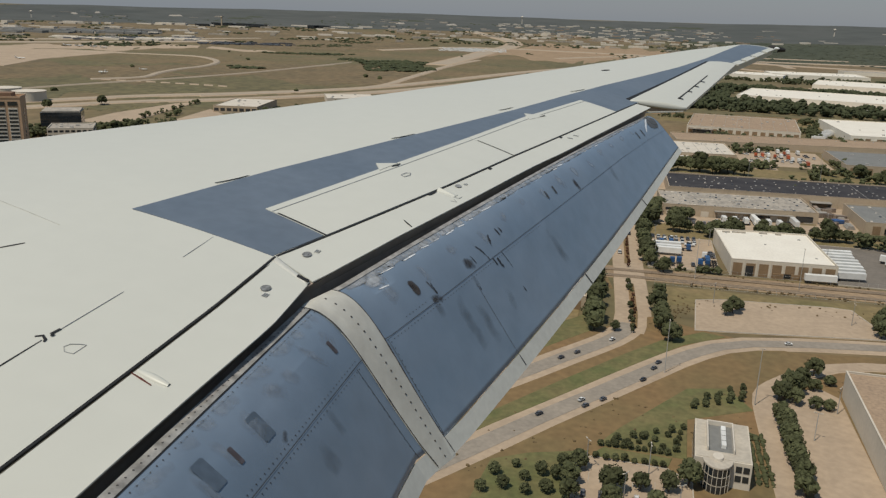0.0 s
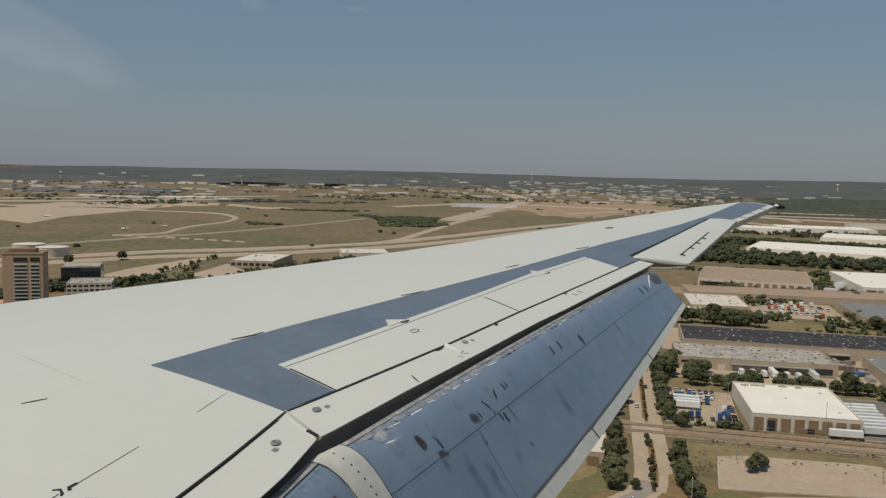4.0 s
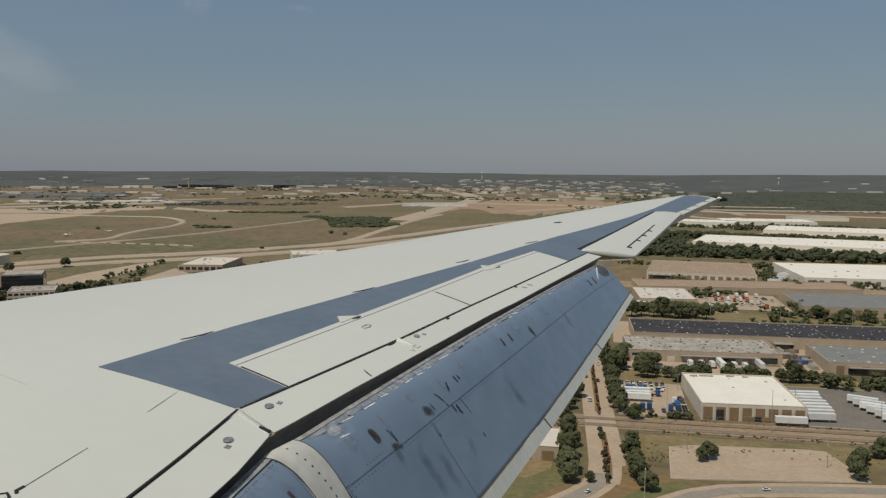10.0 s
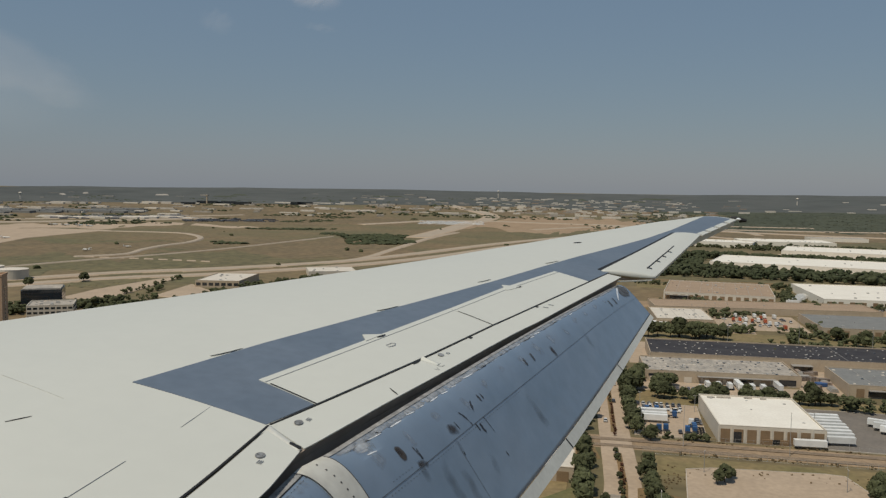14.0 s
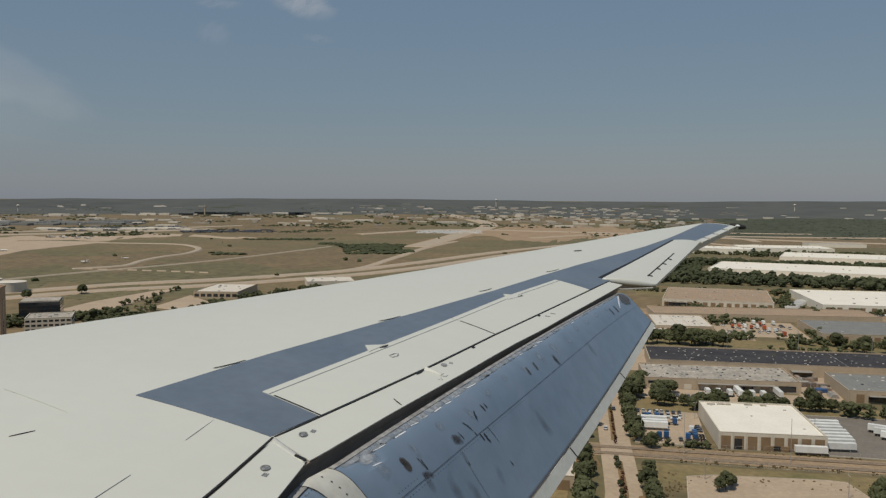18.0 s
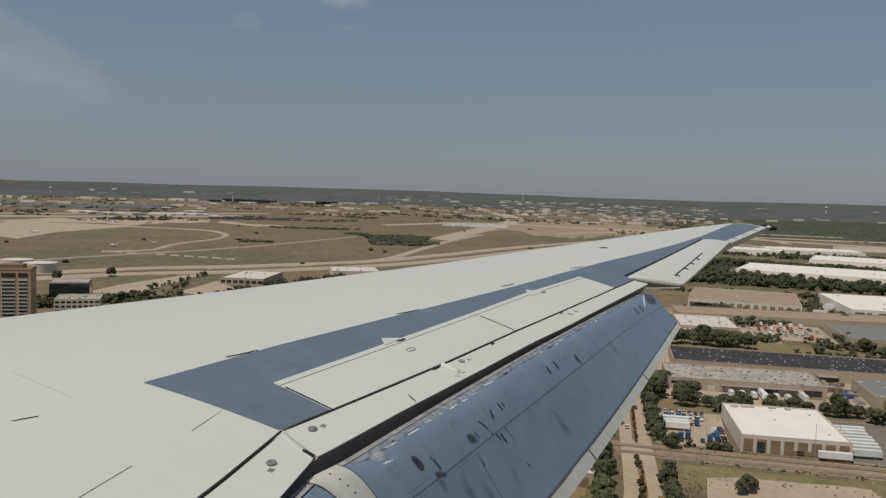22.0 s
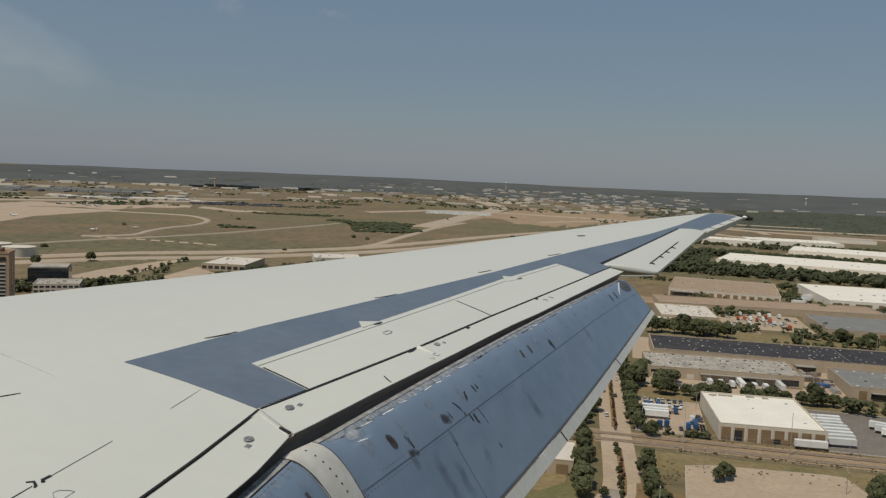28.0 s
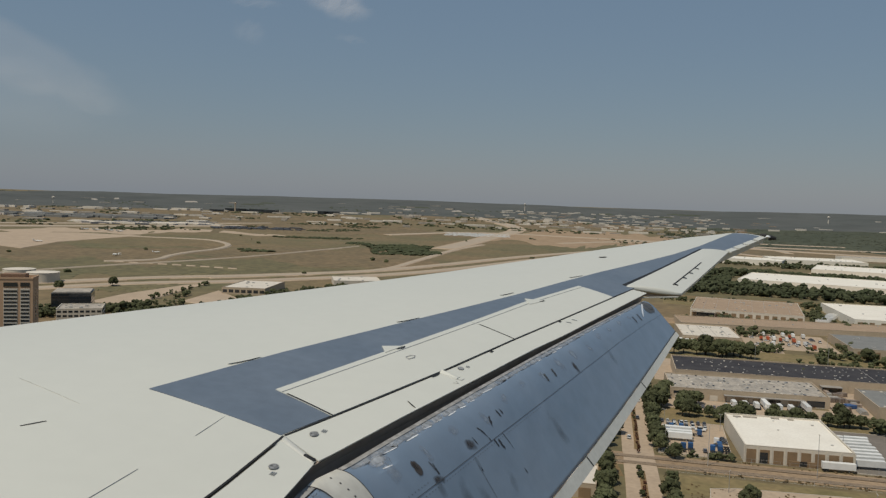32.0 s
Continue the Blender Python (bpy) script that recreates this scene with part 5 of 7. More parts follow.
# ---- trees ----
def leaf_crown(bm, rng, radius, height, base, clumps, leaves):
    """Uneven clumps in an open crown, with loose sprays of leaves round them."""
    for _ in range(clumps):
        a, e = rng.uniform(0, math.tau), rng.uniform(-0.5, 1.0)
        rr = radius * rng.uniform(0.25, 0.85) * math.sqrt(max(0.05, 1 - e * e * 0.8))
        c = Vector((rr * math.cos(a), rr * math.sin(a), base + height * (0.5 + 0.42 * e)))
        s = radius * rng.uniform(0.24, 0.42)
        got = bmesh.ops.create_icosphere(bm, subdivisions=1, radius=s, matrix=Matrix.Translation(c) @ pose(0, 0, 0, rng.uniform(0, 90), rng.uniform(0, 90), 0))
        for v in got["verts"]:
            v.co += Vector((rng.uniform(-1, 1), rng.uniform(-1, 1), rng.uniform(-1, 1))) * s * 0.34
    for _ in range(leaves):
        a, e = rng.uniform(0, math.tau), rng.uniform(-0.7, 1.0)
        rr = radius * rng.uniform(0.6, 1.12) * math.sqrt(max(0.05, 1 - e * e * 0.85))
        c = Vector((rr * math.cos(a), rr * math.sin(a), base + height * (0.5 + 0.5 * e)))
        s = radius * rng.uniform(0.08, 0.17)
        u = Vector((rng.uniform(-1, 1), rng.uniform(-1, 1), rng.uniform(-1, 1))).normalized()
        w = u.orthogonal().normalized()
        bm.faces.new([bm.verts.new(c + u * s), bm.verts.new(c + w * s * 0.6), bm.verts.new(c - u * s), bm.verts.new(c - w * s * 0.6)])


def build_tree(seed, radius, height, label, slim=1.0):
    rng = random.Random(seed)
    tree = thing("tree", label, "tree", pose(0, 0, -500), "trees")
    trunk_h = height * 0.34
    bm = bmesh.new()
    bmesh.ops.create_cone(bm, cap_ends=True, segments=7, radius1=radius * 0.09, radius2=radius * 0.055, depth=trunk_h, matrix=Matrix.Translation((0, 0, trunk_h / 2)))
    for k in range(4):
        a = math.tau * k / 4 + rng.uniform(-0.4, 0.4)
        end = Vector((radius * 0.5 * math.cos(a), radius * 0.5 * math.sin(a), height * 0.62))
        start = Vector((0, 0, trunk_h * 0.95))
        turn = (end - start).to_track_quat("Z", "Y").to_matrix().to_4x4()
        bmesh.ops.create_cone(bm, cap_ends=False, segments=5, radius1=radius * 0.045, radius2=radius * 0.015, depth=(end - start).length, matrix=Matrix.Translation((start + end) / 2) @ turn)
    part("trunk", bm, BARK, tree)
    bm = bmesh.new()
    leaf_crown(bm, rng, radius, height * 0.78, height * 0.22, 38, 260)
    part("crown", bm, LEAF, tree)
    return tree


BROAD = [build_tree(31 + i, 3.6, 7.0, "broad dark green live oak") for i in range(3)]
YOUNG = [build_tree(51 + i, 1.9, 4.2, "young green parking-lot tree") for i in range(2)]
rng_tree = random.Random(5)
for t, (x, y) in zip(BROAD + YOUNG, ((18, 296), (-16, 372), (16, 384), (-3, 300), (46, 340))):
    t.matrix_world = pose(x, y, GROUND + 0.05)


def plant(kind, x, y, size=1.0):
    src = kind[rng_tree.randrange(len(kind))]
    s = size * rng_tree.uniform(0.8, 1.22)
    t = copy_thing(src, pose(x, y, rise(x, y) + 0.05, 0, 0, rng_tree.uniform(0, 360)) @ Matrix.Diagonal((s, s, s * rng_tree.uniform(0.9, 1.15), 1)))
    return t


def row_of_trees(kind, p0, p1, n, jitter=1.5, size=1.0, gaps=0.1):
    for i in range(n):
        if rng_tree.random() < gaps:
            continue
        s = (i + 0.5) / n
        plant(kind, p0[0] + (p1[0] - p0[0]) * s + rng_tree.uniform(-jitter, jitter), p0[1] + (p1[1] - p0[1]) * s + rng_tree.uniform(-jitter, jitter), size)


row_of_trees(BROAD, (15, 300), (12, 352), 8, 1.5, 0.9)
row_of_trees(BROAD, (-10, 296), (-12, 360), 10, 2.0, 1.0)
row_of_trees(BROAD, (9, 392), (4, 480), 14, 1.5, 0.95)
row_of_trees(BROAD, (-13, 390), (-18, 560), 24, 2.0, 1.0)
row_of_trees(BROAD, (2, 500), (-6, 640), 18, 1.8, 1.0)
row_of_trees(YOUNG, (3.5, 300), (0, 372), 9, 0.4, 0.6)
row_of_trees(BROAD, (20, 466), (118, 472), 20, 2.5, 1.05, 0.1)
row_of_trees(BROAD, (40, 456), (42, 470), 2, 1.0, 0.9)
row_of_trees(BROAD, (24, 484), (118, 492), 14, 1.5, 0.9, 0.6)
row_of_trees(BROAD, (-100, 355), (-22, 362), 9, 3.0, 1.0)
row_of_trees(BROAD, (110, 356), (190, 362), 9, 2.5, 0.8)
row_of_trees(YOUNG, (38, 331), (44, 336), 2, 1.0, 1.3, 0)
row_of_trees(BROAD, (96, 322), (104, 352), 5, 1.5, 0.8)
row_of_trees(BROAD, (22, 668), (78, 664), 12, 5.0, 1.6, 0.3)
row_of_trees(BROAD, (60, 690), (84, 652), 6, 3.0, 1.5, 0.1)
row_of_trees(BROAD, (168, 690), (186, 652), 5, 4.0, 1.3, 0.2)
row_of_trees(BROAD, (196, 664), (330, 668), 16, 4.0, 1.5, 0.2)
# tree-lined lots beside the plain
area("pavement", CONCRETE, [(-546, 707), (-555, 781), (-548, 891), (-533, 917), (-503, 741), (-516, 713)], 0.3, "bare tan lot beside the highway", "lot")
area("pavement", CONCRETE, [(-469, 758), (-484, 859), (-424, 799), (-434, 747)], 0.3, "tan car park beside a hall", "car park")
plant(BROAD, -639, 782, 1.5), plant(BROAD, -612, 840, 1.7)
# young orchard, car park trees and hedges near the rounded office
for i in range(6):
    row_of_trees(YOUNG, (0 + 3.4 * i, 210.5), (2 + 3.6 * i, 215 + 2.6 * i), 3 + i % 3, 0.4, 0.50, 0.1)
for i in range(5):
    row_of_trees(YOUNG, (23 + 3.8 * i, 240 + 2.2 * i), (24 + 3.9 * i, 246 + 4.2 * i), 4, 0.4, 0.50, 0.05)
row_of_trees(YOUNG, (-4, 210), (16, 210), 10, 0.2, 0.45, 0)
row_of_trees(YOUNG, (-5, 202.5), (15, 203), 8, 0.2, 0.5, 0)
for x, y in ((-10, 188), (-9, 180), (1, 187), (1, 179), (8, 190), (15, 191), (12, 182), (20, 195), (-8, 196)):
    plant(YOUNG, x, y, 1.5)
for x, y in ((-26, 181), (-21, 186), (-17, 190), (-13, 189), (-20, 180), (-29, 187), (-15, 182), (-24, 192), (-31, 178), (-12, 196)):
    plant(YOUNG, x, y, 0.8)
row_of_trees(YOUNG, (49, 197), (49, 242), 18, 0.6, 1.3, 0)
for x, y, q in ((51, 255, 0.8), (55, 262, 0.9), (59, 270, 0.9), (64, 278, 0.8), (60, 252, 0.5), (64, 252, 0.55), (68, 272, 0.6), (54, 254, 0.7), (62, 266, 0.5)):
    plant(BROAD, x, y, q)
def woods(label, spots, size, seed, mat=WOODS, flat=1.0, clumps=1):
    """Many tree tops seen from far, each an uneven clump, as one object."""
    rng = random.Random(seed)
    ico = bmesh.new()
    bmesh.ops.create_icosphere(ico, subdivisions=1, radius=1.0)
    iv = np.array([v.co[:] for v in ico.verts])
    itri = np.array([[v.index for v in f.verts] for f in ico.faces])
    ico.free()
    vs, fs, n = [], [], 0
    for x, y in spots:
        size_here = size * rng.uniform(0.55, 1.35)
        z = rise(x, y)
        for k in range(clumps):
            s = size_here if clumps == 1 else size_here * rng.uniform(0.9, 1.4) / clumps ** 0.5
            a, out = rng.uniform(0, math.tau), (0 if clumps == 1 else size_here * rng.uniform(0.1, 0.75))
            up = size_here * 0.5 * flat if clumps == 1 else size_here * rng.uniform(0.35, 1.35)
            jit = np.array([[rng.uniform(0.6, 1.3)] for _ in range(len(iv))])
            q = iv * jit * np.array([s, s, s * flat * rng.uniform(0.55, 0.9)]) + np.array([x + out * math.cos(a), y + out * math.sin(a), z + up])
            vs.append(q)
            fs.append(itri + n)
            n += len(iv)
    me = bpy.data.meshes.new("woodland")
    me.from_pydata(np.concatenate(vs).tolist(), [], np.concatenate(fs).tolist())
    me.materials.append(mat)
    return tagged(new("woodland", me), label, "woodland", kind="stuff")


def spots_in(n, a0, a1, r0, r1, seed, clumpy=0.0, scale=220.0):
    rng = random.Random(seed)
    out = []
    while len(out) < n:
        x, y = polar(rng.uniform(a0, a1), math.sqrt(rng.uniform(r0 * r0, r1 * r1)))
        if clumpy == 0 or noise.noise((x / scale, y / scale, seed)) > clumpy:
            out.append((x, y))
    return out


def belt(p0, p1, n, spread, seed):
    r = random.Random(seed)
    return [(p0[0] + (p1[0] - p0[0]) * q + r.uniform(-spread, spread), p0[1] + (p1[1] - p0[1]) * q + r.uniform(-spread, spread)) for q in [r.random() for _ in range(n)]]


woods("rows of street trees farther off", belt((-22, 580), (-40, 860), 60, 4, 1) + belt((-6, 650), (-18, 860), 44, 3, 2) + belt((30, 702), (104, 708), 60, 6, 3) + belt((120, 698), (360, 704), 70, 6, 4) + belt((110, 655), (330, 662), 24, 5, 5), 3.6, 91, LEAF, clumps=7)
woods("tree rows round the farther halls", belt((40, 876), (170, 880), 24, 1.5, 6) + belt((172, 905), (188, 1010), 40, 5, 7) + belt((205, 886), (330, 887), 30, 1.5, 8) + belt((20, 1046), (330, 1060), 60, 8, 9), 3.4, 92, LEAF, clumps=5)
woods("dark roadside trees by the highway", belt((-552, 640), (-516, 612), 46, 9, 10) + belt((-492, 655), (-474, 700), 60, 6, 11) + belt((-462, 640), (-440, 700), 40, 10, 14) + belt(polar(-26, 930), polar(-20, 1050), 40, 8, 12) + belt(polar(-30, 850), polar(-20, 960), 60, 10, 13), 4.2, 93, LEAF, clumps=6)
woods("loose row of oaks beside the trailer yard", belt((120, 464), (272, 474), 46, 6.0, 31), 4.4, 110, LEAF, clumps=22)
woods("oaks round the yards across the street", belt((-105, 395), (-30, 392), 10, 2.0, 32) + belt((-110, 484), (-26, 490), 10, 3.0, 33), 3.6, 111, LEAF, clumps=20)
woods("rows of small trees round a bare lot", belt((-503, 741), (-531, 925), 15, 2.0, 34) + belt((-469, 713), (-499, 824), 12, 4.0, 35) + belt((-480, 705), (-455, 735), 8, 4.0, 36), 3.6, 112, LEAF, clumps=12)
woods("clipped hedges beside the rounded office", [(38 + 1.7 * k, 201 + 1.1 * i) for k in range(3) for i in range(26)], 0.8, 113, LEAF, 1.2)
woods("single trees on the plain", spots_in(14, -45, -6, 950, 2300, 94), 4.0, 94, LEAF)
def spots_inside(n, poly, seed):
    """Random plan points inside a polygon."""
    r = random.Random(seed)
    xs, ys = [q[0] for q in poly], [q[1] for q in poly]
    out = []
    while len(out) < n:
        x, y = r.uniform(min(xs), max(xs)), r.uniform(min(ys), max(ys))
        odd = False
        for (x0, y0), (x1, y1) in zip(poly, poly[1:] + poly[:1]):
            if (y0 > y) != (y1 > y) and x < x0 + (x1 - x0) * (y - y0) / (y1 - y0):
                odd = not odd
        if odd:
            out.append((x, y))
    return out


woods("dense dark wood between the halls", spots_inside(800, [(-40, 1430), (79, 1425), (126, 1400), (118, 1300), (183, 1258), (235, 1240), (335, 1199), (440, 1160), (440, 1120), (318, 1125), (212, 1140), (143, 1150), (-40, 1160)], 60), 6.4, 61, clumps=4)
woods("dark thickets on the plain", spots_in(700, -28, -8, 1650, 2250, 62, 0.22), 6.5, 62, WOODS, 0.45)
woods("dark scrub across the airfield", spots_in(380, -46, -14, 2450, 2950, 63, 0.3), 5.0, 63, WOODS, 0.5)
woods("scattered far trees", spots_in(1500, -46, 3, 2500, 4200, 64, 0.18), 6.5, 64, WOODS, 0.6)
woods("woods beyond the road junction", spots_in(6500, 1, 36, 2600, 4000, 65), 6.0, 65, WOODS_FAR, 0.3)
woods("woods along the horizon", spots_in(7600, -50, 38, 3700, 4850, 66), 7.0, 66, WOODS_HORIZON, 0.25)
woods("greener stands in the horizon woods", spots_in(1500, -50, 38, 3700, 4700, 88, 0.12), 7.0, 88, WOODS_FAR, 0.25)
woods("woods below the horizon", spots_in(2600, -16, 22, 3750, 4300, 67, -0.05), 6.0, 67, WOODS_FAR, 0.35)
woods("trees along the white distribution halls", belt((120, 1450), (640, 1400), 130, 9, 51) + belt((260, 1745), (620, 1700), 110, 12, 52) + belt((60, 1850), (500, 1835), 120, 14, 53) + belt((480, 1180), (700, 1150), 90, 14, 54), 4.6, 101, clumps=3)
woods("tree belt between the white halls", spots_in(420, 3, 17, 1490, 1530, 68), 6.0, 68, clumps=3)


# ---- distant town ----
def town(label, spots, w, h, mat, seed):
    rng = random.Random(seed)
    bm = bmesh.new()
    for x, y in spots:
        a, b, c = w * rng.uniform(0.4, 1.7), w * rng.uniform(0.25, 0.7), h * rng.uniform(0.7, 1.4)
        z = rise(x, y)
        box(bm, -a / 2, a / 2, -b / 2, b / 2, -3, c, Matrix.Translation((x, y, z)) @ pose(0, 0, 0, 0, 0, rng.uniform(-12, 25)))
    return tagged(part("distant_buildings", bm, mat), label, "buildings", kind="stuff")


town("distant white flat-roofed buildings", spots_in(80, -46, 5, 2950, 3660, 71, 0.0), 46, 5, ROOF_WHITE, 71)
town("distant grey flat-roofed buildings", spots_in(60, -46, 4, 2900, 3650, 72, 0.0), 42, 5, ROOF_GREY, 72)
town("distant grey-roofed buildings", spots_in(60, -20, 6, 3300, 4300, 73), 30, 7, ROOF_GREY, 73)
town("white roofs of a far town among trees", spots_in(150, -10, 5, 3250, 4300, 84), 24, 6, ROOF_WHITE, 84)
town("far tan roofs among trees", spots_in(60, -10, 8, 3250, 4200, 85), 28, 5, ROOF_TAN, 85)
town("few pale buildings in the far woods", spots_in(16, 6, 36, 3500, 4500, 79), 40, 6, ROOF_WHITE, 79)
town("distant grey terminal buildings", spots_in(60, -46, -33, 3050, 3250, 74), 70, 6, ROOF_SLATE, 74)
town("long white airport sheds", spots_in(20, -38, -30, 2780, 2860, 75), 80, 4, ROOF_WHITE, 75)
town("dark airport hangars", spots_in(7, -32, -20, 3560, 3650, 76), 60, 11, GLASS_DARK, 76)
town("row of white airport sheds below the woods", spots_in(22, -46, -18, 3590, 3660, 82), 55, 7, ROOF_WHITE, 82)
town("few pale roofs in the horizon woods", spots_in(14, -46, 4, 3800, 4500, 83), 34, 6, ROOF_GREY, 83)
town("parked cars and vans glittering far off", spots_in(500, -14, -9.5, 2560, 2720, 78), 6, 2, CAR_WHITE, 78)
for a0, a1, r0, r1, k in ((-38, -30, 2750, 2900, 80), (-30, -24, 2600, 2700, 81)):
    town("rows of parked aircraft vehicles", spots_in(60, a0, a1, r0, r1, k), 22, 4, CAR_PAINT, k)


# towers on the skyline
def tower(label, az, r, h, w, mat, head):
    x, y = polar(az, r)
    t = thing("tower", label, "tower", pose(x, y, rise(x, y)))
    bm = bmesh.new()
    bmesh.ops.create_cone(bm, cap_ends=True, segments=12, radius1=w, radius2=w * 0.7, depth=h + 4, matrix=Matrix.Translation((0, 0, h / 2 - 2)))
    part("shaft", bm, mat, t)
    bm = bmesh.new()
    bmesh.ops.create_cone(bm, cap_ends=True, segments=16, radius1=head * 0.7, radius2=head, depth=head * 0.8, matrix=Matrix.Translation((0, 0, h + head * 0.4)))
    bmesh.ops.create_cone(bm, cap_ends=True, segments=16, radius1=head, radius2=head * 0.25, depth=head * 0.5, matrix=Matrix.Translation((0, 0, h + head * 1.05)))
    part("head", bm, mat, t)
    return t


tower("tan airport control tower", -28.4, 3590, 34, 3.6, WALL_BEIGE, 5)
tower("white water tower on the skyline", -8.5, 4300, 34, 2.5, ROOF_WHITE, 7)
tower("white water tower on the skyline", 11, 4200, 28, 2.5, ROOF_WHITE, 7)
tower("white water tower on the skyline", -39.6, 3900, 24, 2.5, ROOF_WHITE, 7)


# ---- storage tanks ----
def tank(x, y, r, h):
    t = thing("storage_tank", "white cylindrical storage tank with shallow cone roof", "storage tank", pose(x, y, rise(x, y)), "tank pair")
    bm = bmesh.new()
    bmesh.ops.create_cone(bm, cap_ends=True, segments=40, radius1=r, radius2=r, depth=h, matrix=Matrix.Translation((0, 0, h / 2)))
    part("shell", bm, WALL_WHITE, t)
    bm = bmesh.new()
    bmesh.ops.create_cone(bm, cap_ends=True, segments=40, radius1=r + 0.3, radius2=1.0, depth=1.6, matrix=Matrix.Translation((0, 0, h + 0.85)))
    part("roof", bm, ROOF_WHITE, t)
    return t


tank(-752, 850, 18.5, 13)
tank(-706, 836, 18.5, 12.5)


WALL_TAN = material("orange_tan_render", (0.46, 0.31, 0.20), 0.85, second=(0.41, 0.275, 0.18), scale=7, amount=0.2, fine=0.05, fine_scale=1.0)


# ---- parked aircraft ----
def parked_jet(label, x, y, turn, size):
    j = thing("parked_aircraft", label, "aircraft", pose(x, y, rise(x, y) + 1.9, 0, 0, turn) @ Matrix.Scale(size, 4), "parked aircraft")
    bm = bmesh.new()
    rings = []
    for u, rad, lift in ((-10.5, 0.12, 0.5), (-8.5, 0.55, 0.3), (-5, 1.05, 0.05), (4, 1.1, 0), (7.5, 0.95, 0), (9.4, 0.55, -0.15), (10.4, 0.1, -0.3)):
        rings.append([bm.verts.new((u, rad * math.cos(a), 1.6 + lift + rad * math.sin(a))) for a in [math.tau * k / 12 for k in range(12)]])
    for a, b in zip(rings, rings[1:]):
        for k in range(12):
            bm.faces.new((a[k], a[(k + 1) % 12], b[(k + 1) % 12], b[k]))
    bm.faces.new(rings[0])
    bm.faces.new(list(reversed(rings[-1])))
    part("fuselage", bm, TRAILER, j, "white fuselage", smooth=True)

    def blade(name, root, tip, chord, end_chord, thick, label=""):
        b = bmesh.new()
        across = Vector((0, 0, thick / 2)) if abs(tip[1] - root[1]) > 1 else Vector((0, thick / 2, 0))
        vs = [b.verts.new(Vector(p) + Vector((c, 0, 0)) + across * s) for p, ch in ((root, chord), (tip, end_chord)) for c in (0, -ch) for s in (1, -1)]
        bmesh.ops.convex_hull(b, input=vs)
        part(name, b, TRAILER, j, label)

    for side in (-1, 1):
        blade("wing", (2.2, side * 0.8, 1.1), (-1.8, side * 9.6, 1.6), 3.4, 1.2, 0.24)
        blade("tailplane", (-7.8, side * 0.2, 4.9), (-9.0, side * 3.4, 4.9), 1.8, 0.9, 0.14)
        b = bmesh.new()
        bmesh.ops.create_cone(b, cap_ends=True, segments=12, radius1=0.55, radius2=0.5, depth=3.0, matrix=Matrix.Translation((-5.6, side * 1.7, 2.2)) @ pose(0, 0, 0, 0, 90))
        part("engine", b, ROOF_GREY, j, "grey engine pod")
        b = bmesh.new()
        box(b, -0.6, 0.0, side * 1.5 - 0.15, side * 1.5 + 0.15, -1.9, 1.2)
        part("landing_gear", b, TYRE, j)
    blade("fin", (-6.2, 0, 2.2), (-8.0, 0, 5.0), 3.2, 1.9, 0.2)
    b = bmesh.new()
    box(b, 7.0, 7.4, -0.15, 0.15, -1.9, 1.1)
    part("landing_gear", b, TYRE, j)
    return j


parked_jet("white small jet standing on the taxiway", -885, 1223, 160, 1.0)
parked_jet("white small jet on the looping taxiway", -871, 1319, 35, 0.7)
parked_jet("white jet parked on the tan apron", -1222, 1432, 10, 1.1)
for jx, jy, jt in ((-1493, 1928, 70), (-1453, 1922, 64), (-1408, 1919, 75), (-1368, 1905, 80)):
    parked_jet("white jet in the row on the apron", jx, jy, jt, 1.25)


# ---- hotel tower at the highway ----
def hotel(x, y):
    h = thing("hotel_tower", "tan high-rise hotel with banded windows and low annex", "hotel", pose(x, y, rise(x, y), 0, 0, 28))
    bm = bmesh.new()
    box(bm, -14, 14, -9, 9, -1, 45)
    part("body", bm, WALL_TAN, h, "smooth orange tan walls")
    bm = bmesh.new()
    for x0, x1, y0, y1 in ((-14.3, 14.3, -9.3, -8.6), (-14.3, 14.3, 8.6, 9.3), (-14.3, -13.6, -8.6, 8.6), (13.6, 14.3, -8.6, 8.6)):
        box(bm, x0, x1, y0, y1, 45.0, 46.4)
    part("parapet", bm, WALL_TAN, h)
    bm = bmesh.new()
    box(bm, -9, 8, -6, 6, 45, 48.5)
    part("roof_house", bm, WALL_BROWN, h)
    for x0, x1 in ((-6.2, 3.4), (5.4, 11.8)):
        bm = bmesh.new()
        box(bm, x0, x1, -9.25, -9.0, 3.5, 38)
        part("window_bay", bm, ROOF_WHITE, h, "pale recessed bay of floors")
        for s in range(12):
            bm = bmesh.new()
            box(bm, x0 + 0.3, x1 - 0.3, -9.4, -9.2, 4.4 + 2.8 * s, 5.9 + 2.8 * s)
            part("window", bm, GLASS_DARK, h)
        bm = bmesh.new()
        box(bm, x0, x1, -9.4, -9.0, 39.5, 42.5)
        part("window", bm, GLASS_DARK, h)
    for s in range(12):
        bm = bmesh.new()
        box(bm, 13.9, 14.2, -1.2, 1.2, 4.4 + 2.8 * s, 6.1 + 2.8 * s)
        part("window", bm, GLASS_DARK, h)
    bm = bmesh.new()
    box(bm, -46, -14.1, -12, 8, -1, 8)
    box(bm, -40, -22, -6, 6, 8, 11.5)
    part("annex", bm, WALL_TAN, h, "low tan hotel wing")


hotel(*polar(-41.7, 700))


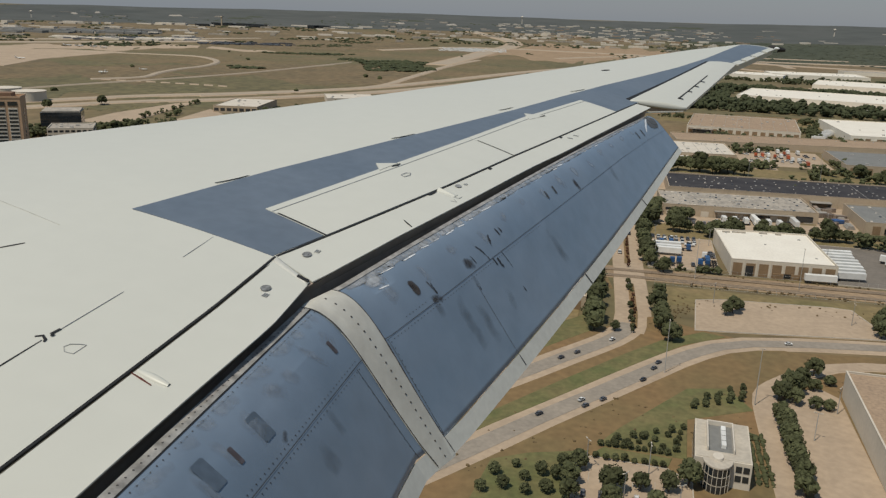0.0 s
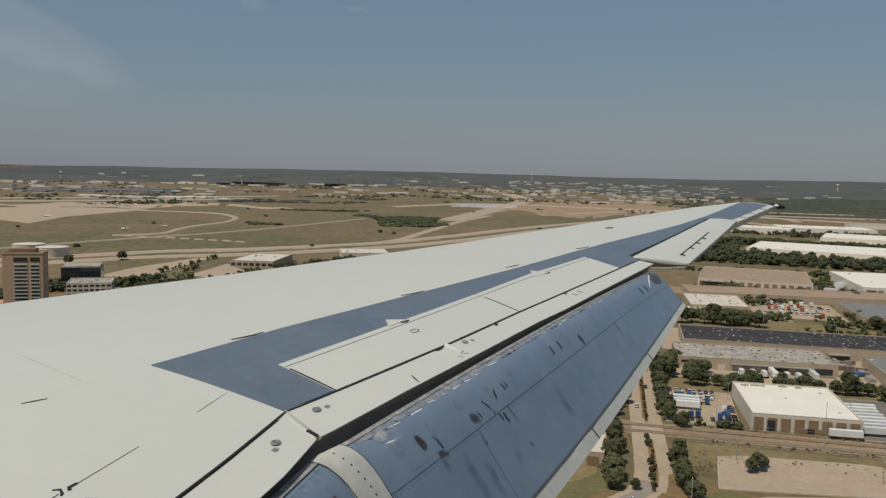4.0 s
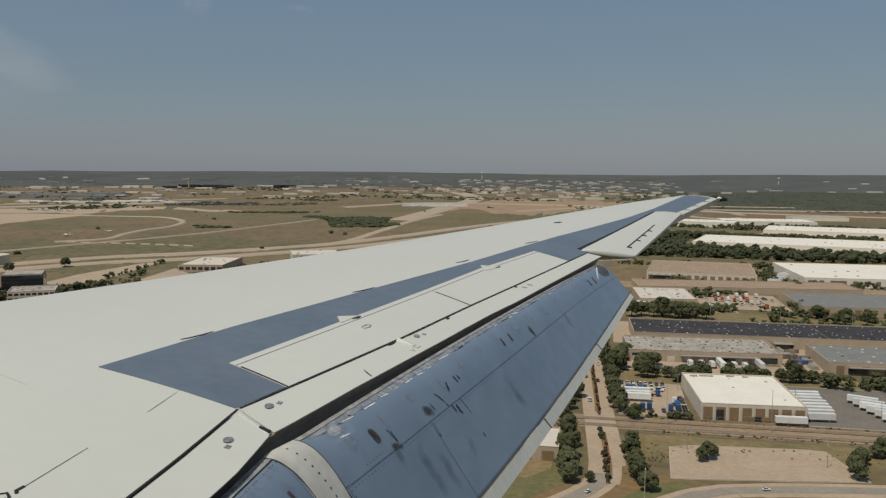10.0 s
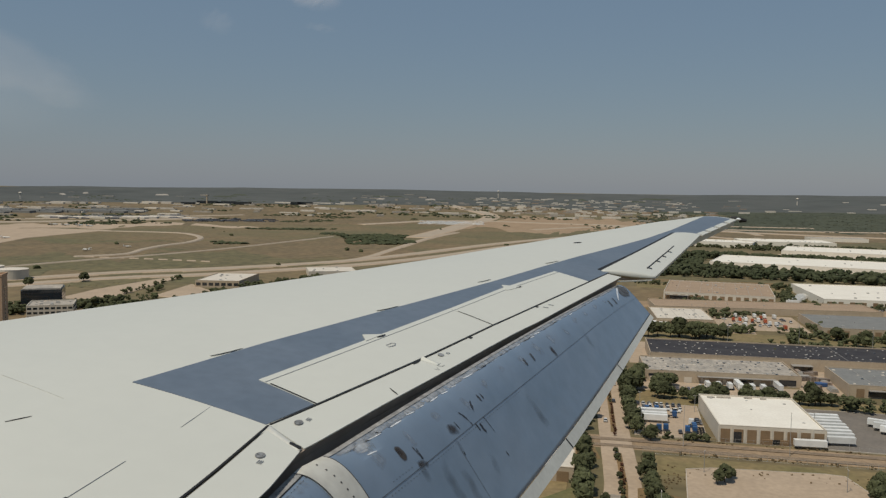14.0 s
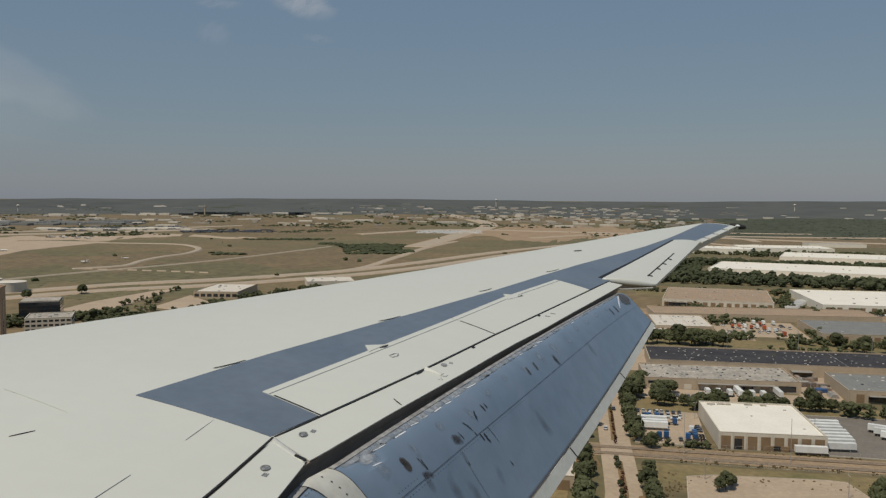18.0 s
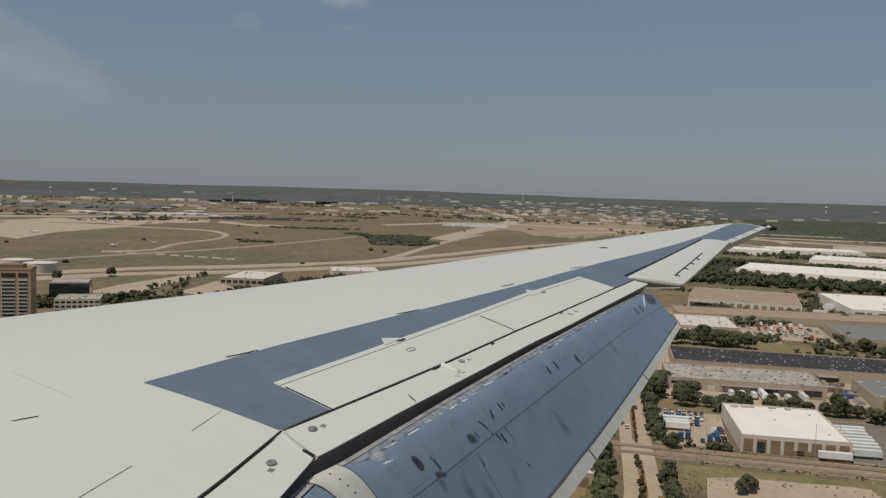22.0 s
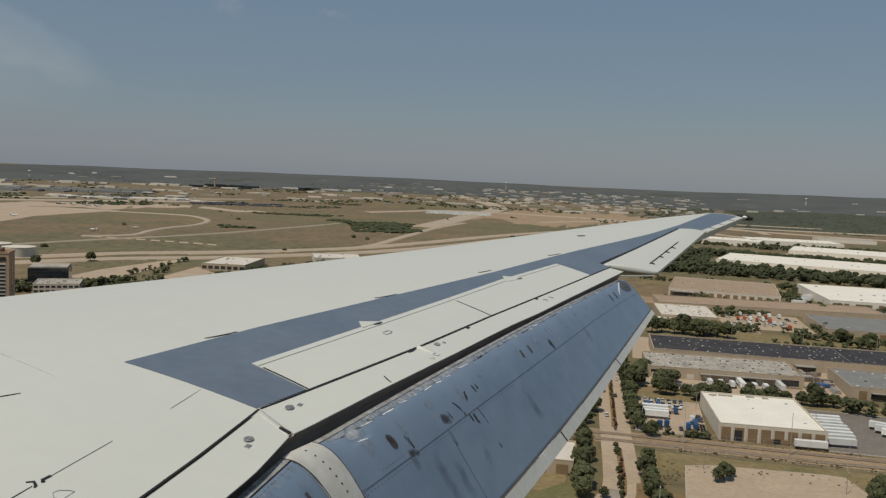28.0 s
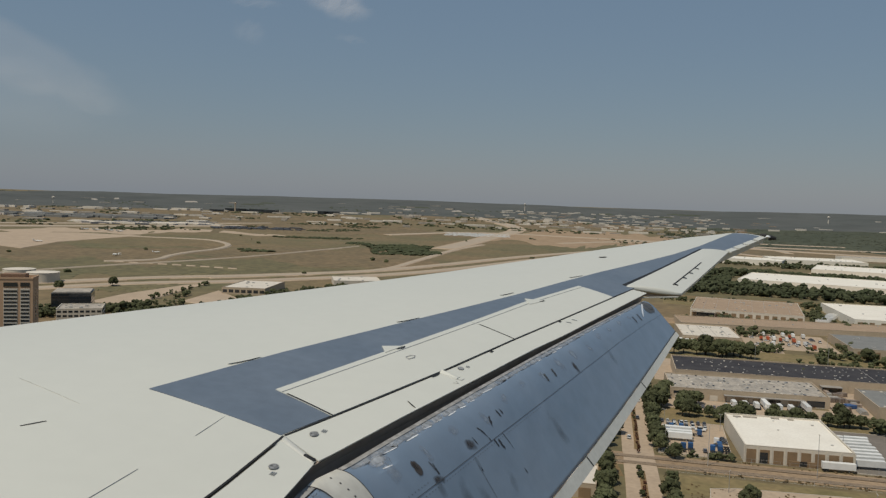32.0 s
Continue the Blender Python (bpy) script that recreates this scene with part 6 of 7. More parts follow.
# ---- dark glass office and rounded office ----
def glass_block(x, y, w, d, h, turn):
    g = thing("office_building", "black glass office cube", "office building", pose(x, y, rise(x, y), 0, 0, turn))
    bm = bmesh.new()
    box(bm, -w / 2, w / 2, -d / 2, d / 2, -1, h)
    part("body", bm, GLASS_DARK, g)
    for s in range(1, 6):
        bm = bmesh.new()
        z = h * s / 6
        box(bm, -w / 2 - 0.08, w / 2 + 0.08, -d / 2 - 0.08, d / 2 + 0.08, z - 0.18, z + 0.18)
        part("floor_band", bm, ROOF_BLACK, g)
    bm = bmesh.new()
    box(bm, -w / 2 + 1, w / 2 - 1, -d / 2 + 1, d / 2 - 1, h, h + 1.2)
    part("roof", bm, ROOF_GREY, g)


glass_block(-521, 657, 34, 32, 18, 32)

office = thing("office_building", "white three-storey office with a round dark glass front", "office building", pose(28.5, 208.5, GROUND, 0, 0, -3) @ Matrix.Diagonal((0.88, 1.2, 1.0, 1)))
bm = bmesh.new()
box(bm, -8, 8, -9, 9, -0.5, 7.6)
part("wall", bm, WALL_WHITE, office)
bm = bmesh.new()
box(bm, -7.6, 7.6, -8.6, 8.6, 7.6, 7.75)
part("roof", bm, KERB, office, "pale concrete roof deck")
bm = bmesh.new()
box(bm, -4.15, 2.75, -5.6, 6.55, 7.76, 7.80)
part("roof_well", bm, ROOF_SLATE, office, "dark roof well")
bm = bmesh.new()
for x0, x1, y0, y1 in ((-4.6, -4.2, -6, 7), (2.8, 3.2, -6, 7), (-4.2, 2.8, 6.6, 7)):
    box(bm, x0, x1, y0, y1, 7.7, 9.0)
part("parapet", bm, ROOF_WHITE, office)
bm = bmesh.new()
bmesh.ops.create_cone(bm, cap_ends=True, segments=32, radius1=4.1, radius2=4.1, depth=7.2, matrix=Matrix.Translation((-1.5, -8.6, 3.6)))
part("round_front", bm, GLASS_DARK, office, "round dark glass front")
bm = bmesh.new()
bmesh.ops.create_cone(bm, cap_ends=True, segments=32, radius1=4.25, radius2=4.25, depth=0.4, matrix=Matrix.Translation((-1.5, -8.6, 7.45)))
part("round_roof", bm, KERB, office)
for i in range(9):
    a = math.pi * (1.08 + 0.84 * i / 8)
    bm = bmesh.new()
    box(bm, -0.07, 0.07, -0.07, 0.07, 0.3, 7.2, Matrix.Translation((-1.5 + 4.13 * math.cos(a), -8.6 + 4.13 * math.sin(a), 0)))
    part("mullion", bm, WALL_WHITE, office)
for z in (2.4, 4.9):
    bm = bmesh.new()
    bmesh.ops.create_cone(bm, cap_ends=True, segments=32, radius1=4.14, radius2=4.14, depth=0.16, matrix=Matrix.Translation((-1.5, -8.6, z)))
    part("floor_band", bm, WALL_WHITE, office)
bm = bmesh.new()
bmesh.ops.create_cone(bm, cap_ends=True, segments=20, radius1=1.6, radius2=1.5, depth=0.7, matrix=Matrix.Translation((-1.5, -8.4, 8.0)))
part("roof_dome", bm, ROOF_WHITE, office, "low white drum on the round roof")
for i in range(2):
    for s in range(2):
        bm = bmesh.new()
        box(bm, 3.6 + 2.1 * i, 5.3 + 2.1 * i, -9.1, -8.9, 2.3 + 2.6 * s, 4.0 + 2.6 * s)
        part("window", bm, GLASS_DARK, office)
for i in range(5):
    for s in range(2):
        bm = bmesh.new()
        box(bm, -8.1, -7.9, -6 + 3 * i, -4.2 + 3 * i, 2.3 + 2.6 * s, 4.0 + 2.6 * s)
        part("window", bm, GLASS_DARK, office)
for i in range(4):
    bm = bmesh.new()
    box(bm, -0.5, 0.9, -4 + 2.4 * i, -2 + 2.4 * i, 7.75, 8.8, bevel=0.05)
    part("roof_unit", bm, TRAILER, office, "white roof unit")

warehouse("warehouse", "tan-roofed hall with tall white wall and loading doors", 91.5, 224, 44, 80, 9, -1, ROOF_TAN, WALL_WHITE, doors=0, units=26, seed=21, windows=0)
warehouse("warehouse", "low beige hall with white roof and porch", -51, 331, 70, 26, 6, 2, ROOF_WHITE, WALL_BEIGE, doors=8, units=4, seed=22)
warehouse("warehouse", "brown-roofed hall across the street", -75, 520, 70, 40, 7, 2, ROOF_TAN, WALL_BROWN, doors=6, units=10, seed=23)
warehouse("warehouse", "beige hall across the street", -80, 640, 70, 50, 7, 2, ROOF_TAN, WALL_BEIGE, doors=6, units=10, seed=24)
warehouse("warehouse", "white hall near the plain", -110, 1000, 80, 60, 8, 8, ROOF_WHITE, WALL_WHITE, doors=6, units=8, seed=25)
warehouse("warehouse", "brown-roofed wide hall beyond the belt of trees", 420, 1045, 150, 90, 9, 2, ROOF_TAN, WALL_WHITE, doors=12, units=8, seed=27)

for i, (x, y, w, d, h, rf, wl, t) in enumerate((
        (400, 900, 90, 50, 7, ROOF_WHITE, WALL_BEIGE, 3), (380, 760, 100, 60, 8, ROOF_TAN, WALL_WHITE, 2), (330, 640, 80, 36, 7, ROOF_GREY, WALL_BEIGE, 2),
        (300, 560, 90, 40, 7, ROOF_WHITE, WALL_WHITE, 2), (290, 440, 80, 46, 7, ROOF_TAN, WALL_BEIGE, 3), (195, 425, 40, 40, 7, ROOF_GREY, WALL_BROWN, 5),
        (-60, 1120, 80, 50, 8, ROOF_TAN, WALL_WHITE, 5),
        (-250, 960, 50, 36, 7, ROOF_TAN, WALL_BEIGE, 20), (-310, 860, 56, 40, 7, ROOF_GREY, WALL_WHITE, 18))):
    warehouse("warehouse", ("pale roofed hall among trees and yards", "tan roofed hall with pale walls", "grey roofed hall beside a yard")[i % 3], x, y, w, d, h, t, rf, wl, doors=5 + i % 4, units=14, seed=40 + i, unit=0.6, piers=8)


def car_rows(label, rows, mat, seed):
    """Far rows of parked cars as one object."""
    r = random.Random(seed)
    bm = bmesh.new()
    for x0, x1, y in rows:
        x = x0
        while x < x1:
            if r.random() < 0.7:
                z = rise(x, y) + 0.35
                yy = y + r.uniform(-0.5, 0.5)
                box(bm, x, x + 1.9, yy, yy + 4.5, z, z + 0.85)
                box(bm, x + 0.15, x + 1.75, yy + 1.0, yy + 3.5, z + 0.85, z + 1.45)
            x += r.uniform(2.6, 3.4)
    return tagged(part("parked_cars", bm, mat), label, "cars", kind="stuff")


car_rows("far rows of white parked cars", [(60, 160, 884), (210, 320, 882), (240, 320, 690), (120, 330, 1225), (-100, -30, 470), (-110, -40, 600), (20, 100, 712), (160, 300, 500)], CAR_WHITE, 3)
car_rows("far rows of dark parked cars", [(45, 165, 878), (210, 320, 874), (240, 320, 680), (140, 320, 1216), (-100, -30, 458), (-110, -40, 612), (25, 96, 705), (24, 110, 487)], CAR_PAINT, 4)
woods("low hedges and shrubs between the yards", belt((20, 640), (330, 640), 90, 1.5, 21) + belt((170, 800), (330, 826), 40, 1.5, 22) + belt((190, 880), (330, 884), 40, 2, 23) + belt((9, 390), (42, 389), 20, 0.6, 24) + belt((108, 484), (280, 486), 60, 2, 25) + belt((180, 440), (260, 470), 60, 8, 26) + belt((155, 392), (160, 462), 24, 2, 27), 1.7, 95, LEAF, clumps=3)
woods("trees among the farther yards", spots_in(240, 4, 20, 600, 1080, 96, 0.15, 60.0), 3.6, 96, LEAF, clumps=6)
woods("trees round the white distribution halls", belt((110, 1240), (480, 1200), 90, 8, 28) + belt((280, 1540), (640, 1490), 90, 8, 29) + belt((100, 1790), (640, 1800), 160, 20, 30), 4.5, 97, LEAF, clumps=3)


# ---- vehicles ----
def wheel_set(parent, xs, half, r):
    for x in xs:
        for sy in (-1, 1):
            bm = bmesh.new()
            bmesh.ops.create_cone(bm, cap_ends=True, segments=10, radius1=r, radius2=r, depth=0.26, matrix=Matrix.Translation((x, sy * half, r)) @ pose(0, 0, 0, 90, 0, 0))
            part("wheel", bm, TYRE, parent)


def build_car(label, paint, length=4.6, width=1.85, height=1.45):
    c = thing("car", label, "car", pose(0, 0, GROUND), "parked and driving cars")
    bm = bmesh.new()
    box(bm, -length / 2, length / 2, -width / 2, width / 2, 0.3, height * 0.58, bevel=0.12)
    part("body", bm, paint, c)
    bm = bmesh.new()
    vs = box(bm, -length * 0.30, length * 0.24, -width * 0.44, width * 0.44, height * 0.58, height)
    for v in vs:
        if v.co.z > height * 0.9:
            v.co.x *= 0.72
            v.co.y *= 0.88
    part("cabin", bm, GLASS_DARK, c)
    bm = bmesh.new()
    box(bm, -length * 0.20, length * 0.15, -width * 0.36, width * 0.36, height + 0.004, height + 0.03)
    part("roof", bm, paint, c)
    wheel_set(c, (-length * 0.32, length * 0.32), width * 0.46, 0.33)
    return c


def build_trailer(label):
    t = thing("truck_trailer", label, "trailer", pose(0, 0, GROUND), "parked trailers")
    bm = bmesh.new()
    box(bm, -7.0, 7.0, -1.28, 1.28, 1.15, 4.05, bevel=0.06)
    part("box_body", bm, TRAILER, t)
    bm = bmesh.new()
    box(bm, -6.8, 6.8, -0.5, 0.5, 0.85, 1.146)
    part("chassis", bm, TYRE, t)
    for sy in (-0.9, 0.9):
        bm = bmesh.new()
        box(bm, 4.2, 4.4, sy - 0.1, sy + 0.1, 0.0, 1.146)
        part("landing_leg", bm, UNIT, t)
    wheel_set(t, (-5.9, -4.6), 1.05, 0.52)
    return t


def build_truck(label, paint):
    t = thing("truck", label, "truck", pose(0, 0, GROUND), "parked trucks")
    bm = bmesh.new()
    box(bm, 0.4, 2.6, -1.2, 1.2, 0.7, 3.3, bevel=0.15)
    part("cab", bm, paint, t)
    bm = bmesh.new()
    box(bm, 2.6, 2.66, -1.05, 1.05, 1.9, 2.9)
    part("windscreen", bm, GLASS_DARK, t)
    bm = bmesh.new()
    box(bm, -3.2, 0.4, -0.5, 0.5, 0.7, 1.0)
    part("chassis", bm, TYRE, t)
    wheel_set(t, (-2.6, -1.3, 1.8), 1.0, 0.5)
    return t


CARS = [build_car("small dark car with dark windows", CAR_PAINT), build_car("white car parked in a yard", CAR_WHITE), build_car("tall white delivery van with dark windows", CAR_WHITE, 5.4, 2.0, 2.1)]
TRAIL = build_trailer("white box trailer parked in a row")
CABS = [build_truck("blue tractor truck without trailer", BLUE_CAB), build_truck("white tractor truck without trailer", CAR_WHITE)]
rng_car = random.Random(12)


def put(src, x, y, turn, up=0.42, size=1.0):
    return copy_thing(src, pose(x, y, rise(x, y) + up, 0, 0, turn) @ Matrix.Scale(size, 4))


for k, (ob, x, y, a) in enumerate(((CARS[0], 14, 398, 92), (CARS[1], 17.5, 446, 91), (CARS[2], 21, 446, 90), (TRAIL, 100, 398, 6), (CABS[0], 12, 424, 4), (CABS[1], 36, 412, 80))):
    ob.matrix_world = pose(x, y, rise(x, y) + 0.42, 0, 0, a)
for i in range(7):
    if i != 3:
        put(CABS[0] if rng_car.random() < 0.4 else CARS[0], 17 + 3.3 * i, 399 + rng_car.uniform(-0.8, 0.8), 90 + rng_car.uniform(-5, 5))
for i in range(8):
    put(rng_car.choice(CARS[:2]), 11 + 3.1 * i, 449, 90 + rng_car.uniform(-3, 3))
    if i % 3:
        put(rng_car.choice(CARS), 11 + 3.1 * i, 441, 90 + rng_car.uniform(-3, 3))
for y in (415, 419.5, 426):
    put(TRAIL, 18, y, 2)
put(CABS[0], 27.5, 426, 3), put(CABS[0], 14, 434, 2), put(CABS[0], 22, 435, 182), put(CARS[2], 30, 436, 5)
for i in range(3):
    put(CABS[0], 38.5, 400 + 3.6 * i, 170 + 8 * i)
    put(CARS[0], 39.5, 416 + 3.2 * i, 172)
for i in range(7):
    put(TRAIL, 101 + 0.1 * i + rng_car.uniform(-0.6, 0.6), 404 + 5.6 * i, 6)
for i in range(7):
    put(TRAIL, 136 - 1.2 * i + rng_car.uniform(-0.8, 0.8), 396 + 6.2 * i, -24)
put(TRAIL, 86, 389.6, 4, 0.3)
for i in range(7):
    put(rng_car.choice(CARS), 48 + 3.6 * i, 498, 95)
    put(TRAIL, 62 + 7.5 * i, 503, 95) if i in (1, 4) else None
for i in range(26):
    put(rng_car.choice(CARS), 40 + 5.2 * i, 888 + rng_car.uniform(-0.5, 0.5), 92)
for i in range(14):
    put(rng_car.choice(CARS + CABS[1:]), rng_car.uniform(92, 150), rng_car.uniform(735, 790), rng_car.choice((2, 92, 182)))
for x, y, a in ((-22, 223, 54), (-10.5, 236, 55), (-9, 232.5, 55), (-4, 238.5, 55), (8, 257, 56), (11.5, 267.5, 56), (13, 273, 54), (60, 305, 14), (120, 316, 9), (-20, 267, 235), (-15, 273.5, 235), (-3.5, 289.5, 238), (-36, 244, 235), (150, 320, 8)):
    put(CARS[1] if rng_car.random() < 0.25 else CARS[0], x, y, a, 0.55, 0.6)
for i in range(5):
    put(rng_car.choice(CARS), rng_car.uniform(-6, 0), 410 + 40 * i, 92)
for i in range(6):
    put(rng_car.choice(CARS[:2]), -6 + 4.4 * i, 184 + 0.3 * i, 92, size=0.65)
for i in range(5):
    put(rng_car.choice(CARS[:2]), -90 + 9 * i, 415, 90)
    put(TRAIL, -95 + 6 * i, 440, 92)


# ---- poles ----
def build_pole(label, h, arm):
    p = thing("lamp_post", label, "lamp post", pose(0, 0, GROUND), "poles along roads and yards")
    bm = bmesh.new()
    bmesh.ops.create_cone(bm, cap_ends=True, segments=8, radius1=0.16, radius2=0.09, depth=h, matrix=Matrix.Translation((0, 0, h / 2)))
    part("pole", bm, UNIT, p)
    bm = bmesh.new()
    box(bm, -arm, arm, -0.06, 0.06, h - 0.1, h + 0.02)
    part("arm", bm, UNIT, p)
    for sx in (-1, 1):
        bm = bmesh.new()
        box(bm, sx * arm - 0.35, sx * arm + 0.35, -0.16, 0.16, h + 0.02, h + 0.16, bevel=0.03)
        part("lamp_head", bm, KERB, p)
    return p


POLE = build_pole("slim grey twin-head lamp post", 9.0, 0.9)
TALL = build_pole("tall dark utility mast", 19.0, 0.6)
POLE.matrix_world = pose(12, 405, GROUND + 0.2)
TALL.matrix_world = pose(42, 249, GROUND + 0.2)
for x, y in ((40, 440), (94, 420), (150, 400), (150, 450), (12, 440), (-6, 196), (4, 182), (10, 198), (17, 180), (56, 230), (66, 250), (88, 335), (36, 345), (110, 505), (30, 498), (90, 745), (150, 745)):
    put(POLE, x, y, rng_car.uniform(0, 180), 0.1)
for x, y in ((30, 378), (75, 377), (120, 378), (-30, 377), (165, 379), (210, 379), (15, 266), (80, 640), (130, 640), (180, 640)):
    put(TALL, x, y, 90, 0.0)

# parking bay lines in the yards
bm = bmesh.new()
for i in range(22):
    box(bm, 10 + 1.45 * i, 10.12 + 1.45 * i, 444, 449, GROUND + 0.30, GROUND + 0.36)
for i in range(16):
    for j in range(3):
        x, y = -8 + 2.8 * i, 168 + 11 * j
        if y < 196 and x < 20:
            box(bm, x, x + 0.14, y, y + 4.5, GROUND + 0.36, GROUND + 0.42)
for i in range(44):
    box(bm, 38 + 3.3 * i, 38.15 + 3.3 * i, 885, 890, GROUND + 0.36, GROUND + 0.42)
tagged(part("bay_lines", bm, LINE_PAINT), "pale painted parking bay lines", "road marking", kind="stuff")


# ---- thin clouds ----
def cloud(label, az, el, wide, tall, tilt, seed, strength, edge=0.35, lump=2.4, r=4300):
    m = bpy.data.materials.new("thin_cloud")
    m.use_nodes = True
    n, l = m.node_tree.nodes, m.node_tree.links
    n.remove(n["Principled BSDF"])
    clear, body, mix = n.new("ShaderNodeBsdfTransparent"), n.new("ShaderNodeBsdfDiffuse"), n.new("ShaderNodeMixShader")
    body.inputs["Color"].default_value = (0.90, 0.82, 0.76, 1)
    tc, gr, ns = n.new("ShaderNodeTexCoord"), n.new("ShaderNodeTexGradient"), n.new("ShaderNodeTexNoise")
    mp = n.new("ShaderNodeMapping")
    mp.inputs["Location"].default_value, mp.inputs["Scale"].default_value = (-1, -1, 0), (2, 2, 0)
    gr.gradient_type = "SPHERICAL"
    l.new(tc.outputs["Generated"], mp.inputs["Vector"])
    l.new(mp.outputs["Vector"], gr.inputs["Vector"])
    ns.inputs["Scale"].default_value, ns.inputs["Detail"].default_value, ns.inputs["Roughness"].default_value = lump, 2.0, 0.4
    ns.noise_dimensions = "4D"
    ns.inputs["W"].default_value = seed
    l.new(tc.outputs["Generated"], ns.inputs["Vector"])
    lift = n.new("ShaderNodeMath")                # the lumps eat into the soft oval
    lift.operation, lift.inputs[1].default_value, lift.inputs[2].default_value = "MULTIPLY_ADD", 0.8, -0.40
    l.new(ns.outputs["Fac"], lift.inputs[0])
    both = n.new("ShaderNodeMath")
    l.new(gr.outputs["Fac"], both.inputs[0])
    l.new(lift.outputs["Value"], both.inputs[1])
    thr = n.new("ShaderNodeMapRange")
    thr.interpolation_type = "SMOOTHSTEP"
    thr.inputs["From Min"].default_value, thr.inputs["From Max"].default_value = 0.12, 0.12 + edge
    thr.inputs["To Max"].default_value = strength
    l.new(both.outputs["Value"], thr.inputs["Value"])
    fade = n.new("ShaderNodeMath")
    fade.operation, fade.use_clamp, fade.inputs[1].default_value = "MULTIPLY", True, 9.0
    l.new(gr.outputs["Fac"], fade.inputs[0])
    rim = n.new("ShaderNodeMath")
    rim.operation = "MULTIPLY"
    l.new(thr.outputs["Result"], rim.inputs[0])
    l.new(fade.outputs["Value"], rim.inputs[1])
    l.new(rim.outputs["Value"], mix.inputs["Fac"])
    l.new(clear.outputs["BSDF"], mix.inputs[1])
    l.new(body.outputs["BSDF"], mix.inputs[2])
    l.new(mix.outputs["Shader"], n["Material Output"].inputs["Surface"])
    flat, up = r * math.cos(radians(el)), r * math.sin(radians(el))
    x, y = polar(az, flat)
    half_w, half_h = r * math.tan(radians(wide / 2)), r * math.tan(radians(tall / 2)) / math.cos(radians(55))
    bm = bmesh.new()
    rows = [[Vector((half_w * (i / 8 - 1), half_h * (j / 4 - 1), 12 * noise.noise((i * 0.5, j * 0.5, seed)))) for j in range(9)] for i in range(17)]
    grid_sheet(bm, rows)
    c = tagged(part("cloud", bm, m), label, "cloud", kind="structure")
    c.matrix_world = pose(x, y, up, 90 + el, 0, -az) @ pose(0, 0, 0, 0, 0, tilt) @ pose(0, 0, 0, -55)   # leans back into the sun
    return c


cloud("faint warm-grey cloud veil with a soft edge", -42.6, 8.3, 19, 4.6, -19, 3, 0.08, 0.34, 1.2)
cloud("faint grey haze bank below the cloud veil", -44, 5.6, 24, 7.0, -4, 7, 0.05, 0.6, 1.0)
cloud("small smooth pale cloud", -22.0, 13.1, 6.0, 2.8, -14, 5, 0.15, 0.55, 1.1)
cloud("faint cloud wisp", -27.6, 10.7, 3.2, 2.0, 0, 8, 0.035, 0.6, 1.0)
cloud("faint thin cloud streak", -27.2, 12.6, 4.4, 1.0, 2, 9, 0.045, 0.6, 1.0)
cloud("faint thin cloud streak", -20.9, 10.7, 3.0, 0.8, -4, 10, 0.04, 0.6, 1.0)


# ---- clutter in the yards and on the roofs ----
ORANGE = material("orange_truck_paint", (0.42, 0.10, 0.04), 0.4, scale=3, vary=0.2)
BRUSH = material("brown_brush", (0.12, 0.088, 0.048), 0.95, spec=0.1, second=(0.17, 0.125, 0.07), scale=1.5, fine=0.3, fine_scale=2.0, vary=0.3)
RED_SHRUB = material("reddish_shrub", (0.07, 0.034, 0.026), 0.95, spec=0.1, second=(0.10, 0.05, 0.03), scale=1.2, fine=0.3, fine_scale=2.0, vary=0.3)
CONTAINER = material("container_steel", (0.20, 0.16, 0.13), 0.6, scale=3, fine=0.15, fine_scale=2, vary=0.7)
BLUE_TARP = material("blue_tarpaulin", (0.03, 0.07, 0.19), 0.6, second=(0.04, 0.10, 0.24), scale=1, fine=0.2, fine_scale=4)
SHEET = material("ribbed_shed_steel", (0.36, 0.34, 0.31), 0.55, metal=0.2, scale=4, fine=0.1, fine_scale=1.5)
rng_clutter = random.Random(77)


def build_container(label):
    c = thing("shipping_container", label, "container", pose(112, 512, GROUND + 0.3, 0, 0, 8), "containers in the pipe yard")
    bm = bmesh.new()
    box(bm, -3.0, 3.0, -1.2, 1.2, 0, 2.55, bevel=0.05)
    part("body", bm, CONTAINER, c)
    for k in range(11):
        bm = bmesh.new()
        box(bm, -2.8 + 0.55 * k, -2.62 + 0.55 * k, -1.25, -1.2, 0.15, 2.4)
        part("rib", bm, CONTAINER, c)
    return c


CONT = build_container("rust brown steel container in a yard")
for k in range(11):
    put(CONT, rng_clutter.uniform(109, 126), rng_clutter.uniform(505, 556), rng_clutter.choice((6, 96, 20)), 0.3)


def pipe_stack(x, y, n, r, length, turn):
    s = thing("pipe_stack", "stack of pale steel pipes lying in a yard", "pipe stack", pose(x, y, GROUND + 0.3, 0, 0, turn), "pipe stacks")
    for row in range(3):
        for k in range(n - row):
            bm = bmesh.new()
            bmesh.ops.create_cone(bm, cap_ends=True, segments=10, radius1=r, radius2=r, depth=length, matrix=Matrix.Translation((0, (k - (n - row) / 2) * 2 * r, r + row * 1.73 * r)) @ pose(0, 0, 0, 0, 90, 0))
            part("pipe", bm, SHEET, s)


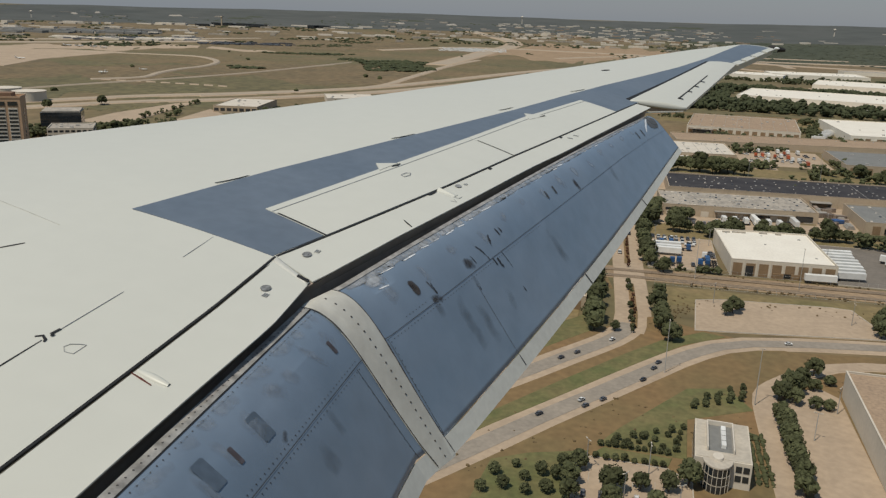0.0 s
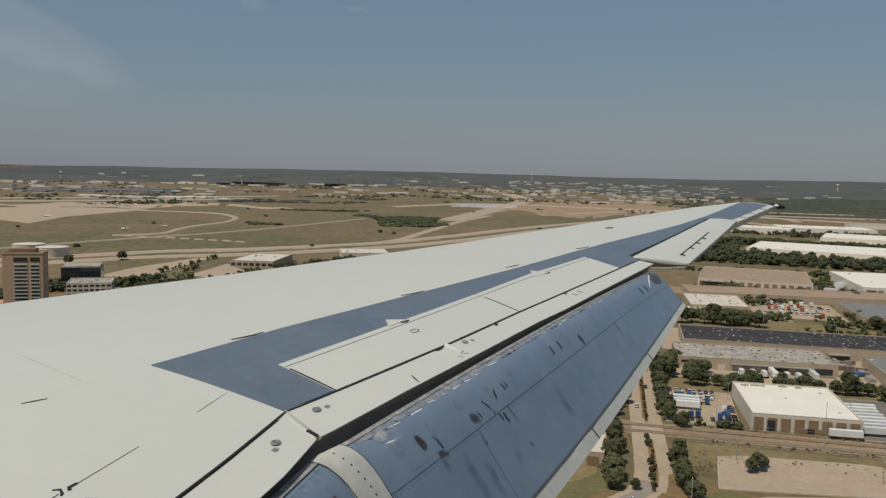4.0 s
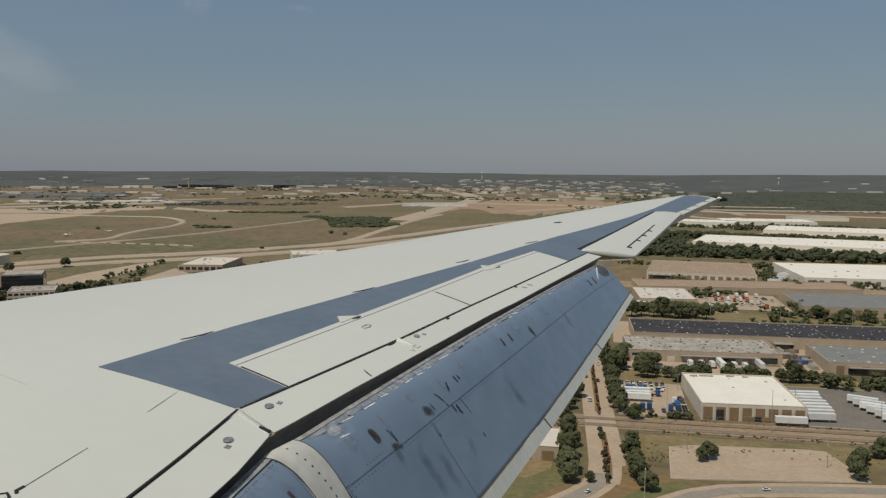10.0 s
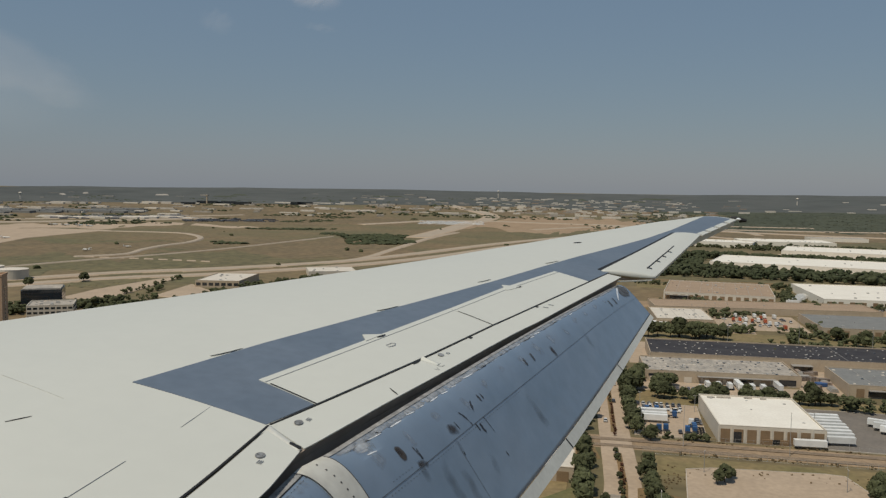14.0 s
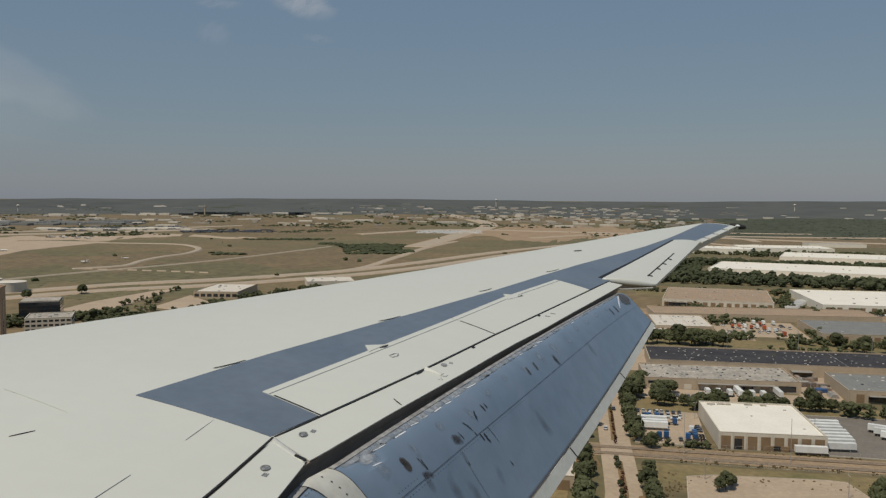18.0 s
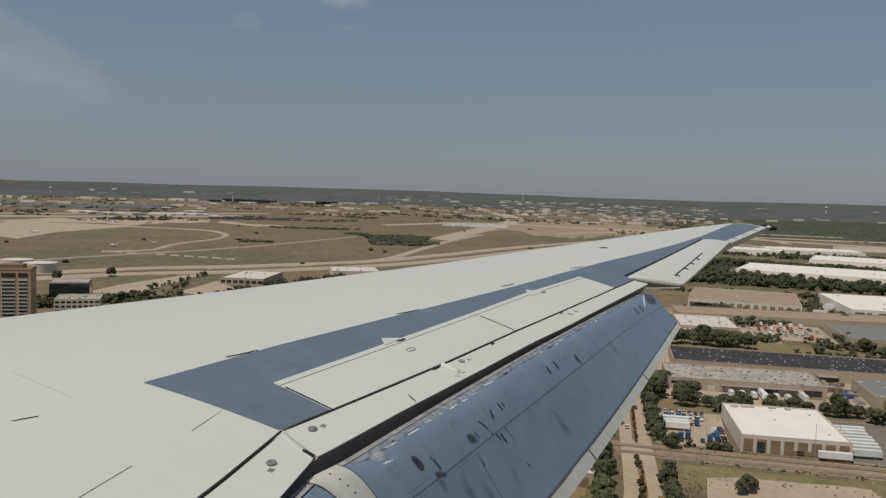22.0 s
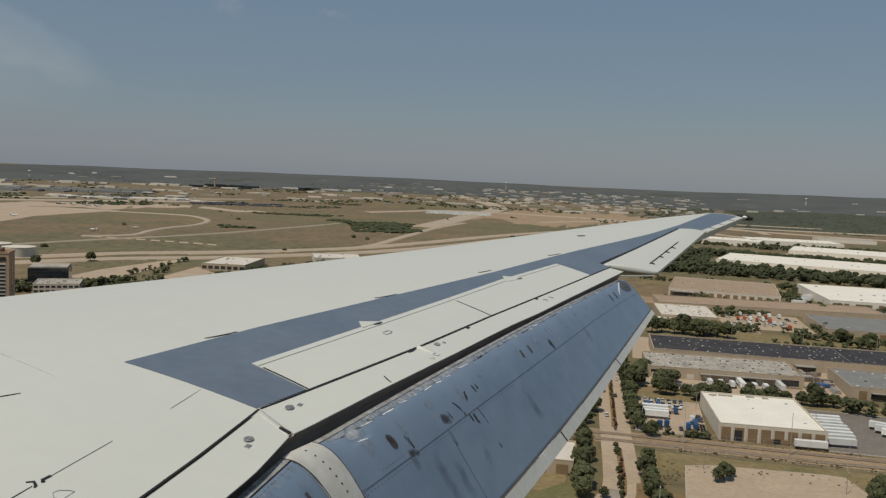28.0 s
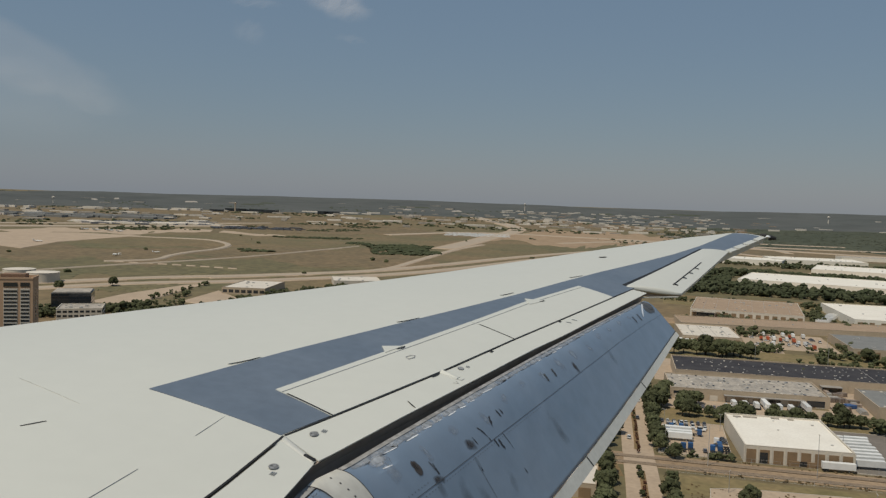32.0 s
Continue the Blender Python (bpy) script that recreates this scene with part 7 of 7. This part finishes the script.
for x, y, a in ((112, 540, 5), (122, 530, 95), (116, 550, 8), (123, 510, 92)):
    pipe_stack(x, y, 6, 0.4, 9, a)
shed = thing("storage_shed", "pale steel shed with open front", "shed", pose(116, 560, GROUND + 0.2, 0, 0, 4))
for x0, x1, y0, y1, z0, z1, nm in ((-6, -5.8, -4, 4, 0, 4.2, "wall"), (5.8, 6, -4, 4, 0, 4.2, "wall"), (-5.8, 5.8, 3.8, 4, 0, 4.2, "wall"), (-6.3, 6.3, -4.4, 4.3, 4.2, 4.45, "roof")):
    bm = bmesh.new()
    box(bm, x0, x1, y0, y1, z0, z1)
    part(nm, bm, SHEET, shed)
tarp = thing("covered_load", "blue tarpaulin over a load in the yard", "covered load", pose(119, 520, GROUND + 0.3, 0, 0, 20))
bm = bmesh.new()
box(bm, -3.2, 3.2, -2.2, 2.2, 0, 2.4, bevel=0.5)
for v in bm.verts:
    v.co += Vector((rng_clutter.uniform(-0.15, 0.15), rng_clutter.uniform(-0.15, 0.15), rng_clutter.uniform(-0.1, 0.1)))
part("cover", bm, BLUE_TARP, tarp)

# orange and white lorries in the far truck yard
ORANGE_CAB = build_truck("orange tractor truck in the truck yard", ORANGE)
ORANGE_CAB.matrix_world = pose(126, 782, GROUND + 0.42, 0, 0, 92)


def build_box_truck(label, paint):
    t = thing("box_truck", label, "truck", pose(0, 0, GROUND), "box trucks")
    bm = bmesh.new()
    box(bm, -4.2, 1.8, -1.2, 1.2, 0.95, 3.7, bevel=0.06)
    part("box_body", bm, paint, t)
    bm = bmesh.new()
    box(bm, 1.95, 3.7, -1.1, 1.1, 0.5, 2.6, bevel=0.15)
    part("cab", bm, TRAILER, t)
    bm = bmesh.new()
    box(bm, 3.7, 3.75, -0.95, 0.95, 1.55, 2.35)
    part("windscreen", bm, GLASS_DARK, t)
    wheel_set(t, (-3.0, -2.0, 2.8), 1.0, 0.48)
    return t


BOXES = [build_box_truck("white box truck in the truck yard", TRAILER), build_box_truck("orange box truck in the truck yard", ORANGE)]
BOXES[0].matrix_world = pose(106, 738, GROUND + 0.42, 0, 0, 92)
BOXES[1].matrix_world = pose(137, 731, GROUND + 0.42, 0, 0, 92)
for k in range(6):
    put(BOXES[0], 96 + 8.5 * k, 792 + rng_clutter.uniform(-2, 2), 92)
    put(BOXES[k % 2] if k % 3 else ORANGE_CAB, 100 + 5.2 * k, 764 + rng_clutter.uniform(-3, 3), 88 + rng_clutter.uniform(0, 6))
for k in range(6):
    put(CARS[2], 98 + 7 * k, 742, 90)
    put(BOXES[0], 52 + 6.2 * k, 498.5, 95)
for k in range(8):
    put(TRAIL, 176 + 3.4 * k, 905 + 9 * k, 20)
for k in range(5):
    put(TRAIL, 30 + 5 * k, 716, 90)


# front details of the nearer halls: dark bay openings, canopies, roof seams and skylights
def hall_details(x, y, w, d, h, turn, openings, seams, skylights, canopy, seed, dark=0.5, size=1.0):
    """A loading front and roof dressing for one hall."""
    r = random.Random(seed)
    f = thing("loading_front", "dark bay openings and canopy on a hall front", "loading bays", pose(x, y, GROUND, 0, 0, turn))
    hw, hd = w / 2, d / 2
    for a, b, z0, z1 in openings:
        bm = bmesh.new()
        box(bm, -hw + w * a, -hw + w * b, -hd - 0.30, -hd - 0.24, z0, z1)
        part("bay_opening", bm, GLASS_DARK, f)
    if canopy:
        bm = bmesh.new()
        box(bm, -hw + w * canopy[0], -hw + w * canopy[1], -hd - 3.2, -hd - 0.25, h * 0.62, h * 0.62 + 0.35)
        part("canopy", bm, SHEET, f)
    if not seams and not skylights[0]:
        return
    top = thing("roof_dressing", "seams, skylights and vents on a flat roof", "roof fittings", pose(x, y, GROUND, 0, 0, turn))
    for k in range(seams):
        bm = bmesh.new()
        cx = -hw + w * (k + 1) / (seams + 1)
        box(bm, cx - 0.12, cx + 0.12, -hd + 0.5, hd - 0.5, h - 0.56, h - 0.42)
        part("roof_seam", bm, SHEET, top)
    nx, ny = skylights
    for i in range(nx):
        for j in range(ny):
            if r.random() < 0.2:
                continue
            cx, cy = -hw + w * (i + 0.5 + r.uniform(-0.3, 0.3)) / nx, -hd + d * (j + 0.5 + r.uniform(-0.25, 0.25)) / ny
            q = r.uniform(0.4, 0.8) * size
            bm = bmesh.new()
            box(bm, cx - q, cx + q, cy - q * 1.3, cy + q * 1.3, h - 0.56, h - 0.25, bevel=0.05)
            part("skylight", bm, GLASS_DARK if r.random() < dark else ROOF_WHITE, top)


hall_details(60, 532, 90, 44, 7, 4, ((0.02, 0.16, 3.6, 5.0), (0.86, 0.97, 1.0, 4.4), (0.62, 0.70, 0.8, 3.2)), 7, (16, 5), (0.34, 0.84), 1, 0.75)
hall_details(145, 590, 250, 54, 8, 2, ((0.05, 0.07, 0.5, 4.0), (0.21, 0.23, 0.5, 4.0)), 1, (26, 4), None, 2, 0.3, 0.7)
hall_details(180, 525, 104, 50, 7, 2, ((0.1, 0.2, 0.8, 3.6), (0.5, 0.64, 0.8, 3.6)), 6, (12, 4), (0.1, 0.4), 3, 0.3)
hall_details(108, 962, 112, 122, 8, -6, ((0.06, 0.22, 0.8, 4.4), (0.30, 0.34, 0.8, 3.6)), 8, (8, 3), (0.02, 0.24), 4, 0.3)
hall_details(53, 756, 48, 70, 7, 4, ((0.75, 0.95, 0.6, 3.4),), 4, (5, 3), None, 5, 0.4)
hall_details(68, 421, 47, 58, 8, 4, ((0.14, 0.215, 0.3, 5.2), (0.50, 0.62, 0.4, 2.4)), 0, (0, 0), None, 6)
# brown hoarding in front of the white hall, and its dark roof streaks
hoard = thing("timber_hoarding", "brown timber hoarding against the white hall", "hoarding", pose(68, 421, GROUND, 0, 0, 4))
for a, b in ((-4.5, 0.2), (3.4, 7.2)):
    bm = bmesh.new()
    box(bm, a, b, -30.2, -29.6, 0, 2.6)
    part("board_panel", bm, DOOR_TAN, hoard)
for k, (x0, x1, y0) in enumerate(((-20, -16, 24), (-15, -8, 24.5), (-1, 3, 25.5), (7, 10, 25))):
    g = thing("roof_vent", "low grey vent unit on the white roof", "roof vent", pose(68, 421, GROUND + 7.4, 0, 0, 4), "roof vents")
    bm = bmesh.new()
    box(bm, x0, x1, y0, y0 + 1.2, 0.05, 0.7, bevel=0.08)
    part("body", bm, ROOF_GREY, g)


# ---- shrubs and brush ----
def build_shrub(label, mat, seed, r, h):
    s = thing("shrub", label, "shrub", pose(0, 0, GROUND), "shrubs in the median")
    bm = bmesh.new()
    leaf_crown(bm, random.Random(seed), r, h, 0.0, 9, 60)
    part("crown", bm, mat, s)
    return s


SHRUBS = [build_shrub("dark red-brown clipped shrub in the median", RED_SHRUB, 5, 0.9, 1.5), build_shrub("dark green shrub in the median", LEAF, 6, 1.0, 1.7)]
SHRUBS[0].matrix_world, SHRUBS[1].matrix_world = pose(2.6, 322, GROUND + 0.5), pose(2.2, 330, GROUND + 0.5)
y = 300
while y < 560:
    q = 4 if y < 320 else 4 - 5 * (y - 320) / 80 if y < 400 else -1 - 5 * (y - 400) / 99
    if abs(y - 376) > 10:
        put(SHRUBS[0] if rng_clutter.random() < 0.7 else SHRUBS[1], q + rng_clutter.uniform(-0.5, 0.5), y, rng_clutter.uniform(0, 360), 0.45)
    y += rng_clutter.uniform(3.0, 7.0)
bm = bmesh.new()
ribbon(bm, [Vector(q) for q in ((4, 305), (4, 320), (1.5, 360))], 1.3, 0.5)
ribbon(bm, [Vector(q) for q in ((-1.0, 392), (-1.2, 402), (-6, 499), (-11.5, 585))], 1.3, 0.5)
tagged(part("median_strip", bm, DRY), "dry earth strip in the middle of the street", "median", kind="structure")
woods("brown brush along the railway", belt((20, 366), (330, 376), 150, 2.2, 41) + belt((20, 386.5), (330, 391), 90, 1.0, 42) + belt((-120, 364), (-12, 366), 60, 2.0, 43), 0.6, 98, BRUSH)
woods("dry tufts on the verges", belt((20, 345), (320, 358), 160, 5, 44) + belt((12, 312), (26, 340), 60, 4, 45) + belt((-60, 190), (200, 330), 160, 14, 46), 0.45, 99, BRUSH)
woods("dark trees round the hotel", belt(polar(-45, 640), polar(-41.5, 680), 70, 14, 47) + belt(polar(-44, 760), polar(-41, 820), 40, 12, 48), 4.0, 100, LEAF, clumps=6)
row_of_trees(BROAD, (108, 350), (125, 360), 4, 2, 0.8, 0)
row_of_trees(BROAD, (20, 478), (34, 500), 4, 1.5, 1.1, 0)
row_of_trees(BROAD, (6, 470), (14, 520), 8, 2.0, 1.2, 0)


# ---- fences ----
def fence(label, a, b, step=4.0, h=1.8):
    f = thing("chain_fence", label, "fence", pose(*a, rise(*a)))
    d = Vector(b) - Vector(a)
    n = int(d.length / step)
    for k in range(n + 1):
        q = d * k / n
        bm = bmesh.new()
        box(bm, q.x - 0.05, q.x + 0.05, q.y - 0.05, q.y + 0.05, 0, h)
        part("post", bm, UNIT, f)
    u = d.normalized()
    for z in (0.15, h - 0.05):
        bm = bmesh.new()
        bmesh.ops.create_cone(bm, cap_ends=True, segments=5, radius1=0.035, radius2=0.035, depth=d.length, matrix=Matrix.Translation((d.x / 2, d.y / 2, z)) @ Vector((u.x, u.y, 0)).to_track_quat("Z", "Y").to_matrix().to_4x4())
        part("rail", bm, UNIT, f)


fence("grey post fence along the railway yard", (9, 389.5), (160, 392.5))
fence("grey post fence along the railway", (12, 364.8), (200, 369))
fence("grey post fence round the trailer yard", (157, 392), (157, 460))

warehouse("warehouse", "long low hall with a wide tan roof", 134, 842, 208, 52, 6, 6, ROOF_TAN, WALL_BEIGE, doors=0, units=18, seed=61, unit=0.5, piers=20)
